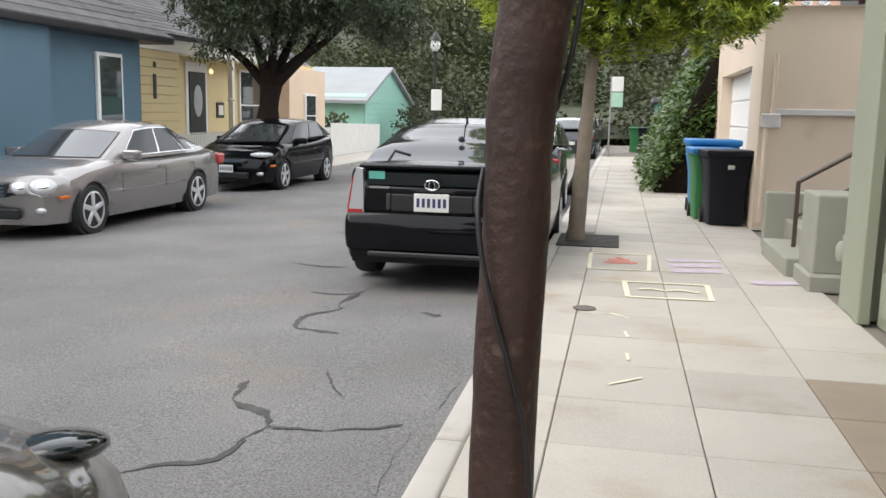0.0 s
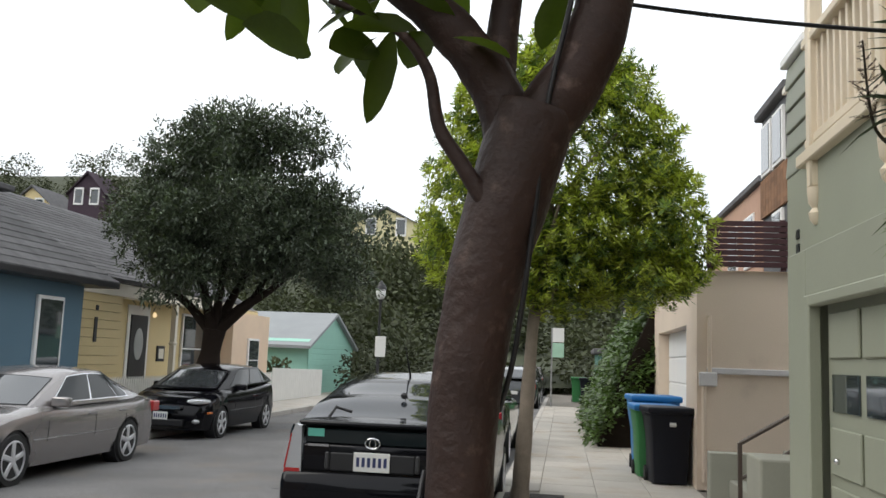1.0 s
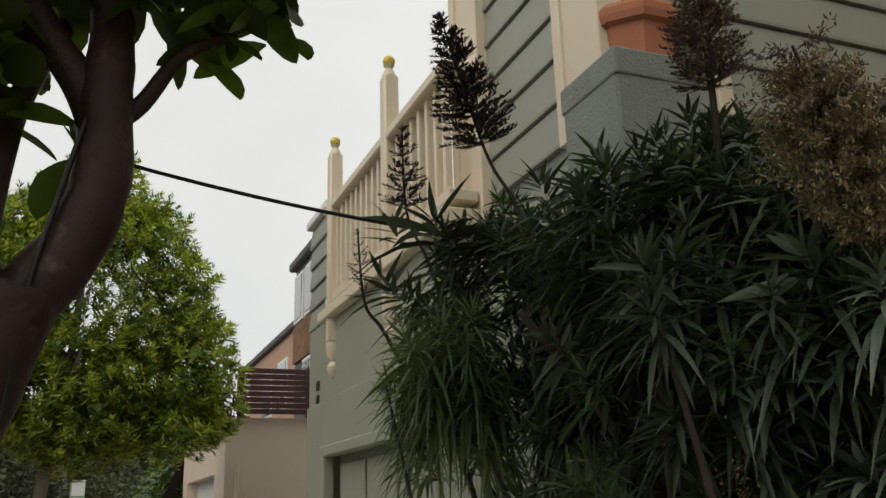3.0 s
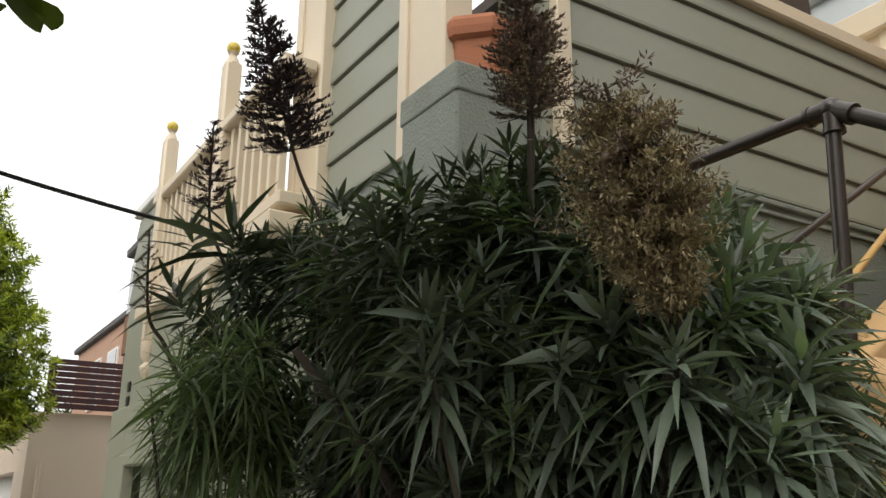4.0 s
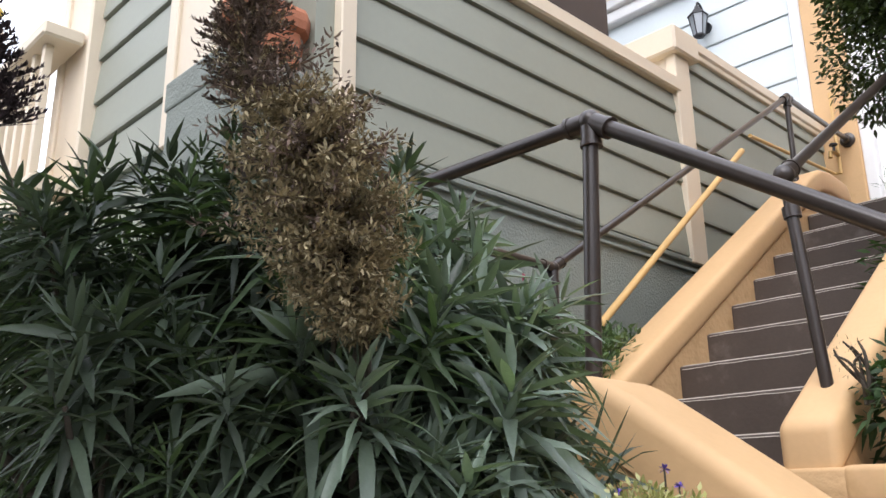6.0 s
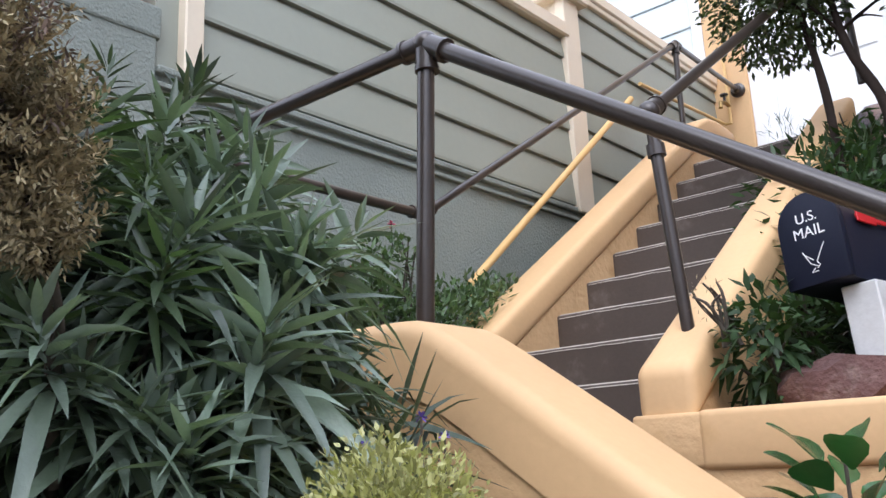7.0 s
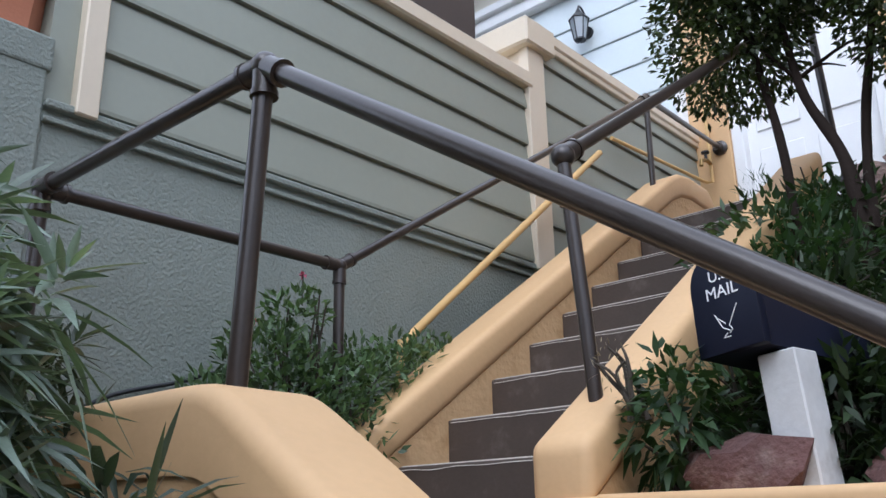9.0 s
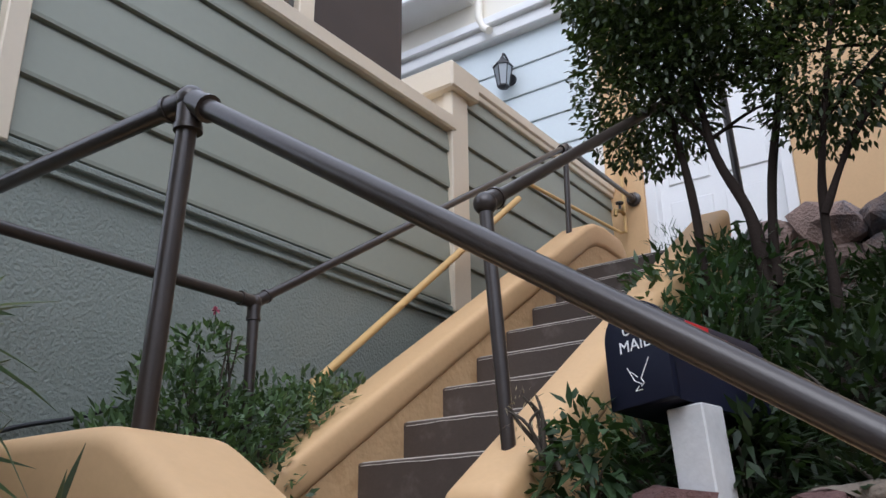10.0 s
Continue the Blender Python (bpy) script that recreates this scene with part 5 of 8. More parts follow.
# leaf sprays
rr = np.random.default_rng(77)
sprays = [((-0.62, 1.0, 2.7), 26), ((-0.38, 0.98, 2.62), 26), ((-0.15, 1.02, 2.66), 26), ((-0.08, 1.2, 2.45), 14), ((-0.25, 1.2, 2.42), 12), ((0.0, 1.22, 2.6), 18), ((-0.75, 1.0, 2.5), 20), ((0.1, 1.0, 2.85), 20), ((-0.17, 1.06, 2.15), 9), ((-0.42, 1.05, 2.30), 16), ((-0.33, 1.02, 2.42), 18), ((-0.55, 1.0, 2.5), 22), ((-0.7, 1.05, 2.62), 24), ((-0.2, 1.05, 2.55), 24), ((-0.05, 1.1, 2.6), 24), ((0.02, 1.12, 2.48), 12), ((-0.45, 1.2, 2.68), 26), ((0.15, 1.12, 2.72), 24), ((0.36, 1.1, 2.68), 18), ((0.48, 1.1, 2.66), 14), ((0.6, 1.08, 2.74), 10), ((0.30, 1.2, 2.85), 26), ((-0.15, 1.2, 2.8), 28), ((-0.6, 1.2, 2.85), 28), ((0.05, 1.0, 2.95), 26), ((0.5, 1.15, 2.86), 18), ((0.2, 1.25, 2.35), 4)]
P, D_, L_, W_ = [], [], [], []
for c, n in sprays:
    for i in range(n):
        a = rr.uniform(0, 2 * math.pi)
        P.append(np.array(c) + rr.normal(0, 0.055, 3))
        D_.append((math.cos(a), math.sin(a), rr.uniform(-0.9, 0.35)))
        L_.append(rr.uniform(0.11, 0.175))
        W_.append(rr.uniform(0.062, 0.09))
for p, dd, ln in [((-0.17, 1.06, 2.16), (-0.25, -0.1, -1), 0.17), ((-0.42, 1.05, 2.3), (-0.55, 0, -0.8), 0.16), ((-0.38, 1.05, 2.29), (0.1, 0.1, -1), 0.16), ((-0.2, 1.05, 2.22), (-0.8, 0, -0.3), 0.13), ((-0.44, 1.04, 2.33), (-1, 0, -0.25), 0.15)]:
    P.append(p), D_.append(dd), L_.append(ln), W_.append(0.058)
for i in range(5600):
    q = sphere_dirs(rr, 1)[0] * np.array([1.5, 1.35, 0.75]) * rr.uniform(0.3, 1) ** 0.4 + np.array([-0.1, 1.15, 3.75])
    if q[2] < 3.05 + 0.25 * max(0, abs(q[0]) - 0.6):
        continue
    a = rr.uniform(0, 2 * math.pi)
    P.append(q), D_.append((math.cos(a), math.sin(a), rr.uniform(-0.8, 0.4))), L_.append(rr.uniform(0.11, 0.17)), W_.append(rr.uniform(0.04, 0.056))
leaf_part("crown", leaf_mesh("big_leaves", np.array(P), np.array(D_), np.array(L_), np.array(W_), 0.18, LEAF_BIG, (0, 0.12, 0.35, 0.6, 0.82, 0.95, 1), (0.08, 0.45, 0.95, 1, 0.75, 0.35, 0.03), 0.12, rr), NT)
CAB = thing("black_cable", "black cable running down the trunk and across to the house", "cable", (0.03, 1.1, 0))
part("trunk_run", one_tube(curve_pts([(0.05, 1.075, 0.02), (0.045, 1.068, 0.4), (0.03, 1.07, 0.72), (-0.013, 1.072, 0.913), (-0.046, 1.075, 1.02), (-0.077, 1.085, 1.14), (-0.09, 1.11, 1.23), (-0.088, 1.16, 1.3)], 6), 0.0055, 8), BLACK, CAB, smooth=60)
part("trunk_run", one_tube(curve_pts([(0.05, 1.2, 1.42), (0.075, 1.14, 1.5), (0.092, 1.115, 1.6), (0.115, 1.1, 1.8), (0.128, 1.085, 1.95), (0.142, 1.078, 2.05), (0.168, 1.085, 2.18), (0.205, 1.09, 2.36)], 6), 0.0055, 8), BLACK, CAB, smooth=60)
a, b = Vector((0.312, 2.455, 2.808)), Vector((2.37, 2.278, 2.588))
part("span", one_tube([a.lerp(b, t) - Vector((0, 0, 0.059 * 4 * t * (1 - t))) for t in [i / 24 for i in range(25)]], 0.0075, 8), BLACK, CAB, smooth=60)

# ---- cars ----
def interp(keys, x):
    for (a, *va), (b, *vb) in zip(keys, keys[1:]):
        if x <= b:
            t = (x - a) / (b - a)
            t = t * t * (3 - 2 * t) * 0.5 + t * 0.5
            return [p + (q - p) * t for p, q in zip(va, vb)]
    return list(keys[-1][1:])


def car(name, label, at, heading, width, keys, wheels, wheel_r, paint, glass_mat, pillars, sill=0.2, roof_in=0.72, spokes=5, group="", bow=(0.26, 0.2)):
    """A car body lofted from its side profile: keys are (distance from the nose, top, belt, plan width); wheels, pillars as distances."""
    c = thing(name, label, "car", at, group)
    length = keys[-1][0]
    hw = width / 2
    n = 72
    st = sorted(set([length * i / n for i in range(n + 1)] + [k[0] for k in keys]))
    m = Matrix.Translation(at) @ Matrix.Rotation(radians(0 if heading > 0 else 180), 4, "Z")
    rows = []
    for y in st:
        zt, zb, wf = interp(keys, y)
        gh = max(zt - zb, 0.0)
        w = hw * wf
        k = min(gh / 0.4, 1)
        wt = w * (0.93 - (0.93 - roof_in) * k)
        lo = sill
        for wy in wheels:
            if abs(y - wy) < wheel_r * 1.12:
                lo = max(lo, math.sqrt(max((wheel_r * 1.12) ** 2 - (y - wy) ** 2, 0)) + wheel_r)
        zsh = min(zb, zt - 0.03)
        half = [(0, zt), (0.45 * wt, zt - 0.006), (0.8 * wt, zt - 0.028), (wt, zt - 0.03 - 0.05 * k), (wt + (w * 0.975 - wt) * 0.55, zt - 0.03 - (gh + 0.01) * 0.55), (w * 0.955, zsh), (w * 0.985, zsh - 0.05), (w, zsh - 0.17), (w * 1.0, max(0.56, lo)), (w * 0.98, max(0.40, lo)), (w * 0.955, max(lo, sill)), (w * 0.86, sill), (0, sill)]
        ring = half + [(-p, q) for p, q in reversed(half[1:-1])]
        nose, tail = bow[0] * max(0.0, 1 - y / 0.9), bow[1] * max(0.0, 1 - (length - y) / 0.8)
        rows.append((y, zt, zb, [m @ Vector((p, length / 2 - y - (nose - tail) * abs(p / hw) ** 2.4 + 0.05 * (nose - tail) * (q - 0.45), q)) for p, q in ring]))
    body, pane = bmesh.new(), bmesh.new()
    cache = {}
    def vert(bm, key, co):
        if (id(bm), key) not in cache:
            cache[id(bm), key] = bm.verts.new(co)
        return cache[id(bm), key]
    R = len(rows[0][3])
    for i in range(len(rows) - 1):
        y0, t0, b0, r0 = rows[i]
        y1, t1, b1, r1 = rows[i + 1]
        steep = abs(t1 - t0) / max(y1 - y0, 1e-4)
        for k in range(R):
            k2 = (k + 1) % R
            kk = min(k, R - 1 - k)
            bm = body
            ym = (y0 + y1) / 2
            if kk < 3 and min(t0 - b0, t1 - b1) > 0.03 and steep > 0.27:
                bm = pane
            elif 3 <= kk < 5 and min(t0 - b0, t1 - b1) > 0.14 and not any(abs(ym - p) < 0.045 for p in pillars):
                bm = pane
            f = (vert(bm, (i, k), r0[k]), vert(bm, (i, k2), r0[k2]), vert(bm, (i + 1, k2), r1[k2]), vert(bm, (i + 1, k), r1[k]))
            try:
                bm.faces.new(f)
            except ValueError:
                pass
    for i in (0, len(rows) - 1):
        body.faces.new([vert(body, (i, k), rows[i][3][k]) for k in range(R)])
    b = part("body", body, paint, c, smooth=38)
    left = set(pane.verts)
    while left:
        stack, isle = [left.pop()], set()
        while stack:
            v = stack.pop()
            isle.add(v)
            for e in v.link_edges:
                o = e.other_vert(v)
                if o in left:
                    left.discard(o)
                    stack.append(o)
        if not any(v.link_faces for v in isle):
            continue
        one, twin = bmesh.new(), {}
        for f in pane.faces:
            if f.verts[0] in isle:
                one.faces.new([twin.setdefault(v, None) or twin.update({v: one.verts.new(v.co)}) or twin[v] for v in f.verts])
        part("window", one, glass_mat, c, "dark tinted car window", smooth=38)
    pane.free()
    for wy in wheels:
        for s in (-1, 1):
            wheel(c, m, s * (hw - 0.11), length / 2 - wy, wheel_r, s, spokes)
    part("underside", one_box(-hw * 0.8, hw * 0.8, -length / 2 + 0.25 + bow[1], length / 2 - 0.25 - bow[0], sill - 0.02, sill + 0.35, m=m), BLACK, c)
    return c, m, length, hw


def saloon(name, label, at, heading, width, deck, cabin, belt, roof, wheels, wheel_r, paint, glass_mat, windows, trim, group="", sill=0.2, bow=(0.26, 0.2), tuck=0.70):
    """A car of a lofted lower body and a cabin: deck is (distance from the nose, top, plan width); cabin the cowl, roof front, roof rear and
    rear deck as distances; belt the sill height of the windows at the cowl and the rear; windows the side panes as spans of the cabin's length."""
    c = thing(name, label, "car", at, group)
    length, hw = deck[-1][0], width / 2
    m = Matrix.Translation(at) @ Matrix.Rotation(radians(0 if heading > 0 else 180), 4, "Z")
    arch_r = wheel_r * 1.13
    st = sorted(set([length * i / 60 for i in range(61)] + [k[0] for k in deck] + [w + arch_r * math.cos(math.pi * k / 14) for w in wheels for k in range(15)]))
    bm, rings = bmesh.new(), []
    for y in st:
        zt, wf = interp(deck, y)
        w = hw * wf
        lo = sill
        for wy in wheels:
            if abs(y - wy) <= arch_r + 1e-6:
                lo = max(lo, math.sqrt(max(arch_r ** 2 - (y - wy) ** 2, 0)) + wheel_r)
        zs = zt - 0.035
        half = [(0, zt), (0.4 * w, zt - 0.004), (0.74 * w, zt - 0.016), (0.90 * w, zs), (0.965 * w, zs - 0.045), (0.99 * w, max(zs - 0.12, lo)), (w, max(zs - 0.22, lo)), (w, max(0.54, lo)), (0.985 * w, max(0.40, lo)), (0.955 * w, max(0.27, lo)), (0.94 * w, lo), (0.8 * w, max(lo - 0.01, sill)), (0, sill)]
        ring = half + [(-p, q) for p, q in reversed(half[1:-1])]
        nose, tail = bow[0] * max(0.0, 1 - y / 0.9), bow[1] * max(0.0, 1 - (length - y) / 0.8)
        rings.append([bm.verts.new(m @ Vector((p, length / 2 - y - (nose - tail) * abs(p / hw) ** 2.2, q))) for p, q in ring])
    for r, q in zip(rings, rings[1:]):
        for k in range(len(r)):
            k2 = (k + 1) % len(r)
            bm.faces.new((r[k], r[k2], q[k2], q[k]))
    bm.faces.new(rings[0])
    bm.faces.new(rings[-1][::-1])
    part("body", bm, paint, c, smooth=32)
    a0, a1, a2, a3 = cabin
    def side(u, v, sx, out=0.0):
        """A point on the cabin's flank: u from front to rear, v from the belt to the roof's edge."""
        yb, yr = a0 + (a3 - a0) * u, a1 + (a2 - a1) * u
        y = yb + (yr - yb) * v
        zb = belt[0] + (belt[1] - belt[0]) * u
        zr = roof - 0.055 - 0.09 * abs(2 * u - 1) ** 2.5
        end = 1 - 0.12 * max(0, abs(2 * u - 1) - 0.5) * 2
        x = hw * (0.915 * end + (tuck * end - 0.915 * end) * max(v, 0.0) ** 1.15) + out
        return m @ Vector((sx * x, length / 2 - y, zb + (zr - zb) * v))
    def across(u, v, k, out=0.0):
        """A point on the screen at one end of the cabin: k from -1 to 1 over the width."""
        p = m.inverted() @ side(u, v, 1)
        way = 1 if u < 0.5 else -1
        return m @ Vector((p.x * k, p.y + way * (0.13 * (1 - k * k) + out), p.z + 0.035 * v * (1 - k * k) + out * 0.5))
    def patch(point, us, vs):
        b = bmesh.new()
        g_ = [[b.verts.new(point(u, v)) for v in vs] for u in us]
        for r, q in zip(g_, g_[1:]):
            for k in range(len(r) - 1):
                b.faces.new((r[k], r[k + 1], q[k + 1], q[k]))
        return b
    step = lambda a, b, n: [a + (b - a) * k / n for k in range(n + 1)]
    shell = bmesh.new()
    for sx in (-1, 1):
        join(shell, patch(lambda u, v: side(u, v, sx), step(0, 1, 20), step(-0.06, 1, 6)))
    for u in (0, 1):
        join(shell, patch(lambda k, v: across(u, v, k), step(-1, 1, 10), step(-0.06, 1, 6)))
    def top(u, k):
        p, q = m.inverted() @ side(u, 1, 1), 0.13 * (1 - k * k) * (1 - 2 * u) * abs(1 - 2 * u) ** 3
        return m @ Vector((p.x * k, p.y + q, p.z + (0.055 + 0.0 * u) * (1 - abs(k) ** 2.2) * (1 - abs(2 * u - 1) ** 4 * 0.35)))
    join(shell, patch(top, step(0, 1, 20), step(-1, 1, 10)))
    bmesh.ops.remove_doubles(shell, verts=shell.verts, dist=0.004)
    part("cabin", shell, paint, c, smooth=38)
    for sx in (-1, 1):
        lo_u, hi_u = windows[0][0], windows[-1][1]
        part("window_trim", patch(lambda u, v: side(u, v, sx, 0.004), step(lo_u - 0.008, hi_u + 0.008, 14), step(0.055, 0.92, 4)), trim, c, smooth=60)
        for u0, u1 in windows:
            part("window", patch(lambda u, v: side(u, v, sx, 0.008), step(u0, u1, 6), step(0.085, 0.89, 4)), glass_mat, c, "dark tinted side window", smooth=60)
    for u in (0, 1):
        part("screen_seal", patch(lambda k, v: across(u, v, k, 0.005), step(-0.93, 0.93, 10), step(0.03, 0.95, 4)), BLACK, c, smooth=60)
        part("windscreen" if u == 0 else "rear_window", patch(lambda k, v: across(u, v, k, 0.010), step(-0.91, 0.91, 10), step(0.06, 0.92, 4)), SCREEN, c, "glass reflecting the pale sky", smooth=60)
    for wy in wheels:
        for sx in (-1, 1):
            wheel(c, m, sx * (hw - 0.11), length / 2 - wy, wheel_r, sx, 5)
            well = bmesh.new()
            lathe(well, [(arch_r * 0.99, -0.12), (arch_r * 0.99, 0.085)], (0, 0, 0), 20, (m @ Matrix.Rotation(radians(90), 4, "Y")).to_3x3().to_4x4())
            well.transform(Matrix.Translation(m @ Vector((sx * (hw - 0.16), length / 2 - wy, wheel_r))))
            part("wheel_arch", well, BLACK, c)
    part("underside", one_box(-hw * 0.8, hw * 0.8, -length / 2 + 0.25 + bow[1], length / 2 - 0.25 - bow[0], sill - 0.03, sill + 0.3, m=m), BLACK, c)
    return c, m, length, hw


def wheel(c, m, x, y, r, s, spokes):
    turn = m @ Matrix.Translation((x, y, r)) @ Matrix.Rotation(radians(90 * s), 4, "Y")
    bm = bmesh.new()
    lathe(bm, [(r * 0.70, -0.1), (r * 0.95, -0.1), (r, -0.07), (r, 0.07), (r * 0.95, 0.105), (r * 0.76, 0.108), (r * 0.72, 0.09)], (0, 0, 0), 28, turn.to_3x3().to_4x4())
    bm.transform(Matrix.Translation(turn.translation))
    t = part("wheel", bm, RUBBER, c, smooth=40)
    bm = bmesh.new()
    lathe(bm, [(r * 0.74, 0.05), (r * 0.74, 0.105), (r * 0.69, 0.112), (r * 0.66, 0.06), (r * 0.64, 0.05)], (0, 0, 0), 28, turn.to_3x3().to_4x4())
    lathe(bm, [(r * 0.16, 0.05), (r * 0.16, 0.1), (r * 0.1, 0.105)], (0, 0, 0), 14, turn.to_3x3().to_4x4())
    bm.transform(Matrix.Translation(turn.translation))
    for k in range(spokes):
        box(bm, 0.1 * r, 0.70 * r, -0.105 * r, 0.105 * r, 0.075, 0.108, 0.012, m=turn @ Matrix.Rotation(2 * math.pi * k / spokes, 4, "Z"))
    part("rim", bm, ALLOY, t, "silver alloy rim", smooth=40)
    # black disc stands in for the shade behind the spokes
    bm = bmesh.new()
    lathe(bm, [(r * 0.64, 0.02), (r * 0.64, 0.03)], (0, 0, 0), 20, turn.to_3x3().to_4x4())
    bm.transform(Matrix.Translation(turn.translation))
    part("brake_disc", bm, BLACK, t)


BLACK_PAINT = mat("black_car_paint", (0.004, 0.004, 0.006), 0.2, var=0.1, bump=0, coat=0.45, spec=0.05)
SILVER_PAINT = mat("pewter_car_paint", (0.31, 0.29, 0.285), 0.27, metal=0.65, var=0.05, bump=0, coat=0.8)
GREY_PAINT = mat("dark_grey_car_paint", (0.05, 0.055, 0.06), 0.25, metal=0.3, var=0.05, bump=0, coat=0.9)
BRONZE_PAINT = mat("brown_grey_car_paint", (0.11, 0.095, 0.085), 0.25, metal=0.4, var=0.05, bump=0, coat=0.9)
CAR_GLASS = mat("car_glass", (0.012, 0.017, 0.019), 0.05, var=0.05, bump=0, spec=0.45)
REAR_GLASS = mat("pale_rear_glass", (0.03, 0.034, 0.04), 0.04, var=0.05, bump=0, spec=0.7, coat=0.2)
SCREEN = mat("screen_glass", (0.05, 0.055, 0.06), 0.06, var=0.05, bump=0, spec=0.8, coat=0.8)
LAMP_CLEAR = mat("clear_lamp", (0.5, 0.51, 0.53), 0.12, metal=0.3, var=0.1, bump=0, coat=0.8)
LAMP_RED = mat("red_lamp", (0.4, 0.02, 0.02), 0.15, var=0.1, bump=0, coat=0.8)
LAMP_ORANGE = mat("orange_lamp", (0.6, 0.15, 0.03), 0.2, var=0.1, bump=0)
PLATE = mat("plate_white", (0.7, 0.7, 0.68), 0.5, var=0.05, bump=0)
INK = mat("plate_ink", (0.03, 0.04, 0.12), 0.6, var=0.1, bump=0)


def plate(c, x, y, z, face, w=0.305, h=0.155):
    """A number plate with plain bars, on a face that looks along -y or +y."""
    p = part("number_plate", one_box(x - w / 2, x + w / 2, min(y, y + face * 0.012), max(y, y + face * 0.012), z - h / 2, z + h / 2, 0.004), PLATE, c, "white number plate")
    yy = y + face * 0.014
    for k in range(6):
        xx = x - 0.115 + k * 0.046
        part("plate_bar", one_box(xx - 0.013, xx + 0.013, min(yy, yy - face * 0.004), max(yy, yy - face * 0.004), z - 0.038, z + 0.038), INK, p)


# black hatchback by the kerb
pk = [(0, 0.55, 0.5, 0.72), (0.08, 0.70, 0.66, 0.82), (0.5, 0.86, 0.84, 0.94), (1.05, 1.0, 0.95, 0.98), (1.3, 1.10, 0.96, 1.0), (2.1, 1.46, 0.97, 1.0), (2.55, 1.49, 0.98, 1.0), (3.2, 1.43, 1.0, 1.0), (3.75, 1.28, 1.03, 0.955), (4.2, 1.115, 1.03, 0.90), (4.34, 1.09, 1.05, 0.87), (4.40, 0.99, 0.95, 0.855), (4.46, 0.80, 0.74, 0.85)]
RX, RY = -1.365, 6.62
PR_CAR, pm, plen, phw = car("parked_car", "black hatchback parked at the kerb seen from its tail", (RX, RY + 2.23, -0.125), 1, 1.745, pk, (0.95, 3.65), 0.315, BLACK_PAINT, REAR_GLASS, (1.35, 2.45, 3.35, 3.9), sill=0.24, group="parked cars", bow=(0.26, 0.0))
zc = -0.125
bm = bmesh.new()
prism(bm, [(RY + 0.02, zc + 0.34), (RY - 0.045, zc + 0.36), (RY - 0.075, zc + 0.48), (RY - 0.07, zc + 0.60), (RY - 0.03, zc + 0.67), (RY + 0.06, zc + 0.68), (RY + 0.2, zc + 0.66), (RY + 0.2, zc + 0.26), (RY + 0.06, zc + 0.26)], "x", RX - 0.765, RX + 0.765)
bmesh.ops.recalc_face_normals(bm, faces=bm.faces)
bmesh.ops.bevel(bm, geom=[e for e in bm.edges if e.calc_face_angle(0) > 1.2], offset=0.05, segments=3, profile=0.5, affect="EDGES", clamp_overlap=True)
part("bumper", bm, BLACK_PAINT, PR_CAR, smooth=45)
part("bumper_insert", one_box(RX - 0.55, RX + 0.55, RY - 0.075, RY - 0.02, zc + 0.30, zc + 0.345, 0.012), BLACK, PR_CAR)
part("hatch_glass", one_box(RX - 0.58, RX + 0.58, RY + 0.01, RY + 0.05, zc + 0.905, zc + 1.03, 0.012), CAR_GLASS, PR_CAR, "dark lower rear window")
part("spoiler", one_box(RX - 0.64, RX + 0.64, RY - 0.02, RY + 0.16, zc + 1.055, zc + 1.095, 0.018, 2), BLACK_PAINT, PR_CAR, smooth=50)
part("tailgate", one_box(RX - 0.595, RX + 0.595, RY - 0.012, RY + 0.06, zc + 0.68, zc + 0.905, 0.02, 2), BLACK_PAINT, PR_CAR, smooth=50)
part("plate_recess", one_box(RX - 0.36, RX + 0.36, RY - 0.02, RY + 0.0, zc + 0.69, zc + 0.845, 0.012), BLACK, PR_CAR)
for s in (-1, 1):
    part("recess_edge", one_box(RX + s * 0.38 - 0.02, RX + s * 0.38 + 0.02, RY - 0.028, RY, zc + 0.7, zc + 0.845, 0.012), mat("grey_trim", (0.04, 0.04, 0.042), 0.5), PR_CAR)
    bm = bmesh.new()
    prism(bm, [(RX + s * 0.60, zc + 0.66), (RX + s * 0.752, zc + 0.66), (RX + s * 0.74, zc + 0.86), (RX + s * 0.665, zc + 1.06), (RX + s * 0.61, zc + 1.04)], "y", RY - 0.015, RY + 0.16)
    tl = part("tail_light", bm, LAMP_CLEAR, PR_CAR, "clear tail light with red edge")
    bm = bmesh.new()
    prism(bm, [(RX + s * 0.607, zc + 0.662), (RX + s * 0.748, zc + 0.662), (RX + s * 0.745, zc + 0.70), (RX + s * 0.612, zc + 0.70)], "y", RY - 0.019, RY)
    part("red_lens", bm, LAMP_RED, tl, "red lens")
    bm = bmesh.new()
    prism(bm, [(RX + s * 0.735, zc + 0.70), (RX + s * 0.75, zc + 0.70), (RX + s * 0.70, zc + 0.98), (RX + s * 0.69, zc + 0.98)], "y", RY - 0.019, RY)
    part("red_lens", bm, LAMP_RED, tl, "red lens")
plate(PR_CAR, RX, RY - 0.022, zc + 0.775, -1)
bm = bmesh.new()
for k in range(24):
    a, b = 2 * math.pi * k / 24, 2 * math.pi * (k + 1) / 24
    tube(bm, [(RX + 0.062 * math.cos(a), RY - 0.02, zc + 0.925 - 0.0 + 0.042 * math.sin(a)), (RX + 0.062 * math.cos(b), RY - 0.02, zc + 0.925 + 0.042 * math.sin(b))], 0.007, 6)
    tube(bm, [(RX + 0.026 * math.cos(a), RY - 0.02, zc + 0.925 + 0.038 * math.sin(a)), (RX + 0.026 * math.cos(b), RY - 0.02, zc + 0.925 + 0.038 * math.sin(b))], 0.005, 6)
part("badge", bm, CHROME, PR_CAR, "chrome oval badge")
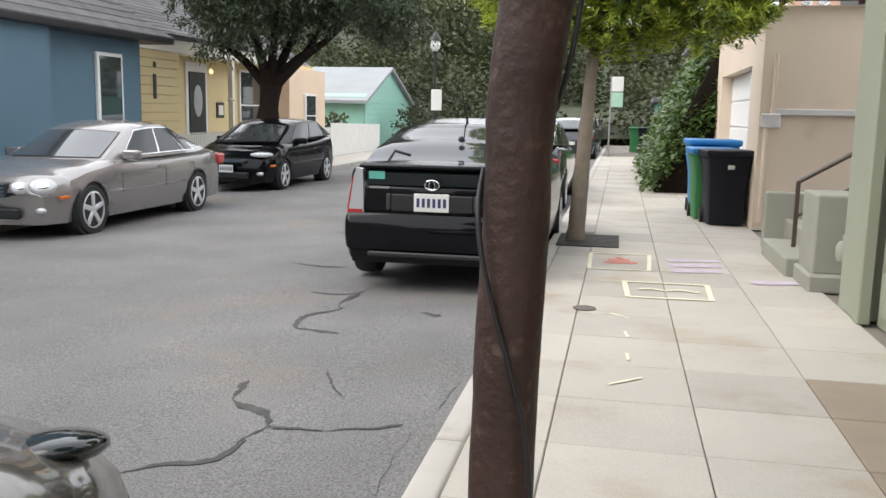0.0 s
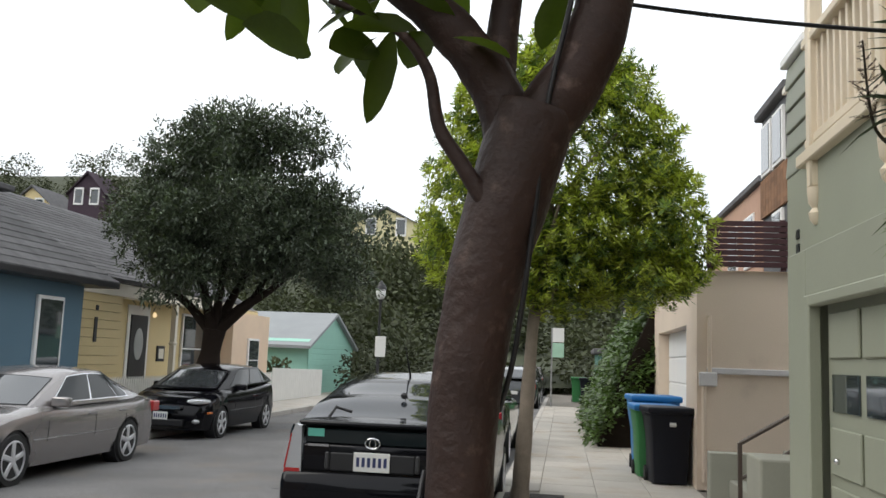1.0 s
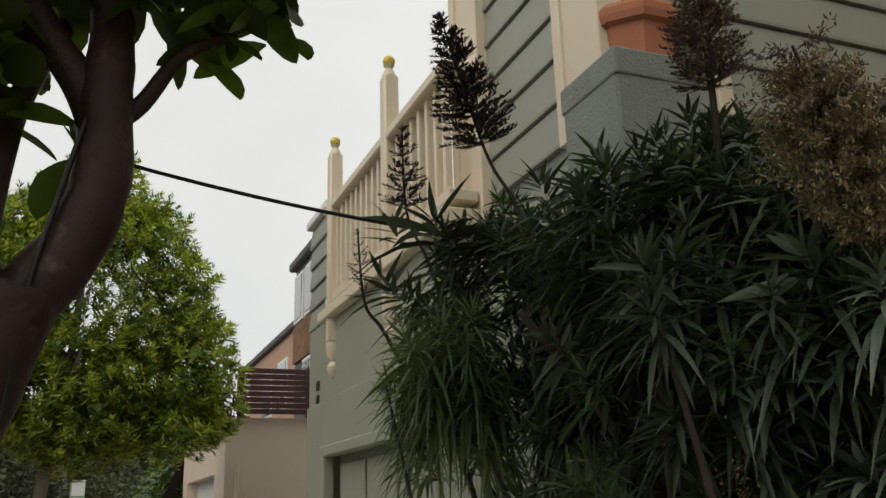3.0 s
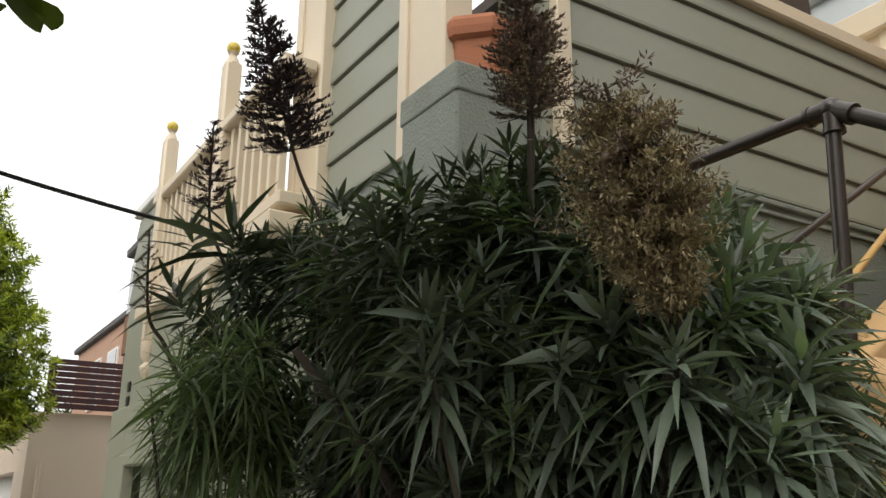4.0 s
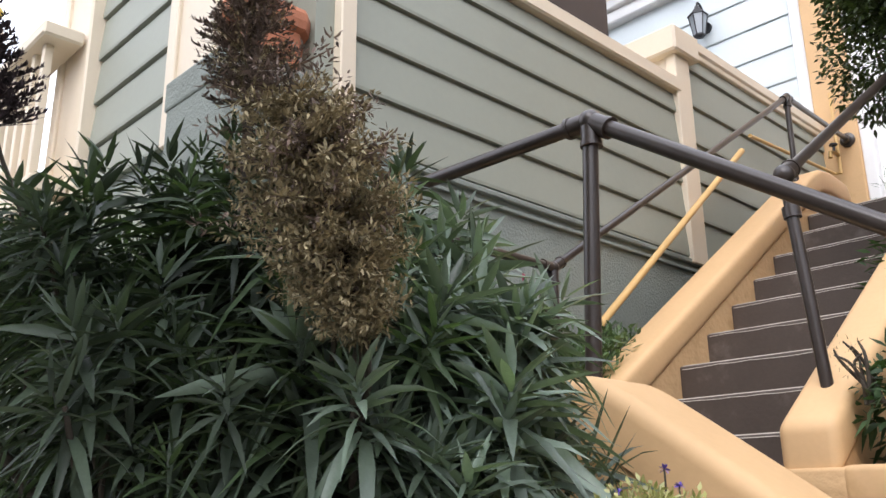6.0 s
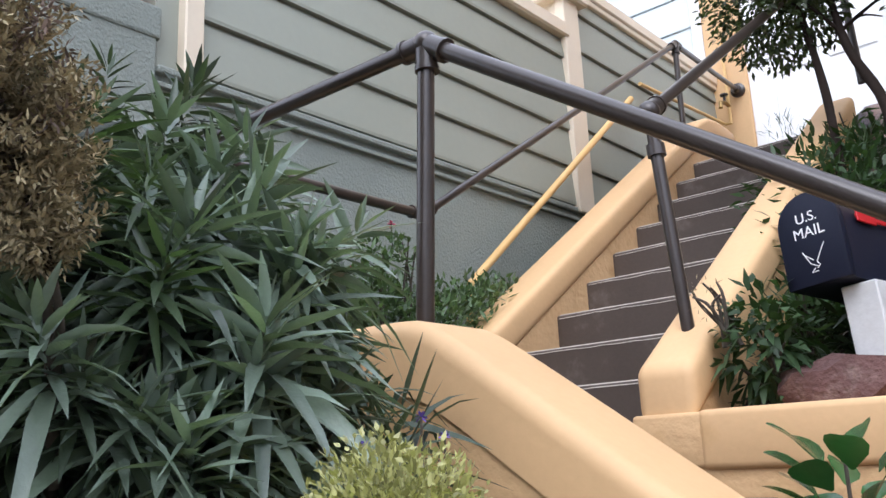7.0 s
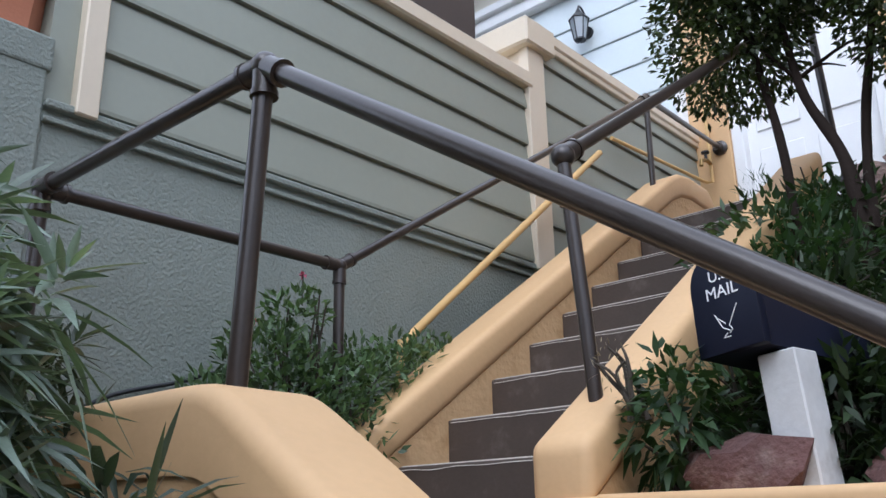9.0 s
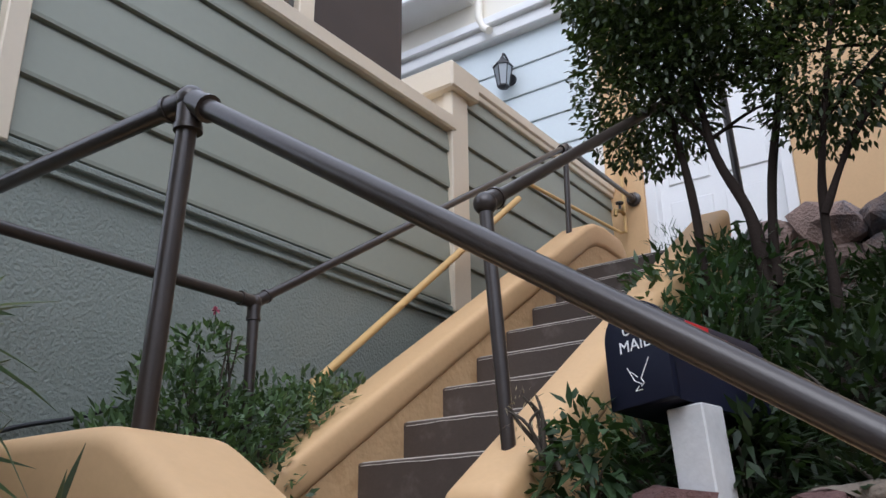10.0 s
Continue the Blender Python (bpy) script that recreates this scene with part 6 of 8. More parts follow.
part("badge_bar", one_box(RX - 0.55, RX - 0.37, RY - 0.018, RY - 0.01, zc + 0.885, zc + 0.905), CHROME, PR_CAR, "small chrome script bar")
part("sticker", one_box(RX - 0.56, RX - 0.42, RY + 0.002, RY + 0.012, zc + 0.965, zc + 1.03), mat("green_sticker", (0.12, 0.45, 0.36), 0.5), PR_CAR, "green rectangular sticker")
bm = bmesh.new()
tube(bm, [(RX - 0.42, RY + 0.14, zc + 1.12), (RX - 0.38, RY + 0.2, zc + 1.2), (RX - 0.24, RY + 0.2, zc + 1.165)], 0.014, 8)
part("wiper", bm, BLACK, PR_CAR, "rear wiper", smooth=60)
part("antenna", one_tube([(RX + 0.02, RY + 1.55, zc + 1.45), (RX + 0.02, RY + 1.2, zc + 1.75)], [0.012, 0.004], 8), BLACK, PR_CAR, "short roof antenna")
bm = bmesh.new()
ball(bm, (RX + 0.13, RY + 0.62, zc + 1.30), 0.03)
part("window_ornament", bm, BLACK, PR_CAR, "small dark ornament on the rear window")

# pewter saloon
mk = [(0, 0.60, 0.78), (0.05, 0.70, 0.84), (0.35, 0.80, 0.94), (0.9, 0.90, 0.99), (1.45, 0.965, 1.0), (2.6, 0.955, 1.0), (3.9, 0.985, 1.0), (4.3, 1.01, 0.975), (4.66, 0.98, 0.93), (4.78, 0.86, 0.91), (4.82, 0.62, 0.89)]
MX, MY = -7.36, 8.62
zl = road_z(-7.2)
SAL, sm, slen, shw = saloon("parked_car", "pewter grey saloon parked across the street", (MX, MY + 2.41, zl), -1, 1.82, mk, (1.38, 2.15, 3.42, 4.3), (0.945, 0.985), 1.45, (0.87, 3.72), 0.325, SILVER_PAINT, CAR_GLASS, ((0.13, 0.43), (0.45, 0.70), (0.712, 0.84)), CHROME, group="parked cars", tuck=0.755)
def front_detail(c, m, length, hw, lamps, grille, paint, pillar_gaps=(1.55, 2.72, 3.6)):
    """Lamps, grille and mirrors of a car that shows its nose."""
    f = length / 2
    for s in (-1, 1):
        for x, z, y, rx, rz in lamps:
            bm = bmesh.new()
            ball(bm, (0, 0, 0), 1.0, 18)
            bm.transform(m @ Matrix.Translation((s * x, f - y, z)) @ Matrix.Rotation(radians(-s * 38), 4, "Z") @ Matrix.Rotation(radians(28), 4, "X") @ Matrix.Diagonal((rx, 0.045, rz, 1)))
            hl = part("headlight", bm, LAMP_CLEAR, c, "clear oval headlight", smooth=180)
            bm = bmesh.new()
            ball(bm, (0, 0, 0), 1.0, 14)
            bm.transform(m @ Matrix.Translation((s * x, f - y, z)) @ Matrix.Rotation(radians(-s * 38), 4, "Z") @ Matrix.Rotation(radians(28), 4, "X") @ Matrix.Translation((0, 0.02, 0)) @ Matrix.Diagonal((rx * 0.62, 0.03, rz * 0.62, 1)))
            part("lens", bm, CHROME, hl, "bright inner reflector", smooth=180)
        for yy in pillar_gaps:
            part("door_gap", one_box(min(s * hw * 0.98, s * (hw + 0.003)), max(s * hw * 0.98, s * (hw + 0.003)), f - yy - 0.004, f - yy + 0.004, 0.5, 0.76, m=m), BLACK, c)
        bm = one_box(s * (hw - 0.03) - 0.09, s * (hw + 0.10) + 0.03 if s > 0 else s * (hw - 0.03) + 0.09, f - 1.86, f - 1.72, 0.93, 1.06, 0.03, 3, m=m) if s > 0 else one_box(-(hw + 0.13), -(hw - 0.12), f - 1.86, f - 1.72, 0.93, 1.06, 0.03, 3, m=m)
        part("wing_mirror", bm, paint, c, smooth=50)
        part("side_marker", one_box(min(s * hw * 0.9, s * hw * 0.975), max(s * hw * 0.9, s * hw * 0.975), f - 0.42, f - 0.28, 0.51, 0.55, 0.005, m=m), LAMP_ORANGE, c)
        for yy in (f - 2.62, f - 3.5):
            part("door_handle", one_box(min(s * hw * 0.99, s * (hw + 0.02)), max(s * hw * 0.99, s * (hw + 0.02)), yy - 0.1, yy + 0.1, 0.79, 0.82, 0.008, m=m), CHROME if paint is SILVER_PAINT else paint, c)
        part("side_trim", one_box(min(s * hw * 0.985, s * (hw + 0.012)), max(s * hw * 0.985, s * (hw + 0.012)), f - 3.3, f - 1.25, 0.53, 0.548, 0.004, m=m), CHROME if paint is SILVER_PAINT else paint, c)
    gx, z0, z1 = grille
    g_ = part("grille", one_box(-gx, gx, f - 0.10, f + 0.012, z0, z1, 0.02, m=m), BLACK, c)
    for k in range(4):
        z = z0 + (z1 - z0) * (k + 0.5) / 4
        part("grille_bar", one_box(-gx * 0.95, gx * 0.95, f - 0.02, f + 0.022, z - 0.008, z + 0.008, m=m), CHROME, g_)
    part("lower_intake", one_box(-hw * 0.48, hw * 0.48, f - 0.2, f - 0.012, 0.27, 0.40, 0.02, m=m), BLACK, c)
    for s in (-1, 1):
        bm = bmesh.new()
        ball(bm, (0, 0, 0), 1.0, 14)
        bm.transform(m @ Matrix.Translation((s * hw * 0.72, f - 0.15, 0.37)) @ Matrix.Diagonal((0.08, 0.05, 0.045, 1)))
        part("fog_light", bm, LAMP_CLEAR, c, smooth=180)
front_detail(SAL, sm, slen, shw, [(0.665, 0.665, 0.20, 0.165, 0.11), (0.43, 0.65, 0.085, 0.105, 0.09)], (0.3, 0.54, 0.72), SILVER_PAINT)
for s in (-1, 1):
    part("tail_light", one_box(min(s * 0.6, s * 0.865), max(s * 0.6, s * 0.865), -slen / 2 + 0.02, -slen / 2 + 0.28, 0.72, 0.9, 0.03, 2, m=sm), LAMP_RED, SAL, "red tail light")

# black hatchback
fk = [(0, 0.56, 0.76), (0.06, 0.68, 0.86), (0.35, 0.82, 0.95), (0.7, 0.91, 0.98), (1.1, 0.98, 1.0), (2.5, 1.0, 1.0), (3.6, 1.06, 0.99), (4.1, 1.07, 0.95), (4.26, 0.98, 0.92), (4.36, 0.72, 0.9)]
FX, FY = -7.52, 15.62
zf2 = road_z(-7.4)
HAT_SHAPE = dict(cabin=(1.02, 1.9, 3.8, 4.24), belt=(0.975, 1.085), roof=1.47, wheels=(0.88, 3.53), wheel_r=0.315, glass_mat=CAR_GLASS, windows=((0.14, 0.44), (0.465, 0.72), (0.735, 0.86)), trim=BLACK, group="parked cars", tuck=0.76)
HAT, hm, hlen, hhw = saloon("parked_car", "black compact hatchback parked across the street", (FX, FY + 2.18, zf2), -1, 1.82, fk, paint=BLACK_PAINT, **HAT_SHAPE)
front_detail(HAT, hm, hlen, hhw, [(0.66, 0.75, 0.24, 0.24, 0.06)], (0.42, 0.6, 0.66), BLACK_PAINT)
plate(HAT, FX, FY - 0.01, zf2 + 0.47, -1, 0.3, 0.15)

# brown-grey car whose nose corner shows beside the kerb
nk = [(0, 0.55, 0.72), (0.08, 0.68, 0.82), (0.4, 0.81, 0.94), (0.8, 0.90, 0.98), (1.3, 0.98, 1.0), (2.6, 0.96, 1.0), (3.9, 1.0, 0.99), (4.3, 1.0, 0.95), (4.5, 0.74, 0.92)]
NEAR, nm, nlen, nhw = saloon("parked_car", "brown-grey car with black headlamps parked at the kerb", (-1.70, 1.62 - 2.25, -0.15), 1, 1.78, nk, (1.25, 2.1, 3.2, 3.95), (0.97, 1.0), 1.45, (0.9, 3.6), 0.315, BRONZE_PAINT, CAR_GLASS, ((0.13, 0.45), (0.475, 0.85)), BLACK, group="parked cars", bow=(0.45, 0.2))
for s in (-1, 1):
    bm = bmesh.new()
    ball(bm, (0, 0, 0), 1.0, 18)
    bm.transform(nm @ Matrix.Translation((s * 0.56, nlen / 2 - 0.40, 0.735)) @ Matrix.Rotation(radians(s * 38), 4, "Z") @ Matrix.Rotation(radians(-16), 4, "X") @ Matrix.Diagonal((0.13, 0.26, 0.045, 1)))
    part("headlight", bm, CAR_GLASS, NEAR, "dark glossy headlight", smooth=180)
    part("wing_mirror", one_box(s * 1.0 - 0.11, s * 1.0 + 0.11, nlen / 2 - 1.75, nlen / 2 - 1.6, 0.95, 1.08, 0.03, 3, m=nm), BRONZE_PAINT, NEAR, smooth=50)

# further cars along the kerb
for i, (x, y, pnt, lab) in enumerate([(-1.55, 13.1, GREY_PAINT, "dark grey car parked further along the kerb"), (-1.55, 30.6, GREY_PAINT, "dark car parked far along the kerb"), (-1.6, 36.5, BLACK_PAINT, "black car parked far along the kerb"), (-1.6, 43, SILVER_PAINT, "silver car parked far along the kerb")]):
    cc, cm, cl, ch = saloon("parked_car", lab, (x, y + 2.2, -0.13), 1, 1.78, fk, paint=pnt, **HAT_SHAPE)
    for s in (-1, 1):
        part("tail_light", one_box(min(s * 0.55, s * 0.80), max(s * 0.55, s * 0.80), -cl / 2 - 0.01, -cl / 2 + 0.2, 0.72, 0.86, 0.02, m=cm), LAMP_RED, cc, "red tail light")
    part("number_plate", one_box(-0.15, 0.15, -cl / 2 - 0.02, -cl / 2 + 0.05, 0.5, 0.62, m=cm), PLATE, cc)

# ---- trees of the street ----
def tree_crown(name, th, lobes, n, length, width, m, seed, label=""):
    rr = np.random.default_rng(seed)
    lob = np.array([l[0] for l in lobes])
    rad = np.array([l[1] for l in lobes])
    wts = np.array([l[1][0] * l[1][1] for l in lobes])
    idx = rr.choice(len(lobes), n, p=wts / wts.sum())
    # leaves gather in small tufts on the lobes' outer parts
    tufts = n // 9
    ti = rr.choice(len(lobes), tufts, p=wts / wts.sum())
    d = sphere_dirs(rr, tufts, 0.1)
    tc = lob[ti] + d * rad[ti] * (rr.uniform(0.35, 1.0, (tufts, 1)) ** 0.45)
    td = d
    k = rr.integers(0, tufts, n)
    P = tc[k] + rr.normal(0, length * 0.55, (n, 3))
    D = td[k] * 0.7 + rr.normal(0, 0.6, (n, 3)) + np.array([0, 0, 0.35])
    return leaf_part("crown", leaf_mesh(name, P, D, rr.uniform(0.7, 1.3, n) * length, rr.uniform(0.7, 1.2, n) * width, rr.uniform(0, 0.4, n), m, (0, 0.4, 1), (0.3, 1, 0.08), rng=rr), th, label)


TR2 = thing("street_tree", "slender street tree with bright yellow-green foliage", "tree", (-0.26, 9.34, 0))
bm = bmesh.new()
limb(bm, [(-0.27, 9.34, -0.02), (-0.25, 9.36, 0.4), (-0.21, 9.4, 1.2), (-0.17, 9.42, 1.95), (-0.1, 9.45, 2.5), (0, 9.5, 3.4), (0.05, 9.5, 4.6)], 0.105, 0.03, 14, knob=0.2)
for p, q in [((-0.16, 9.42, 2.0), (0.45, 9.4, 2.75)), ((-0.15, 9.42, 2.1), (-0.8, 9.5, 2.9)), ((-0.1, 9.45, 2.5), (0.9, 9.6, 3.2)), ((-0.1, 9.45, 2.4), (-0.3, 10.2, 3.4)), ((0, 9.5, 3.2), (-0.9, 9.4, 4.0)), ((0, 9.5, 3.2), (0.8, 9.2, 4.2)), ((-0.1, 9.45, 2.4), (0.1, 8.7, 3.2))]:
    limb(bm, [p, Vector(p).lerp(Vector(q), 0.5) + Vector((0, 0, 0.08)), q], 0.04, 0.012, 8)
part("trunk", bm, BARK_GREY, TR2, smooth=60)
LIME_LOBES = [((0.1, 9.5, 4.1), (1.15, 1.1, 1.35)), ((0.95, 9.5, 3.15), (0.85, 0.9, 0.8)), ((-0.8, 9.5, 3.3), (0.85, 0.9, 0.9)), ((0.2, 9.4, 2.9), (1.0, 0.9, 0.7)), ((0.2, 9.5, 5.0), (0.6, 0.6, 0.75)), ((1.1, 9.5, 3.9), (0.5, 0.6, 0.7)), ((-0.9, 9.5, 4.1), (0.5, 0.6, 0.7)), ((1.45, 9.5, 2.75), (0.42, 0.5, 0.45)), ((-0.3, 9.5, 4.8), (0.5, 0.5, 0.5)), ((0.95, 9.5, 2.55), (0.75, 0.8, 0.45)), ((0.1, 9.4, 2.5), (0.8, 0.8, 0.42)), ((-0.95, 9.5, 2.75), (0.6, 0.8, 0.55)), ((0.7, 9.5, 4.55), (0.6, 0.6, 0.65)), ((-0.65, 9.5, 4.5), (0.6, 0.6, 0.65)), ((1.3, 9.5, 3.3), (0.5, 0.6, 0.6))]
lr = np.random.default_rng(101)
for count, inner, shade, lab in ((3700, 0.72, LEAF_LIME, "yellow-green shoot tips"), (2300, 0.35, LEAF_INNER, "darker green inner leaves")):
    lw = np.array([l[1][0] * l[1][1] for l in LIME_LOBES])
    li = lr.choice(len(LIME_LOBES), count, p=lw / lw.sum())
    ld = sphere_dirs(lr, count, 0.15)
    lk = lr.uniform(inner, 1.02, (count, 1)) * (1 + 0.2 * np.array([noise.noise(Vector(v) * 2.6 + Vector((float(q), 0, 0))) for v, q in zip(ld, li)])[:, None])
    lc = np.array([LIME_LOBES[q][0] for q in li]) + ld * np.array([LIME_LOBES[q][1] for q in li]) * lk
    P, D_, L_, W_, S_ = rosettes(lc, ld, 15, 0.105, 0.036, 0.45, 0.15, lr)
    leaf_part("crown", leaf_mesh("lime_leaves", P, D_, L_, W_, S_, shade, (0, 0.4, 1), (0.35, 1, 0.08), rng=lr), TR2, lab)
GR = thing("tree_grate", "dark square cast iron grate round the tree foot", "tree grate", (-0.13, 9.35, 0))
for i in range(9):
    y = 8.92 + i * 0.107
    part("grate_bar", one_box(-0.46, 0.22, y - 0.036, y + 0.036, -0.002, 0.016, 0.004), mat("dark_grate", (0.05, 0.045, 0.04), 0.8, var=0.3, scale=20), GR)

TR3 = thing("street_tree", "broad dark tree with a rounded grey-green crown", "tree", (-8.1, 18.9, -0.12))
bm = bmesh.new()
limb(bm, [(-8.05, 18.9, -0.14), (-8.03, 18.9, 0.6), (-7.98, 18.9, 1.4), (-7.9, 18.9, 2.0)], 0.27, 0.24, 16, knob=0.2)
for q in [(-9.1, 18.7, 3.1), (-8.5, 19.3, 3.3), (-7.7, 18.7, 3.4), (-6.9, 19.0, 3.0), (-6.2, 18.8, 3.3), (-8.2, 18.2, 3.6), (-7.3, 19.5, 3.7)]:
    limb(bm, [(-7.93, 18.9, 1.85), Vector((-7.93, 18.9, 1.95)).lerp(Vector(q), 0.45), q, Vector(q) + Vector(((q[0] + 7.9) * 0.6, 0, 1.6))], 0.14, 0.03, 10, knob=0.2)
part("trunk", bm, BARK_DARK, TR3, "dark forked trunk", smooth=60)
GREY_LOBES = [((-7.7, 18.9, 5.1), (2.6, 2.4, 2.1)), ((-9.3, 18.8, 4.6), (1.3, 1.4, 1.4)), ((-5.6, 18.9, 4.2), (1.5, 1.4, 1.3)), ((-7.6, 18.4, 4.2), (2.2, 1.6, 1.1)), ((-9.2, 18.6, 3.5), (1.0, 1.0, 0.9)), ((-8.2, 17.9, 3.3), (0.9, 0.8, 0.6)), ((-5.3, 18.6, 3.5), (1.2, 1.0, 0.8)), ((-8.5, 18.9, 6.2), (1.5, 1.2, 1.0)), ((-6.6, 18.9, 6.2), (1.5, 1.2, 1.0))]
cr = np.random.default_rng(55)
clumped = []
for c, r in GREY_LOBES:
    for d in sphere_dirs(cr, int(9 * r[0] * r[1]) + 5, 0.1):
        k = cr.uniform(0.55, 0.95)
        q = cr.uniform(0.36, 0.62)
        clumped.append((tuple(np.array(c) + d * np.array(r) * k), (q * 1.15, q * 1.15, q * 0.8)))
tree_crown("grey_leaves", TR3, clumped, 80000, 0.115, 0.05, LEAF_GREY, 102)

# ---- houses across the street ----
def gable_house(name, label, x_front, x_back, y0, y1, z_eave, z_ridge, wall_m, roof_m, ridge_along, over=0.45, z0=-0.2):
    h = thing(name, label, "house", ((x_front + x_back) / 2, (y0 + y1) / 2, z0))
    part("wall", one_box(x_back, x_front, y0, y1, z0, z_eave), wall_m, h)
    if ridge_along == "y":
        xm = (x_front + x_back) / 2
        prof = [(x_front + over, z_eave - 0.08), (xm, z_ridge), (x_back - over, z_eave - 0.08), (x_back - over, z_eave - 0.2), (x_front + over, z_eave - 0.2)]
        bm = bmesh.new()
        prism(bm, prof, "y", y0 - over, y1 + over)
        r = part("roof", bm, roof_m, h)
        part("fascia", one_box(x_front + over - 0.02, x_front + over + 0.03, y0 - over, y1 + over, z_eave - 0.24, z_eave - 0.06), wall_m if name != "blue_house" else BLACK, h)
        run = math.hypot(x_front + over - xm, z_ridge - z_eave + 0.08)
        ux, uz = (x_front + over - xm) / run, (z_eave - 0.08 - z_ridge) / run
        rows = int(run / 0.2)
        for i in range(rows):
            bm = bmesh.new()
            a, b = run * i / rows, run * (i + 1) / rows + 0.03
            px, pz = -uz * 0.02, ux * 0.02
            prism(bm, [(xm + ux * a + px * 0.4, z_ridge + uz * a + pz * 0.4), (xm + ux * b + px, z_ridge + uz * b + pz), (xm + ux * b, z_ridge + uz * b - 0.01), (xm + ux * a, z_ridge + uz * a - 0.01)], "y", y0 - over, y1 + over)
            part("roof_strip", bm, roof_m, r)
    else:
        ym = (y0 + y1) / 2
        bm = bmesh.new()
        prism(bm, [(y0, z_eave), (ym, z_ridge - 0.12), (y1, z_eave)], "x", x_back, x_front)
        part("gable", bm, wall_m, h)
        bm = bmesh.new()
        prism(bm, [(y0 - over, z_eave - 0.16), (ym, z_ridge), (y1 + over, z_eave - 0.16), (y1 + over, z_eave - 0.28), (ym, z_ridge - 0.13), (y0 - over, z_eave - 0.28)], "x", x_back - over, x_front + over * 0.5)
        part("roof", bm, roof_m, h)
    return h


def sash(h, x, y0, y1, z0, z1, frame_m, face=1, bars=True, name="window"):
    """A window on a wall that looks along x: frame, panes, sill."""
    a, b = (x, x + 0.07 * face)
    w = part(name, one_box(min(a, b), max(a, b), y0, y1, z0, z1, 0.01), frame_m, h)
    c, d = (x + 0.05 * face, x + 0.08 * face)
    zm = (z0 + z1) / 2
    for za, zb in ((z0 + 0.07, zm - 0.02), (zm + 0.02, z1 - 0.07)) if bars else ((z0 + 0.07, z1 - 0.07),):
        part("pane", one_box(min(c, d), max(c, d), y0 + 0.07, y1 - 0.07, za, zb), WINDOW, w)
    part("sill", one_box(min(x, x + 0.12 * face), max(x, x + 0.12 * face), y0 - 0.04, y1 + 0.04, z0 - 0.05, z0, 0.008), frame_m, w)
    return w


ROOF = mat("grey_asphalt_shingle", (0.115, 0.113, 0.116), 0.95, var=0.4, scale=2.2, fine=7, bump=0.6, dist=0.01, rand=0.18)
BLUE = mat("slate_blue_paint", (0.105, 0.185, 0.25), 0.6, var=0.1, scale=0.8, bump=0.1)
YPAINT = mat("butter_yellow_siding", (0.74, 0.60, 0.32), 0.6, var=0.06, scale=1.5, bump=0.1)
PEACH = mat("peach_paint", (0.78, 0.60, 0.44), 0.6, var=0.06, bump=0.1)
MINT = mat("mint_siding", (0.33, 0.60, 0.50), 0.6, var=0.06, bump=0.1)
BH = thing("blue_house", "slate blue bungalow with a hipped grey shingle roof", "house", (-13.5, 8.0, -0.2))
part("wall", one_box(-17.5, -9.5, 1.0, 15.9, -0.2, 2.85), BLUE, BH)
HIP = part("roof", one_box(-18.0, -9.0, 0.5, 16.4, 2.7, 2.82, 0.01), BLACK, BH, "dark eaves and gutter")
for i in range(24):
    a, b = 4.4 * i / 24, 4.4 * (i + 1) / 24 + 0.02
    bm = bmesh.new()
    lo = [bm.verts.new(p) for p in ((-9.0 - a, 16.4 - a, 2.84 + 0.8 * a), (-9.0 - a, 0.5 + a, 2.84 + 0.8 * a), (-18.0 + a, 0.5 + a, 2.84 + 0.8 * a), (-18.0 + a, 16.4 - a, 2.84 + 0.8 * a))]
    hi = [bm.verts.new(p) for p in ((-9.0 - b, 16.4 - b, 2.82 + 0.8 * b), (-9.0 - b, 0.5 + b, 2.82 + 0.8 * b), (-18.0 + b, 0.5 + b, 2.82 + 0.8 * b), (-18.0 + b, 16.4 - b, 2.82 + 0.8 * b))]
    under = [bm.verts.new(v.co - Vector((0, 0, 0.03))) for v in lo]
    for k in range(4):
        k2 = (k + 1) % 4
        bm.faces.new((lo[k], lo[k2], hi[k2], hi[k]))
        bm.faces.new((under[k], under[k2], lo[k2], lo[k]))
    part("roof_strip", bm, ROOF, HIP)
DORMER = part("dormer", one_box(-13.0, -10.95, 13.0, 15.0, 3.3, 4.5), BLUE, BH, "small blue dormer with a white window")
part("dormer_roof", one_box(-13.2, -10.75, 12.8, 15.2, 4.5, 4.62, 0.02), ROOF, DORMER)
part("dormer_frame", one_box(-10.95, -10.9, 14.1, 14.95, 3.62, 4.42, 0.01), WHITE, DORMER)
for k in range(4):
    part("dormer_pane", one_box(-10.905, -10.885, 14.2 + 0.36 * (k % 2), 14.5 + 0.36 * (k % 2), 3.72 + 0.33 * (k // 2), 3.99 + 0.33 * (k // 2)), WINDOW, DORMER)
sash(BH, -9.5, 14.3, 15.15, 0.9, 2.42, WHITE, bars=False)
sash(BH, -9.5, 6.0, 7.6, 0.9, 2.42, WHITE)
part("porch_wing", one_box(-9.5, -9.2, 1.0, 12.6, -0.2, 2.7), BLUE, BH)
YH = gable_house("yellow_house", "butter yellow cottage with a recessed porch and grey roof", -10.9, -19, 16.5, 28.6, 2.98, 5.6, YPAINT, ROOF, "y", 0.35)
for i in range(15):
    z = -0.1 + 0.2 * i
    part("siding_board", one_box(-10.9, -10.14, 16.5, 18.7, z, z + 0.192, 0.008), YPAINT, YH)
part("porch_beam", one_box(-10.5, -10.1, 16.5, 25.8, 2.68, 2.98, 0.01), CREAM_LIGHT, YH)
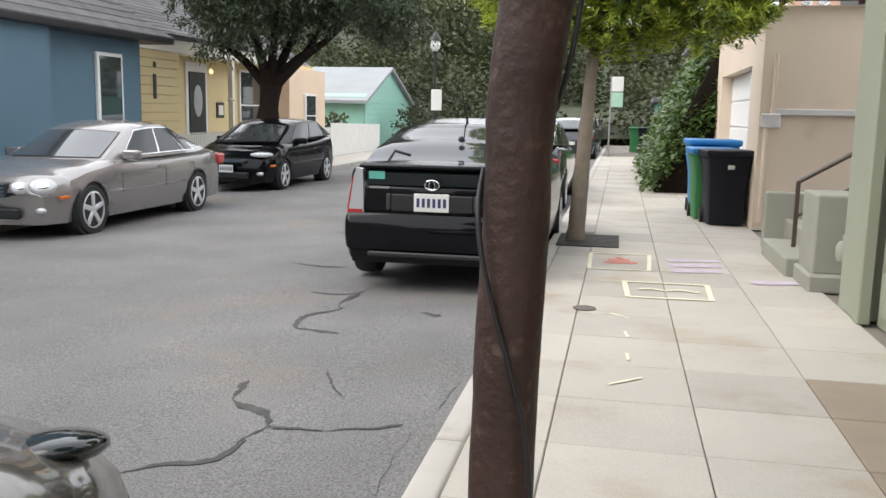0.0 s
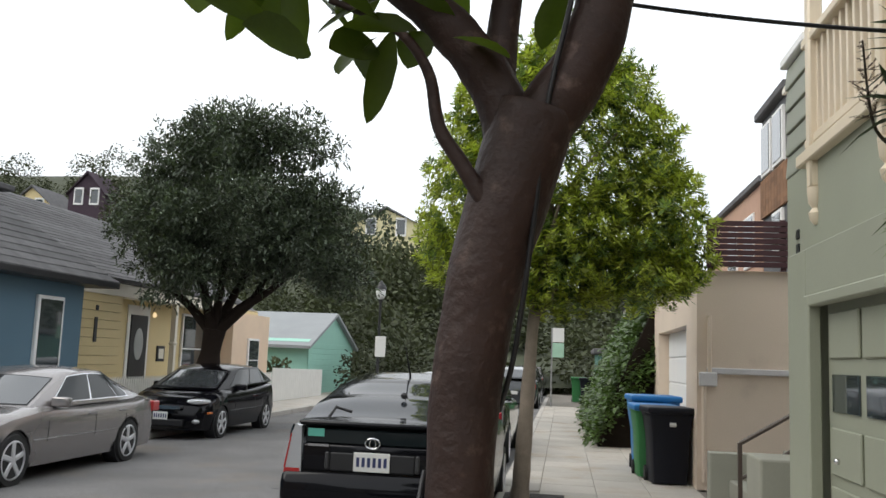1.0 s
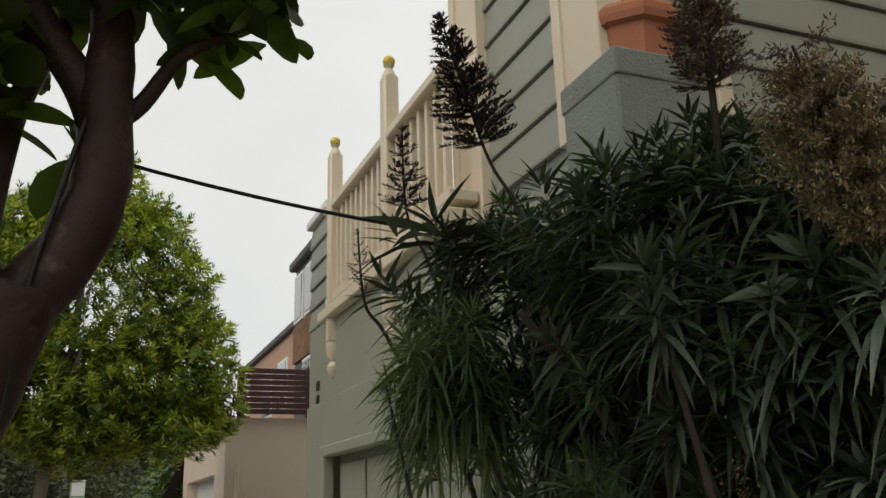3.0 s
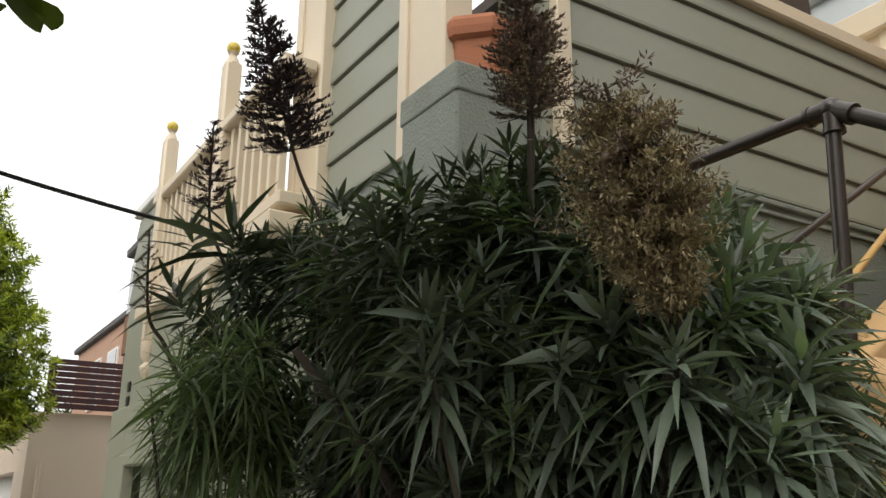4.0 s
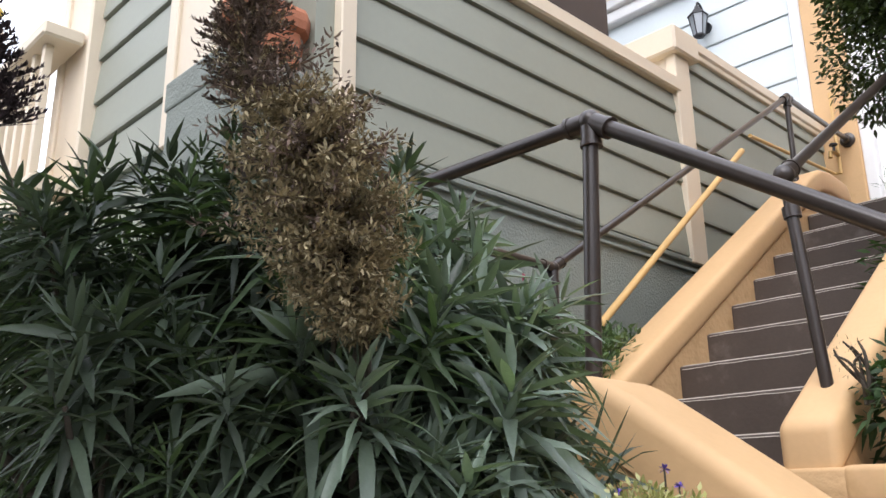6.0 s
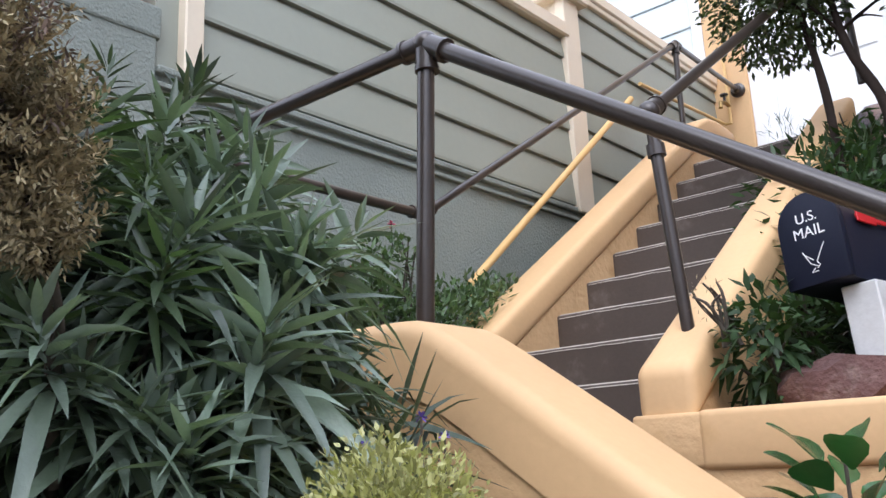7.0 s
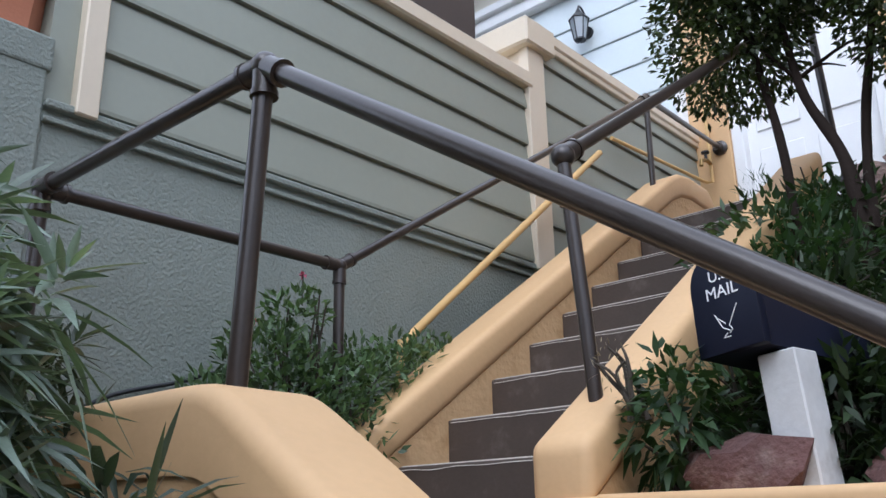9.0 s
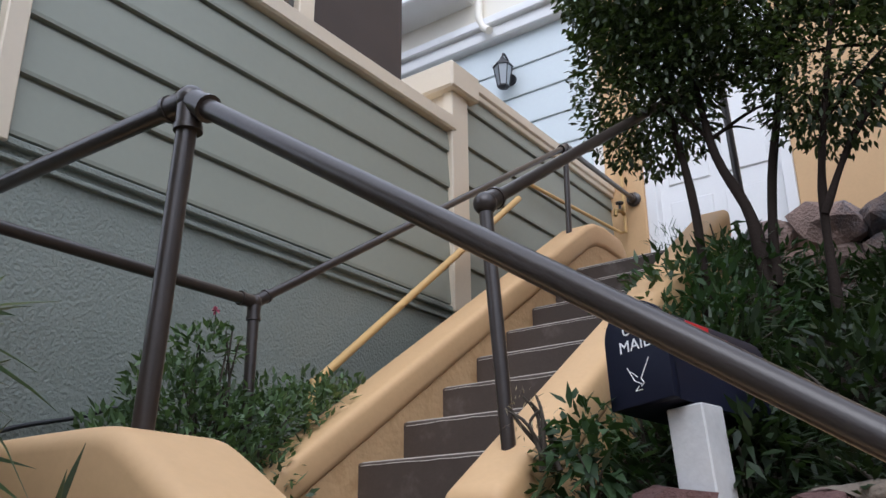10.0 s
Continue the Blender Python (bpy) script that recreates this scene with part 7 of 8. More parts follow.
part("porch_roof", one_box(-10.95, -10.02, 16.45, 25.9, 2.985, 3.09, 0.01), ROOF, YH)
part("porch_floor", one_box(-10.9, -10.1, 18.7, 25.8, -0.2, 0.3), SLAB, YH)
part("peach_wing", one_box(-10.9, -10.2, 25.9, 29.3, -0.2, 2.75), PEACH, YH, "peach painted wing")
bm = one_box(-10.25, -10.11, 21.55, 21.69, 0.3, 2.7, 0.01)
lathe(bm, [(0.09, 1.6), (0.12, 1.65), (0.05, 1.75), (0.06, 2.0)], (-10.18, 21.62, 0), 12)
part("porch_column", bm, CREAM_LIGHT, YH, "pale green turned porch column", smooth=40)
sash(YH, -10.9, 23.6, 25.3, 0.5, 2.55, WHITE)
part("wall_picture", one_box(-10.9, -10.86, 22.15, 22.6, 1.15, 1.58, 0.01), BLACK, YH, "small dark framed plaque")
part("wall_picture_card", one_box(-10.86, -10.85, 22.23, 22.52, 1.23, 1.5), CREAM_LIGHT, YH)
sash(YH, -10.2, 27.2, 28.2, 0.5, 1.95, WHITE)
dd = part("front_door", one_box(-10.9, -10.84, 20.55, 21.45, 0.3, 2.35, 0.01), BLACK, YH, "dark panelled front door with oval glass")
bm = bmesh.new()
ball(bm, (0, 0, 0), 1, 16)
bm.transform(Matrix.Translation((-10.84, 21.0, 1.6)) @ Matrix.Diagonal((0.02, 0.25, 0.42, 1)))
part("oval_glass", bm, mat("pale_lace_glass", (0.45, 0.47, 0.47), 0.3), dd, smooth=180)
part("door_frame", one_box(-10.91, -10.87, 20.4, 21.6, 0.3, 2.6, 0.01), WHITE, YH)
bm = bmesh.new()
lathe(bm, [(0.02, 0), (0.06, 0.04), (0.05, 0.1), (0.02, 0.14)], (-10.5, 21.1, 2.3), 12)
part("porch_lamp", bm, mat("warm_lamp", (1.0, 0.72, 0.4), 0.4, bump=0, glow=1.0), YH, "small lit porch lamp", smooth=60)
part("wall_plaque", one_box(-10.14, -10.11, 17.5, 17.62, 1.6, 2.15, 0.01), BLACK, YH, "dark narrow wall plaque")
part("wall_plaque", one_box(-10.14, -10.11, 17.52, 17.62, 2.3, 2.42, 0.01), BLACK, YH, "small dark diamond plaque")
MH = gable_house("mint_house", "mint green house with a grey gable roof", -10.0, -19, 33.6, 41, 2.0, 3.35, MINT, mat("pale_grey_shingle", (0.3, 0.315, 0.325), 0.9, var=0.12, scale=1.2, fine=12, bump=0.4), "x", 0.4)
for i in range(9):
    z = -0.1 + 0.23 * i
    part("siding_board", one_box(-10.03, -9.98, 33.6, 41, z, z + 0.215, 0.006), MINT, MH)
part("red_trim", one_box(-19, -10, 33.52, 33.62, 1.78, 1.86), RED, MH)
part("skylight", one_box(-13.4, -12.6, 34.6, 35.3, 2.55, 2.75), WHITE, MH, "pale roof skylight")

FENCE = thing("picket_fence", "white picket fence along the opposite pavement", "fence", (-9.45, 25, -0.12))
PK = mat("white_picket_paint", (0.75, 0.74, 0.70), 0.6, var=0.08, bump=0.1)
for i in range(110):
    y = 16.2 + i * 0.105
    bm = bmesh.new()
    prism(bm, [(y - 0.035, -0.12), (y + 0.035, -0.12), (y + 0.035, 0.78), (y, 0.86), (y - 0.035, 0.78)], "x", -9.47, -9.45)
    part("picket", bm, PK, FENCE)
for z in (0.1, 0.6):
    part("fence_rail", one_box(-9.5, -9.47, 16.1, 27.8, z, z + 0.08), PK, FENCE)
for i in range(26):
    y = 27.75 + i * 0.235
    part("fence_board", one_box(-9.47, -9.44, y, y + 0.228, -0.12, 1.0 - 0.004 * i, 0.006), PK, FENCE)

LAMP = thing("street_lamp", "black street lamp post with a glass globe", "street lamp", (-8.0, 33, -0.12))
LX, LY = -7.0, 33.0
bm = bmesh.new()
lathe(bm, [(0.16, -0.25), (0.16, 0.1), (0.1, 0.3), (0.065, 0.5), (0.05, 3.6), (0.08, 3.75), (0.11, 3.8)], (LX, LY, -0.05), 14)
part("pole", bm, BLACK, LAMP, smooth=40)
bm = bmesh.new()
lathe(bm, [(0.1, 3.8), (0.19, 3.95), (0.2, 4.1), (0.15, 4.25)], (LX, LY, -0.05), 16)
part("globe", bm, mat("frosted_globe", (0.7, 0.72, 0.7), 0.3, bump=0), LAMP, "pale glass globe", smooth=60)
bm = bmesh.new()
lathe(bm, [(0.23, 4.2), (0.2, 4.32), (0.1, 4.45), (0.03, 4.55)], (LX, LY, -0.05), 16)
part("cap", bm, BLACK, LAMP, smooth=60)
part("sign_panel", one_box(LX - 0.12, LX + 0.3, LY - 0.08, LY - 0.06, 1.5, 2.3, 0.01), PLATE, LAMP, "blank back of a white sign")
SG = thing("parking_sign", "white and green parking sign on a grey pole", "sign", (-0.15, 30.5, 0))
part("pole", one_tube([(-0.22, 30.5, 0), (-0.22, 30.5, 2.75)], 0.03, 8), mat("galvanised", (0.3, 0.3, 0.3), 0.5, metal=0.5), SG)
part("panel", one_box(-0.2, 0.2, 30.44, 30.46, 2.25, 2.75, 0.01), PLATE, SG)
part("panel", one_box(-0.2, 0.2, 30.44, 30.46, 1.72, 2.22, 0.01), mat("pale_green_sign", (0.35, 0.55, 0.42), 0.5), SG)

# ---- beige house, its stairs, bins and hedge ----
BEIGE = mat("beige_stucco", (0.72, 0.60, 0.48), 0.85, var=0.08, scale=0.9, fine=60, bump=0.35, stain=(0.62, 0.51, 0.41), stain_at=0.66)
BG = thing("beige_house", "beige stucco house with a white garage door", "house", (2.6, 13.5, 0))
part("side_wall", one_box(1.88, 6, 11.03, 11.25, 0, 2.78), BEIGE, BG)
part("front_pier", one_box(1.88, 2.15, 11.25, 12.0, 0, 2.78), BEIGE, BG)
part("front_pier", one_box(1.88, 2.15, 15.6, 16.5, 0, 2.78), BEIGE, BG)
part("lintel", one_box(1.884, 2.15, 12.0, 15.6, 2.12, 2.78), BEIGE, BG)
part("roof_deck", one_box(1.9, 6, 11.1, 16.5, 2.7, 2.80), BEIGE, BG)
gd = part("garage_door", one_box(2.08, 2.12, 12.0, 15.6, 0, 2.12), WHITE, BG, "closed white sectional garage door")
for i in range(5):
    part("door_section", one_box(2.06, 2.08, 12.02, 15.58, 0.02 + 0.42 * i, 0.42 * (i + 1) - 0.01, 0.006), WHITE, gd)
part("wall_ledge", one_box(2.0, 5, 10.97, 11.04, 1.46, 1.54, 0.01), mat("pale_grey_ledge", (0.62, 0.6, 0.6), 0.7), BG)
part("downpipe", one_tube([(2.03, 10.98, 2.2), (2.03, 10.98, 1.45), (1.96, 10.98, 1.38), (1.96, 10.98, 0.1)], 0.028, 10), BEIGE, BG, smooth=60)
part("meter_box", one_box(1.9, 2.12, 10.93, 11.03, 1.30, 1.48, 0.015), mat("pale_grey_ledge", (0.55, 0.55, 0.58), 0.7), BG)
SF = thing("slat_fence", "dark maroon slatted wooden fence on the roof deck", "fence", (3.5, 11.05, 2.8))
MAROON = mat("maroon_wood", (0.06, 0.022, 0.025), 0.6, var=0.2, scale=8)
for i in range(8):
    part("slat", one_box(1.98, 5.0, 10.9, 10.925, 2.83 + i * 0.076, 2.83 + i * 0.076 + 0.066, 0.003), MAROON, SF)
for x in (2.0, 2.9, 3.8, 4.7):
    part("post", one_box(x, x + 0.07, 10.925, 10.99, 2.79, 3.45), MAROON, SF)
CONC = mat("grey_green_concrete", (0.30, 0.30, 0.25), 0.8, var=0.12, scale=2, bump=0.3)
ES = thing("entry_steps", "grey-green concrete entry steps between the houses", "steps", (2.4, 8.8, 0))
for i in range(7):
    part("step", one_box(1.70 + 0.28 * i, 1.70 + 0.28 * (i + 1) + 0.02, 7.65, 9.4 if i else 9.0, -0.01, 0.17 * (i + 1), 0.012), CONC, ES)
part("side_wall", one_box(1.78, 4.2, 9.4, 9.6, -0.01, 0.62, 0.01), CONC, ES)
bm = one_box(1.76, 2.6, 6.95, 7.6, -0.01, 0.14, 0.015)
part("pedestal_base", bm, CONC, ES)
part("pedestal", one_box(1.80, 2.6, 7.05, 7.6, 0.13, 0.80, 0.02, 2), CONC, ES)
ER = thing("entry_railing", "brown metal railing of the entry steps", "railing", (1.9, 8.5, 0.17))
BRN = mat("brown_rail_paint", (0.075, 0.055, 0.045), 0.45, var=0.15)
part("post", one_box(1.88, 1.92, 8.38, 8.42, 0.16, 0.82, 0.003), BRN, ER)
part("post", one_box(2.32, 2.36, 8.0, 8.04, 0.5, 1.0, 0.003), BRN, ER)
part("handrail", one_tube([(1.9, 8.4, 0.81), (3.3, 8.4, 1.66)], 0.022, 8), BRN, ER)
part("lower_rail", one_tube([(1.9, 8.4, 0.47), (3.3, 8.4, 1.32)], 0.018, 8), BRN, ER)
part("handrail", one_tube([(2.34, 8.02, 1.0), (3.3, 8.02, 1.58)], 0.022, 8), BRN, ER)
GM = thing("gas_meter", "grey-green gas meter and pipes on the garage corner", "gas meter", (1.95, 6.7, 0.2))
part("meter_pipe", one_tube([(2.0, 6.75, 0.15), (1.98, 6.75, 0.5), (2.1, 6.75, 0.58)], 0.03, 10), CONC, GM, smooth=60)
bm = bmesh.new()
lathe(bm, [(0.06, 0.3), (0.075, 0.34), (0.075, 0.42), (0.05, 0.46)], (1.98, 6.75, 0), 14)
part("meter_body", bm, CONC, GM, smooth=40)


def bin_(x, y, col, lid_col, label, w=0.56, h=0.98, turn=0):
    b = thing("wheelie_bin", label, "bin", (x, y, 0), "bins by the garage")
    m = Matrix.Translation((x, y, 0)) @ Matrix.Rotation(radians(turn), 4, "Z")
    bm = bmesh.new()
    prof = [(0.40, 0.02), (0.42, 0.25), (0.44, 0.6), (0.5, 0.86), (0.52, h - 0.06)]
    rings = []
    for k, z in prof:
        r = []
        for sx, sy in ((-1, -1), (1, -1), (1, 1), (-1, 1)):
            r.append(bm.verts.new(m @ Vector((sx * k * w, sy * k * w * 1.05, z))))
        rings.append(r)
    for r, s in zip(rings, rings[1:]):
        for k in range(4):
            bm.faces.new((r[k], r[(k + 1) % 4], s[(k + 1) % 4], s[k]))
    bm.faces.new(rings[0][::-1])
    bm.faces.new(rings[-1])
    bmesh.ops.recalc_face_normals(bm, faces=bm.faces)
    bmesh.ops.bevel(bm, geom=[e for e in bm.edges if abs(e.verts[0].co.z - e.verts[1].co.z) > 0.1], offset=0.05, segments=2, profile=0.5, affect="EDGES", clamp_overlap=True)
    part("bin_body", bm, col, b, smooth=40)
    part("lid", one_box(-w * 0.56, w * 0.56, -w * 0.6, w * 0.6, h - 0.07, h + 0.02, 0.03, 3, m=m), lid_col, b, smooth=50)
    for s in (-1, 1):
        bm = bmesh.new()
        lathe(bm, [(0.1, -0.03), (0.1, 0.03)], m @ Vector((s * w * 0.40, w * 0.42, 0.1)), 16, Matrix.Rotation(radians(90), 4, "Y"))
        part("bin_wheel", bm, RUBBER, b)
    part("handle", one_tube([m @ Vector((-w * 0.4, w * 0.66, h - 0.06)), m @ Vector((w * 0.4, w * 0.66, h - 0.06))], 0.015, 8), col, b)
    return b, m


BINB = mat("black_bin", (0.008, 0.009, 0.015), 0.5, var=0.1, spec=0.25)
BING = mat("green_bin", (0.03, 0.17, 0.05), 0.5, var=0.1)
BINU = mat("blue_bin", (0.015, 0.16, 0.42), 0.45, var=0.1)
b, m = bin_(1.57, 11.55, BINB, BINB, "black wheelie bin in front of the garage", turn=6)
bm = bmesh.new()
tube(bm, [m @ Vector((-0.03, -0.30, 0.78)), m @ Vector((0.05, -0.30, 0.78))], 0.03, 8)
part("bin_emblem", bm, PLATE, b, "small pale emblem")
bin_(1.45, 12.2, BING, BINU, "green wheelie bin behind the black one", turn=4)
bin_(1.52, 12.95, BINU, BINU, "blue recycling bin with a blue lid", w=0.66, h=1.08, turn=4)
bin_(1.12, 34, BINB, BINB, "dark wheelie bin far along the pavement")
bin_(0.8, 35, BING, BING, "green wheelie bin far along the pavement")

HEDGE = thing("ivy_hedge", "sloping ivy covered bank beside the pavement", "hedge", (1.6, 18.5, 0))
hr = np.random.default_rng(9)
n = 16000
yy = hr.uniform(16.0, 24, n)
tt = hr.uniform(0, 1, n) ** 0.8
P = np.stack([0.75 + 1.35 * tt + hr.normal(0, 0.10, n), yy, 0.02 + 3.0 * tt ** 0.8 * np.clip((yy - 15.2) / 1.6, 0.3, 1) + hr.normal(0, 0.10, n)], 1)
P[:, 2] = np.maximum(P[:, 2], 0.03)
leaf_part("foliage", leaf_mesh("ivy_leaves", P, np.stack([-np.ones(n), -0.8 * np.ones(n), 0.3 * np.ones(n)], 1) + hr.normal(0, 0.7, (n, 3)), hr.uniform(0.07, 0.13, n), hr.uniform(0.05, 0.09, n), 0.3, LEAF_IVY, (0, 0.4, 1), (0.6, 1, 0.1), rng=hr), HEDGE)
bm = bmesh.new()
prism(bm, [(0.85, 0), (2.0, 0), (2.3, 2.9), (1.9, 2.7), (1.2, 1.1)], "y", 16.3, 24)
part("bank", bm, SOIL, HEDGE)

# further houses up the street
def plain_block(name, label, x0, x1, y0, y1, z1, m, windows, roof_m=None):
    h = thing(name, label, "house", ((x0 + x1) / 2, (y0 + y1) / 2, 0))
    part("wall", one_box(x0, x1, y0, y1, -0.1, z1, 0.02), m, h)
    part("roof", one_box(x0 - 0.15, x1 + 0.15, y0 - 0.15, y1 + 0.15, z1, z1 + 0.2, 0.03), roof_m or ROOF, h)
    for ax, a, c0, c1, z0, zt in windows:
        if ax == "y":
            w = part("window", one_box(c0, c1, a - 0.06, a + 0.02, z0, zt, 0.01), WHITE, h)
            part("pane", one_box(c0 + 0.07, c1 - 0.07, a - 0.075, a - 0.06, z0 + 0.08, zt - 0.08), WINDOW, w)
        else:
            w = part("window", one_box(a - 0.06, a + 0.02, c0, c1, z0, zt, 0.01), WHITE, h)
            part("pane", one_box(a - 0.075, a - 0.06, c0 + 0.08, c1 - 0.08, z0 + 0.08, zt - 0.08), WINDOW, w)
    return h


SHING = mat("brown_wood_shingle", (0.22, 0.115, 0.06), 0.85, var=0.3, scale=3, fine=20, bump=0.5, rand=0.2)
DGREY = mat("dark_grey_trim", (0.10, 0.10, 0.105), 0.6)
SH = plain_block("shingle_house", "grey and brown shingled house with a tall bay window", 4.52, 10, 17, 19.3, 7.1, DGREY, [("y", 16.98, 4.6, 4.9, 5.75, 6.9), ("y", 16.98, 5.05, 5.6, 5.75, 6.9), ("x", 4.51, 17.25, 18.1, 5.75, 6.9), ("x", 4.51, 18.3, 19.15, 5.75, 6.9), ("y", 16.98, 4.82, 5.2, 3.95, 4.8), ("y", 16.98, 5.3, 5.7, 3.95, 4.8), ("x", 4.51, 17.4, 18.2, 3.95, 4.8)])
for i in range(7):
    for k in range(8):
        part("shingle", one_box(4.5 + k * 0.2 + (0.1 if i % 2 else 0), 4.69 + k * 0.2 + (0.1 if i % 2 else 0), 16.93, 16.98, 4.85 + i * 0.12, 4.98 + i * 0.12, 0.004), SHING, SH)
    for k in range(9):
        part("shingle", one_box(4.46, 4.51, 16.98 + k * 0.256, 17.22 + k * 0.256, 4.85 + i * 0.12, 4.98 + i * 0.12, 0.004), SHING, SH)
part("eave_trim", one_box(4.4, 6.5, 16.8, 17.0, 7.0, 7.12), CREAM_LIGHT, SH)
plain_block("pink_house", "salmon stucco house further up the street", 5.75, 11, 25, 33, 6.9, mat("salmon_stucco", (0.5, 0.31, 0.22), 0.8, var=0.1), [("x", 5.75, 26, 27.4, 4.6, 6.2), ("x", 5.75, 28.5, 30, 4.6, 6.2)])
plain_block("pale_house", "pale house far up the street", 2.2, 8, 24.5, 30, 3.4, mat("pale_wall", (0.55, 0.53, 0.47), 0.8, var=0.1), [("x", 2.2, 25.5, 26.8, 1.4, 2.6)])
plain_block("green_shed", "green painted shed beyond the hedge", 1.4, 2.2, 31, 34, 1.9, mat("teal_boards", (0.08, 0.2, 0.16), 0.7, var=0.2), [])

# unseen houses behind the walk, added to close the street and darken reflections
for i, (y0, y1, z1, col) in enumerate([(-12, -3.8, 6.5, (0.45, 0.42, 0.36)), (-21, -12.4, 7.5, (0.30, 0.34, 0.36)), (-31, -21.4, 6.0, (0.5, 0.45, 0.38))]):
    plain_block("unseen_row_house", "unseen painted row house added further down the street", 2.6 if i else 4.2, 10, y0, y1, z1, mat("row_paint_%d" % i, col, 0.8, var=0.1), [("x", 2.6 if i else 4.2, y0 + 1, y0 + 2.6, 3.4, 5.0), ("x", 2.6 if i else 4.2, y1 - 2.6, y1 - 1, 3.4, 5.0), ("x", 2.6 if i else 4.2, y1 - 2.8, y1 - 0.8, 0.2, 2.1)])
for i, (y0, y1, z1, col) in enumerate([(-9, 0.6, 5.0, (0.4, 0.33, 0.25)), (-20, -9.4, 6.5, (0.36, 0.38, 0.35)), (-31, -20.4, 5.5, (0.45, 0.4, 0.34))]):
    plain_block("unseen_row_house", "unseen painted row house added across the street", -19, -10.2, y0, y1, z1, mat("row_paint_l%d" % i, col, 0.8, var=0.1), [])
plain_block("unseen_end_house", "unseen tall plain house added to close the end of the street", -14, 9, -44, -34, 9.0, mat("end_paint", (0.32, 0.3, 0.27), 0.8, var=0.1), [])
# unseen tree, added with them to hold back the open sky
ET = thing("street_tree", "unseen dark street tree added further down the pavement", "tree", (-0.2, -7.5, 0))
bm = bmesh.new()
limb(bm, [(-0.2, -7.5, -0.02), (-0.2, -7.5, 1.2), (-0.15, -7.4, 2.6), (-0.1, -7.4, 4.2)], 0.14, 0.05, 12)
part("trunk", bm, BARK_GREY, ET, smooth=60)
tree_crown("dark_leaves", ET, [((-0.2, -7.5, 4.2), (1.9, 1.9, 1.7)), ((0.6, -6.9, 3.4), (1.1, 1.1, 0.9)), ((-1.1, -7.8, 3.5), (1.1, 1.1, 0.9))], 9000, 0.17, 0.07, LEAF_GREY, 133)

# ---- hills, far trees and far houses ----
def hill_z(x, y):
    r = max(0.0, (y - 44) / 60)
    k = 1.0 / (1 + math.exp((x + 8) / 14))
    return -0.6 + 18.5 * min(r, 1.3) ** 1.1 * (0.40 + 0.75 / (1 + math.exp((x + 22) / 9))) + 2.0 * noise.noise(Vector((x * 0.03, y * 0.03, 0)))


bm = bmesh.new()
gx = [-150 + 6 * i for i in range(46)]
gy = [43 + 4 * i for i in range(26)]
grid = [[bm.verts.new((x, y, hill_z(x, y))) for x in gx] for y in gy]
for r, s in zip(grid, grid[1:]):
    for k in range(len(gx) - 1):
        bm.faces.new((r[k], r[k + 1], s[k + 1], s[k]))
solo("hillside", bm, LEAF_HILL, "wooded hillside behind the houses", "hill", smooth=180, kind="structure")
hr = np.random.default_rng(31)
clumps = []
for i in range(260):
    y = 44 + 70 * hr.random() ** 1.3
    x = hr.uniform(-1.05, 0.28) * y
    if -9.5 < x < 1.0 and y < 60:
        continue
    if any(abs(x / y - q) < w and y < 87 for q, w in ((-0.598, 0.035), (-0.67, 0.03))):
        continue
    clumps.append((x, y, hill_z(x, y) - 0.4, hr.uniform(0.9, 2.5) * (0.6 + y / 110)))
for x, y, r in [(-7.5, 40, 1.6), (-9.0, 44, 2.2), (-5.5, 47, 2.4), (-12, 30.5, 0.9), (-10.5, 31.5, 0.7), (-8.5, 36, 0.9), (-6.8, 38, 1.3), (0.5, 46, 2.2), (2.6, 42, 2.0), (-1.0, 60, 3.5), (3, 60, 4.0), (-4, 62, 3.4)]:
    clumps.append((x, y, -0.2, r))
for x, y, z, r in [(-17.5, 72, 3.4, 4.0), (-15.5, 70, 2.8, 4.2), (-13.2, 70, 2.6, 4.2), (-11, 68, 2.2, 4.0), (-8.5, 66, 1.6, 3.8), (-16.5, 66, 1.5, 3.8), (-13, 64, 1.0, 3.8), (-10, 62, 0.5, 3.6)]:
    clumps += [(x, y, z, r), (x + 0.7, y + 1.5, z, r * 0.95)]
P, D_, L_, W_ = [], [], [], []
for x, y, z, r in clumps:
    n = int(420 + 170 * r)
    d = sphere_dirs(hr, n, 0.2)
    k = hr.uniform(0.5, 1.05, (n, 1)) * (1 + 0.3 * np.array([noise.noise(Vector(v) * 2 + Vector((x, y, 0))) for v in d])[:, None])
    P.append(np.array([x, y, z + r * 0.95]) + d * k * np.array([r, r, r * 1.15]))
    D_.append(d + hr.normal(0, 0.5, (n, 3)))
    L_.append(hr.uniform(0.14, 0.3, n) * (0.5 + r * 0.3))
    W_.append(hr.uniform(0.11, 0.22, n) * (0.5 + r * 0.3))
me = leaf_mesh("far_tree_leaves", np.concatenate(P), np.concatenate(D_), np.concatenate(L_), np.concatenate(W_), 0.1, LEAF_HILL, (0, 0.5, 1), (0.5, 1, 0.3), rng=hr)
tagged(new("far_trees", me), "dark trees and bushes on the far hillside", "trees", kind="stuff")
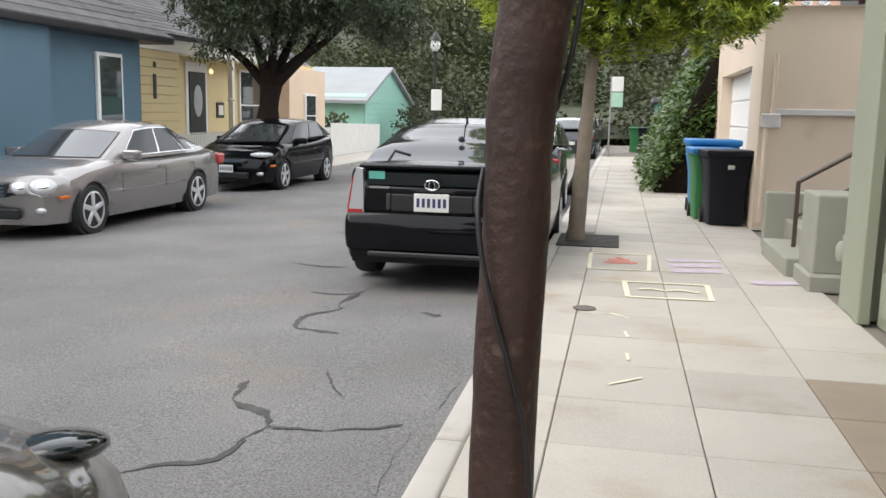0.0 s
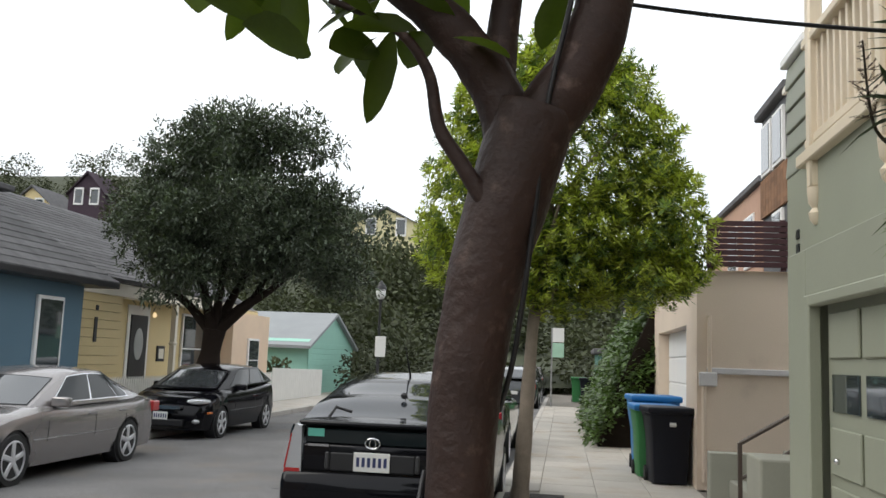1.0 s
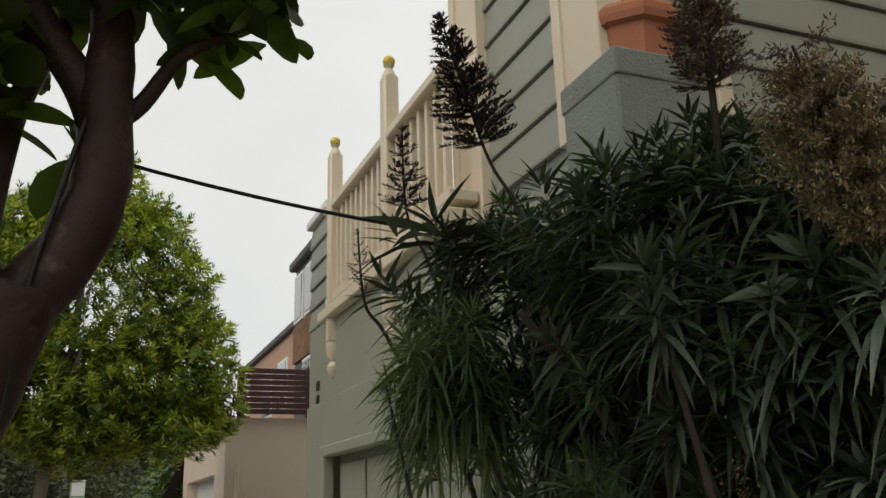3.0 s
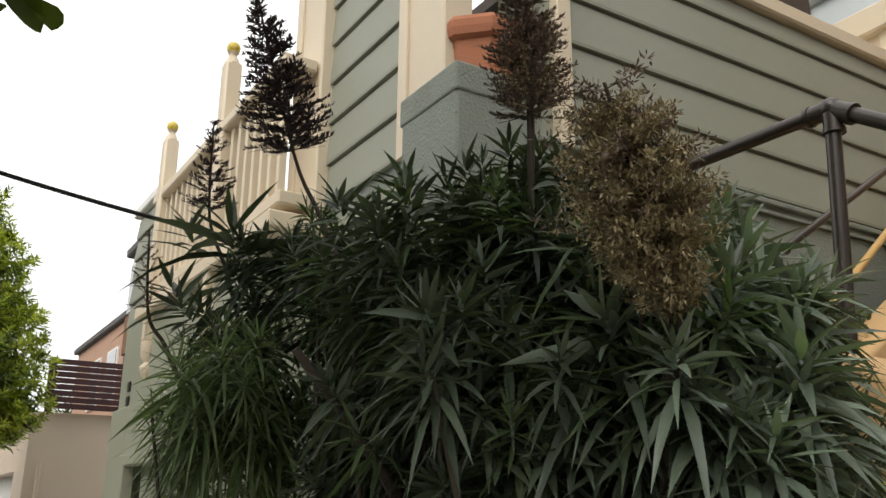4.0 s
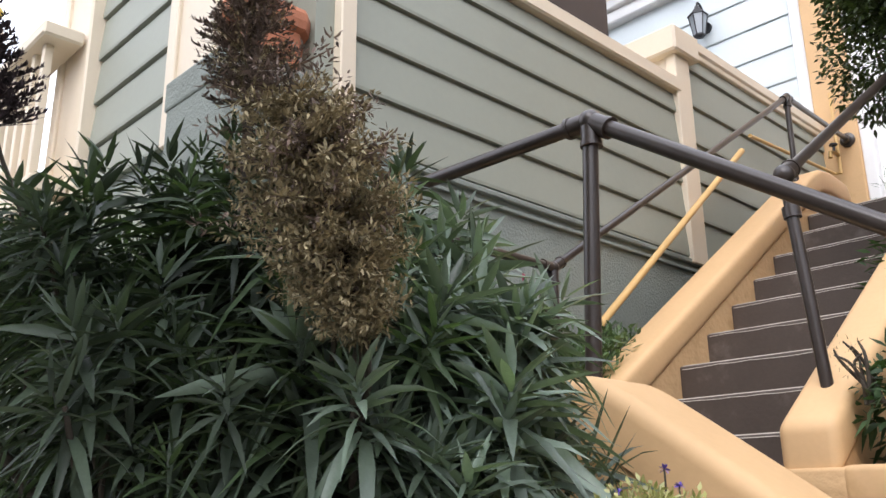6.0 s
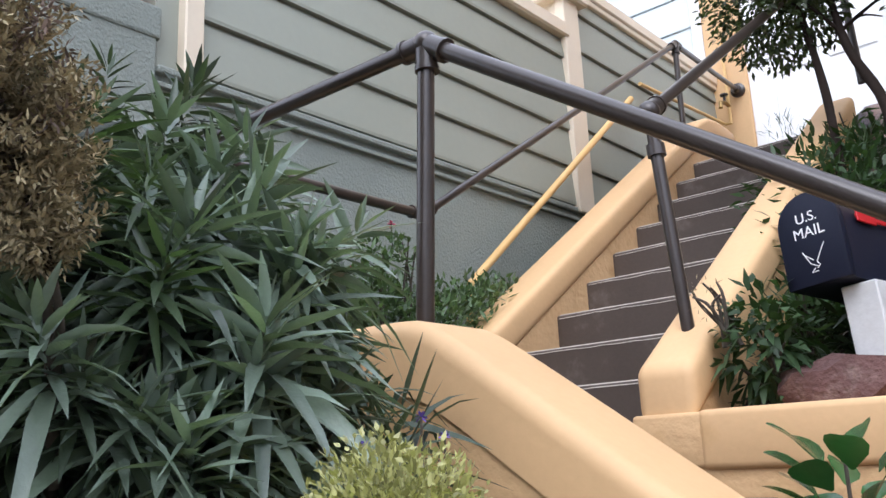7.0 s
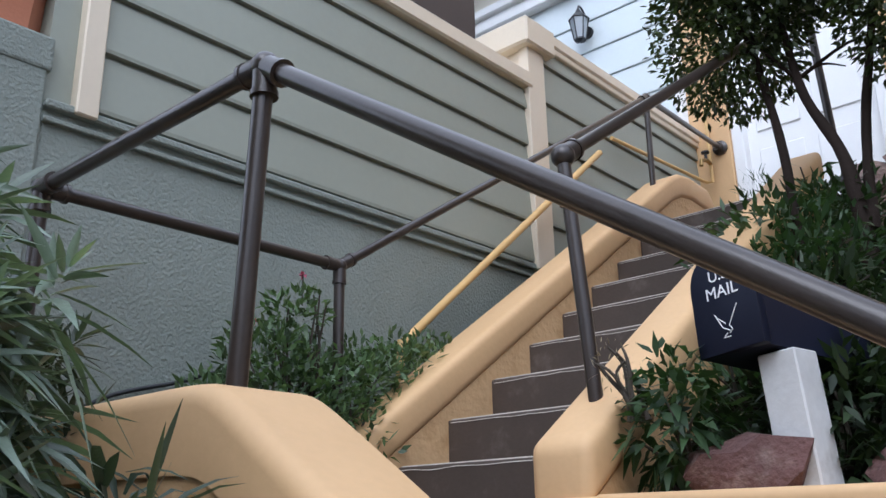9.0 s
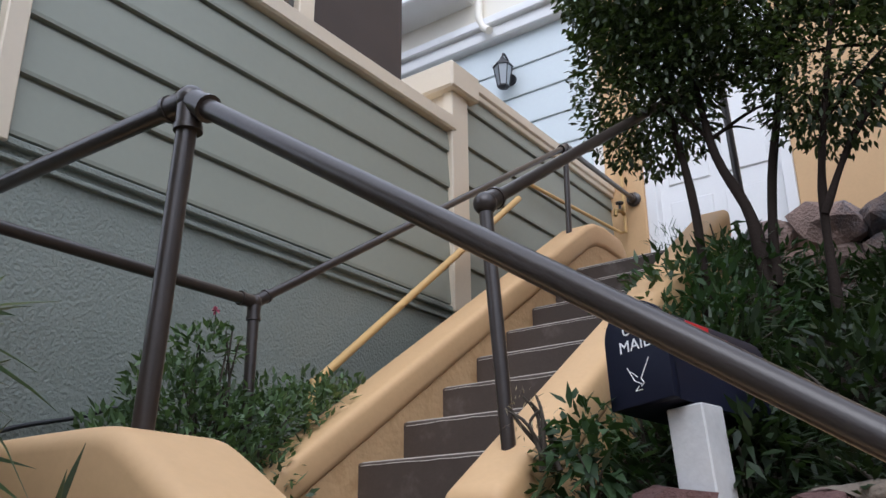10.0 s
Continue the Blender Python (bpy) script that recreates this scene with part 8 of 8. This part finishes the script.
def far_house(name, label, x, y, z, w, d, h, ridge, m, roof_m):
    hh = thing(name, label, "house", (x, y, z))
    part("wall", one_box(x - w / 2, x + w / 2, y, y + d, z - 9, z + h), m, hh)
    bm = bmesh.new()
    prism(bm, [(x - w / 2, z + h), (x, z + ridge), (x + w / 2, z + h)], "y", y, y + d)
    part("gable", bm, m, hh)
    bm = bmesh.new()
    prism(bm, [(x - w / 2 - 0.3, z + h - 0.15), (x, z + ridge + 0.1), (x + w / 2 + 0.3, z + h - 0.15), (x, z + ridge + 0.35)], "y", y - 0.3, y + d)
    part("roof", bm, roof_m, hh)
    for k in (-0.22, 0.22):
        w_ = part("window", one_box(x + k * w - 0.55, x + k * w + 0.55, y - 0.08, y, z + h - 1.2, z + h + 0.7), WHITE, hh)
        part("pane", one_box(x + k * w - 0.4, x + k * w + 0.4, y - 0.1, y - 0.08, z + h - 1.0, z + h + 0.5), WINDOW, w_)
PLUM = mat("plum_shingle", (0.05, 0.03, 0.045), 0.8)
far_house("plum_house", "dark plum gabled house on the hill", -51.4, 86, 14.6, 4.2, 6, 3.2, 5.4, PLUM, PLUM)
far_house("tan_house", "tan gabled house on the hill", -58.5, 87, 14.6, 4.5, 6, 2.2, 4.0, YPAINT, ROOF)
far_house("pale_hill_house", "pale yellow house on the hill", -17.7, 84, 8.2, 7, 6, 6.5, 8.0, mat("pale_cream_wall", (0.66, 0.60, 0.36), 0.7), ROOF)

# ---- pavement slabs and kerb stones ----
cols = [(-0.413, -0.073), (-0.067, 0.597), (0.603, 1.237), (1.243, 1.885)]
meshes = {}
for j in range(52):
    y0 = 3.06 + 0.645 * (j - 9)
    for i, (x0, x1) in enumerate(cols):
        if i == 0 and 8.7 < y0 + 0.3 < 9.9:
            continue
        dark = i == 3 and 1.8 < y0 < 4.0
        key = (i, dark)
        if key not in meshes:
            bm = one_box(x0, x1, 0, 0.640, -0.06, 0.0, 0.005)
            meshes[key] = finish(bm, "slab", SLAB_DARK if dark else SLAB)
        s = new("slab", meshes[key])
        s.parent = PAVEMENT
        s.location = (0, y0, 0.003 * noise.noise(Vector((i * 3.3, j * 1.7, 0))))
KB = thing("kerb", "concrete kerb with a rounded edge", "kerb", (-0.5, 0, 0), kind="structure")
bm = one_box(-0.56, -0.42, 0, 1.49, -0.35, 0.0, 0.025, 3)
kme = finish(bm, "kerb_stone", KERB, 50)
for j in range(32):
    s = new("kerb_stone", kme)
    s.parent = KB
    s.location = (0.5, -9 + 1.5 * j, 0.002 * noise.noise(Vector((j * 1.7, 0, 0))))
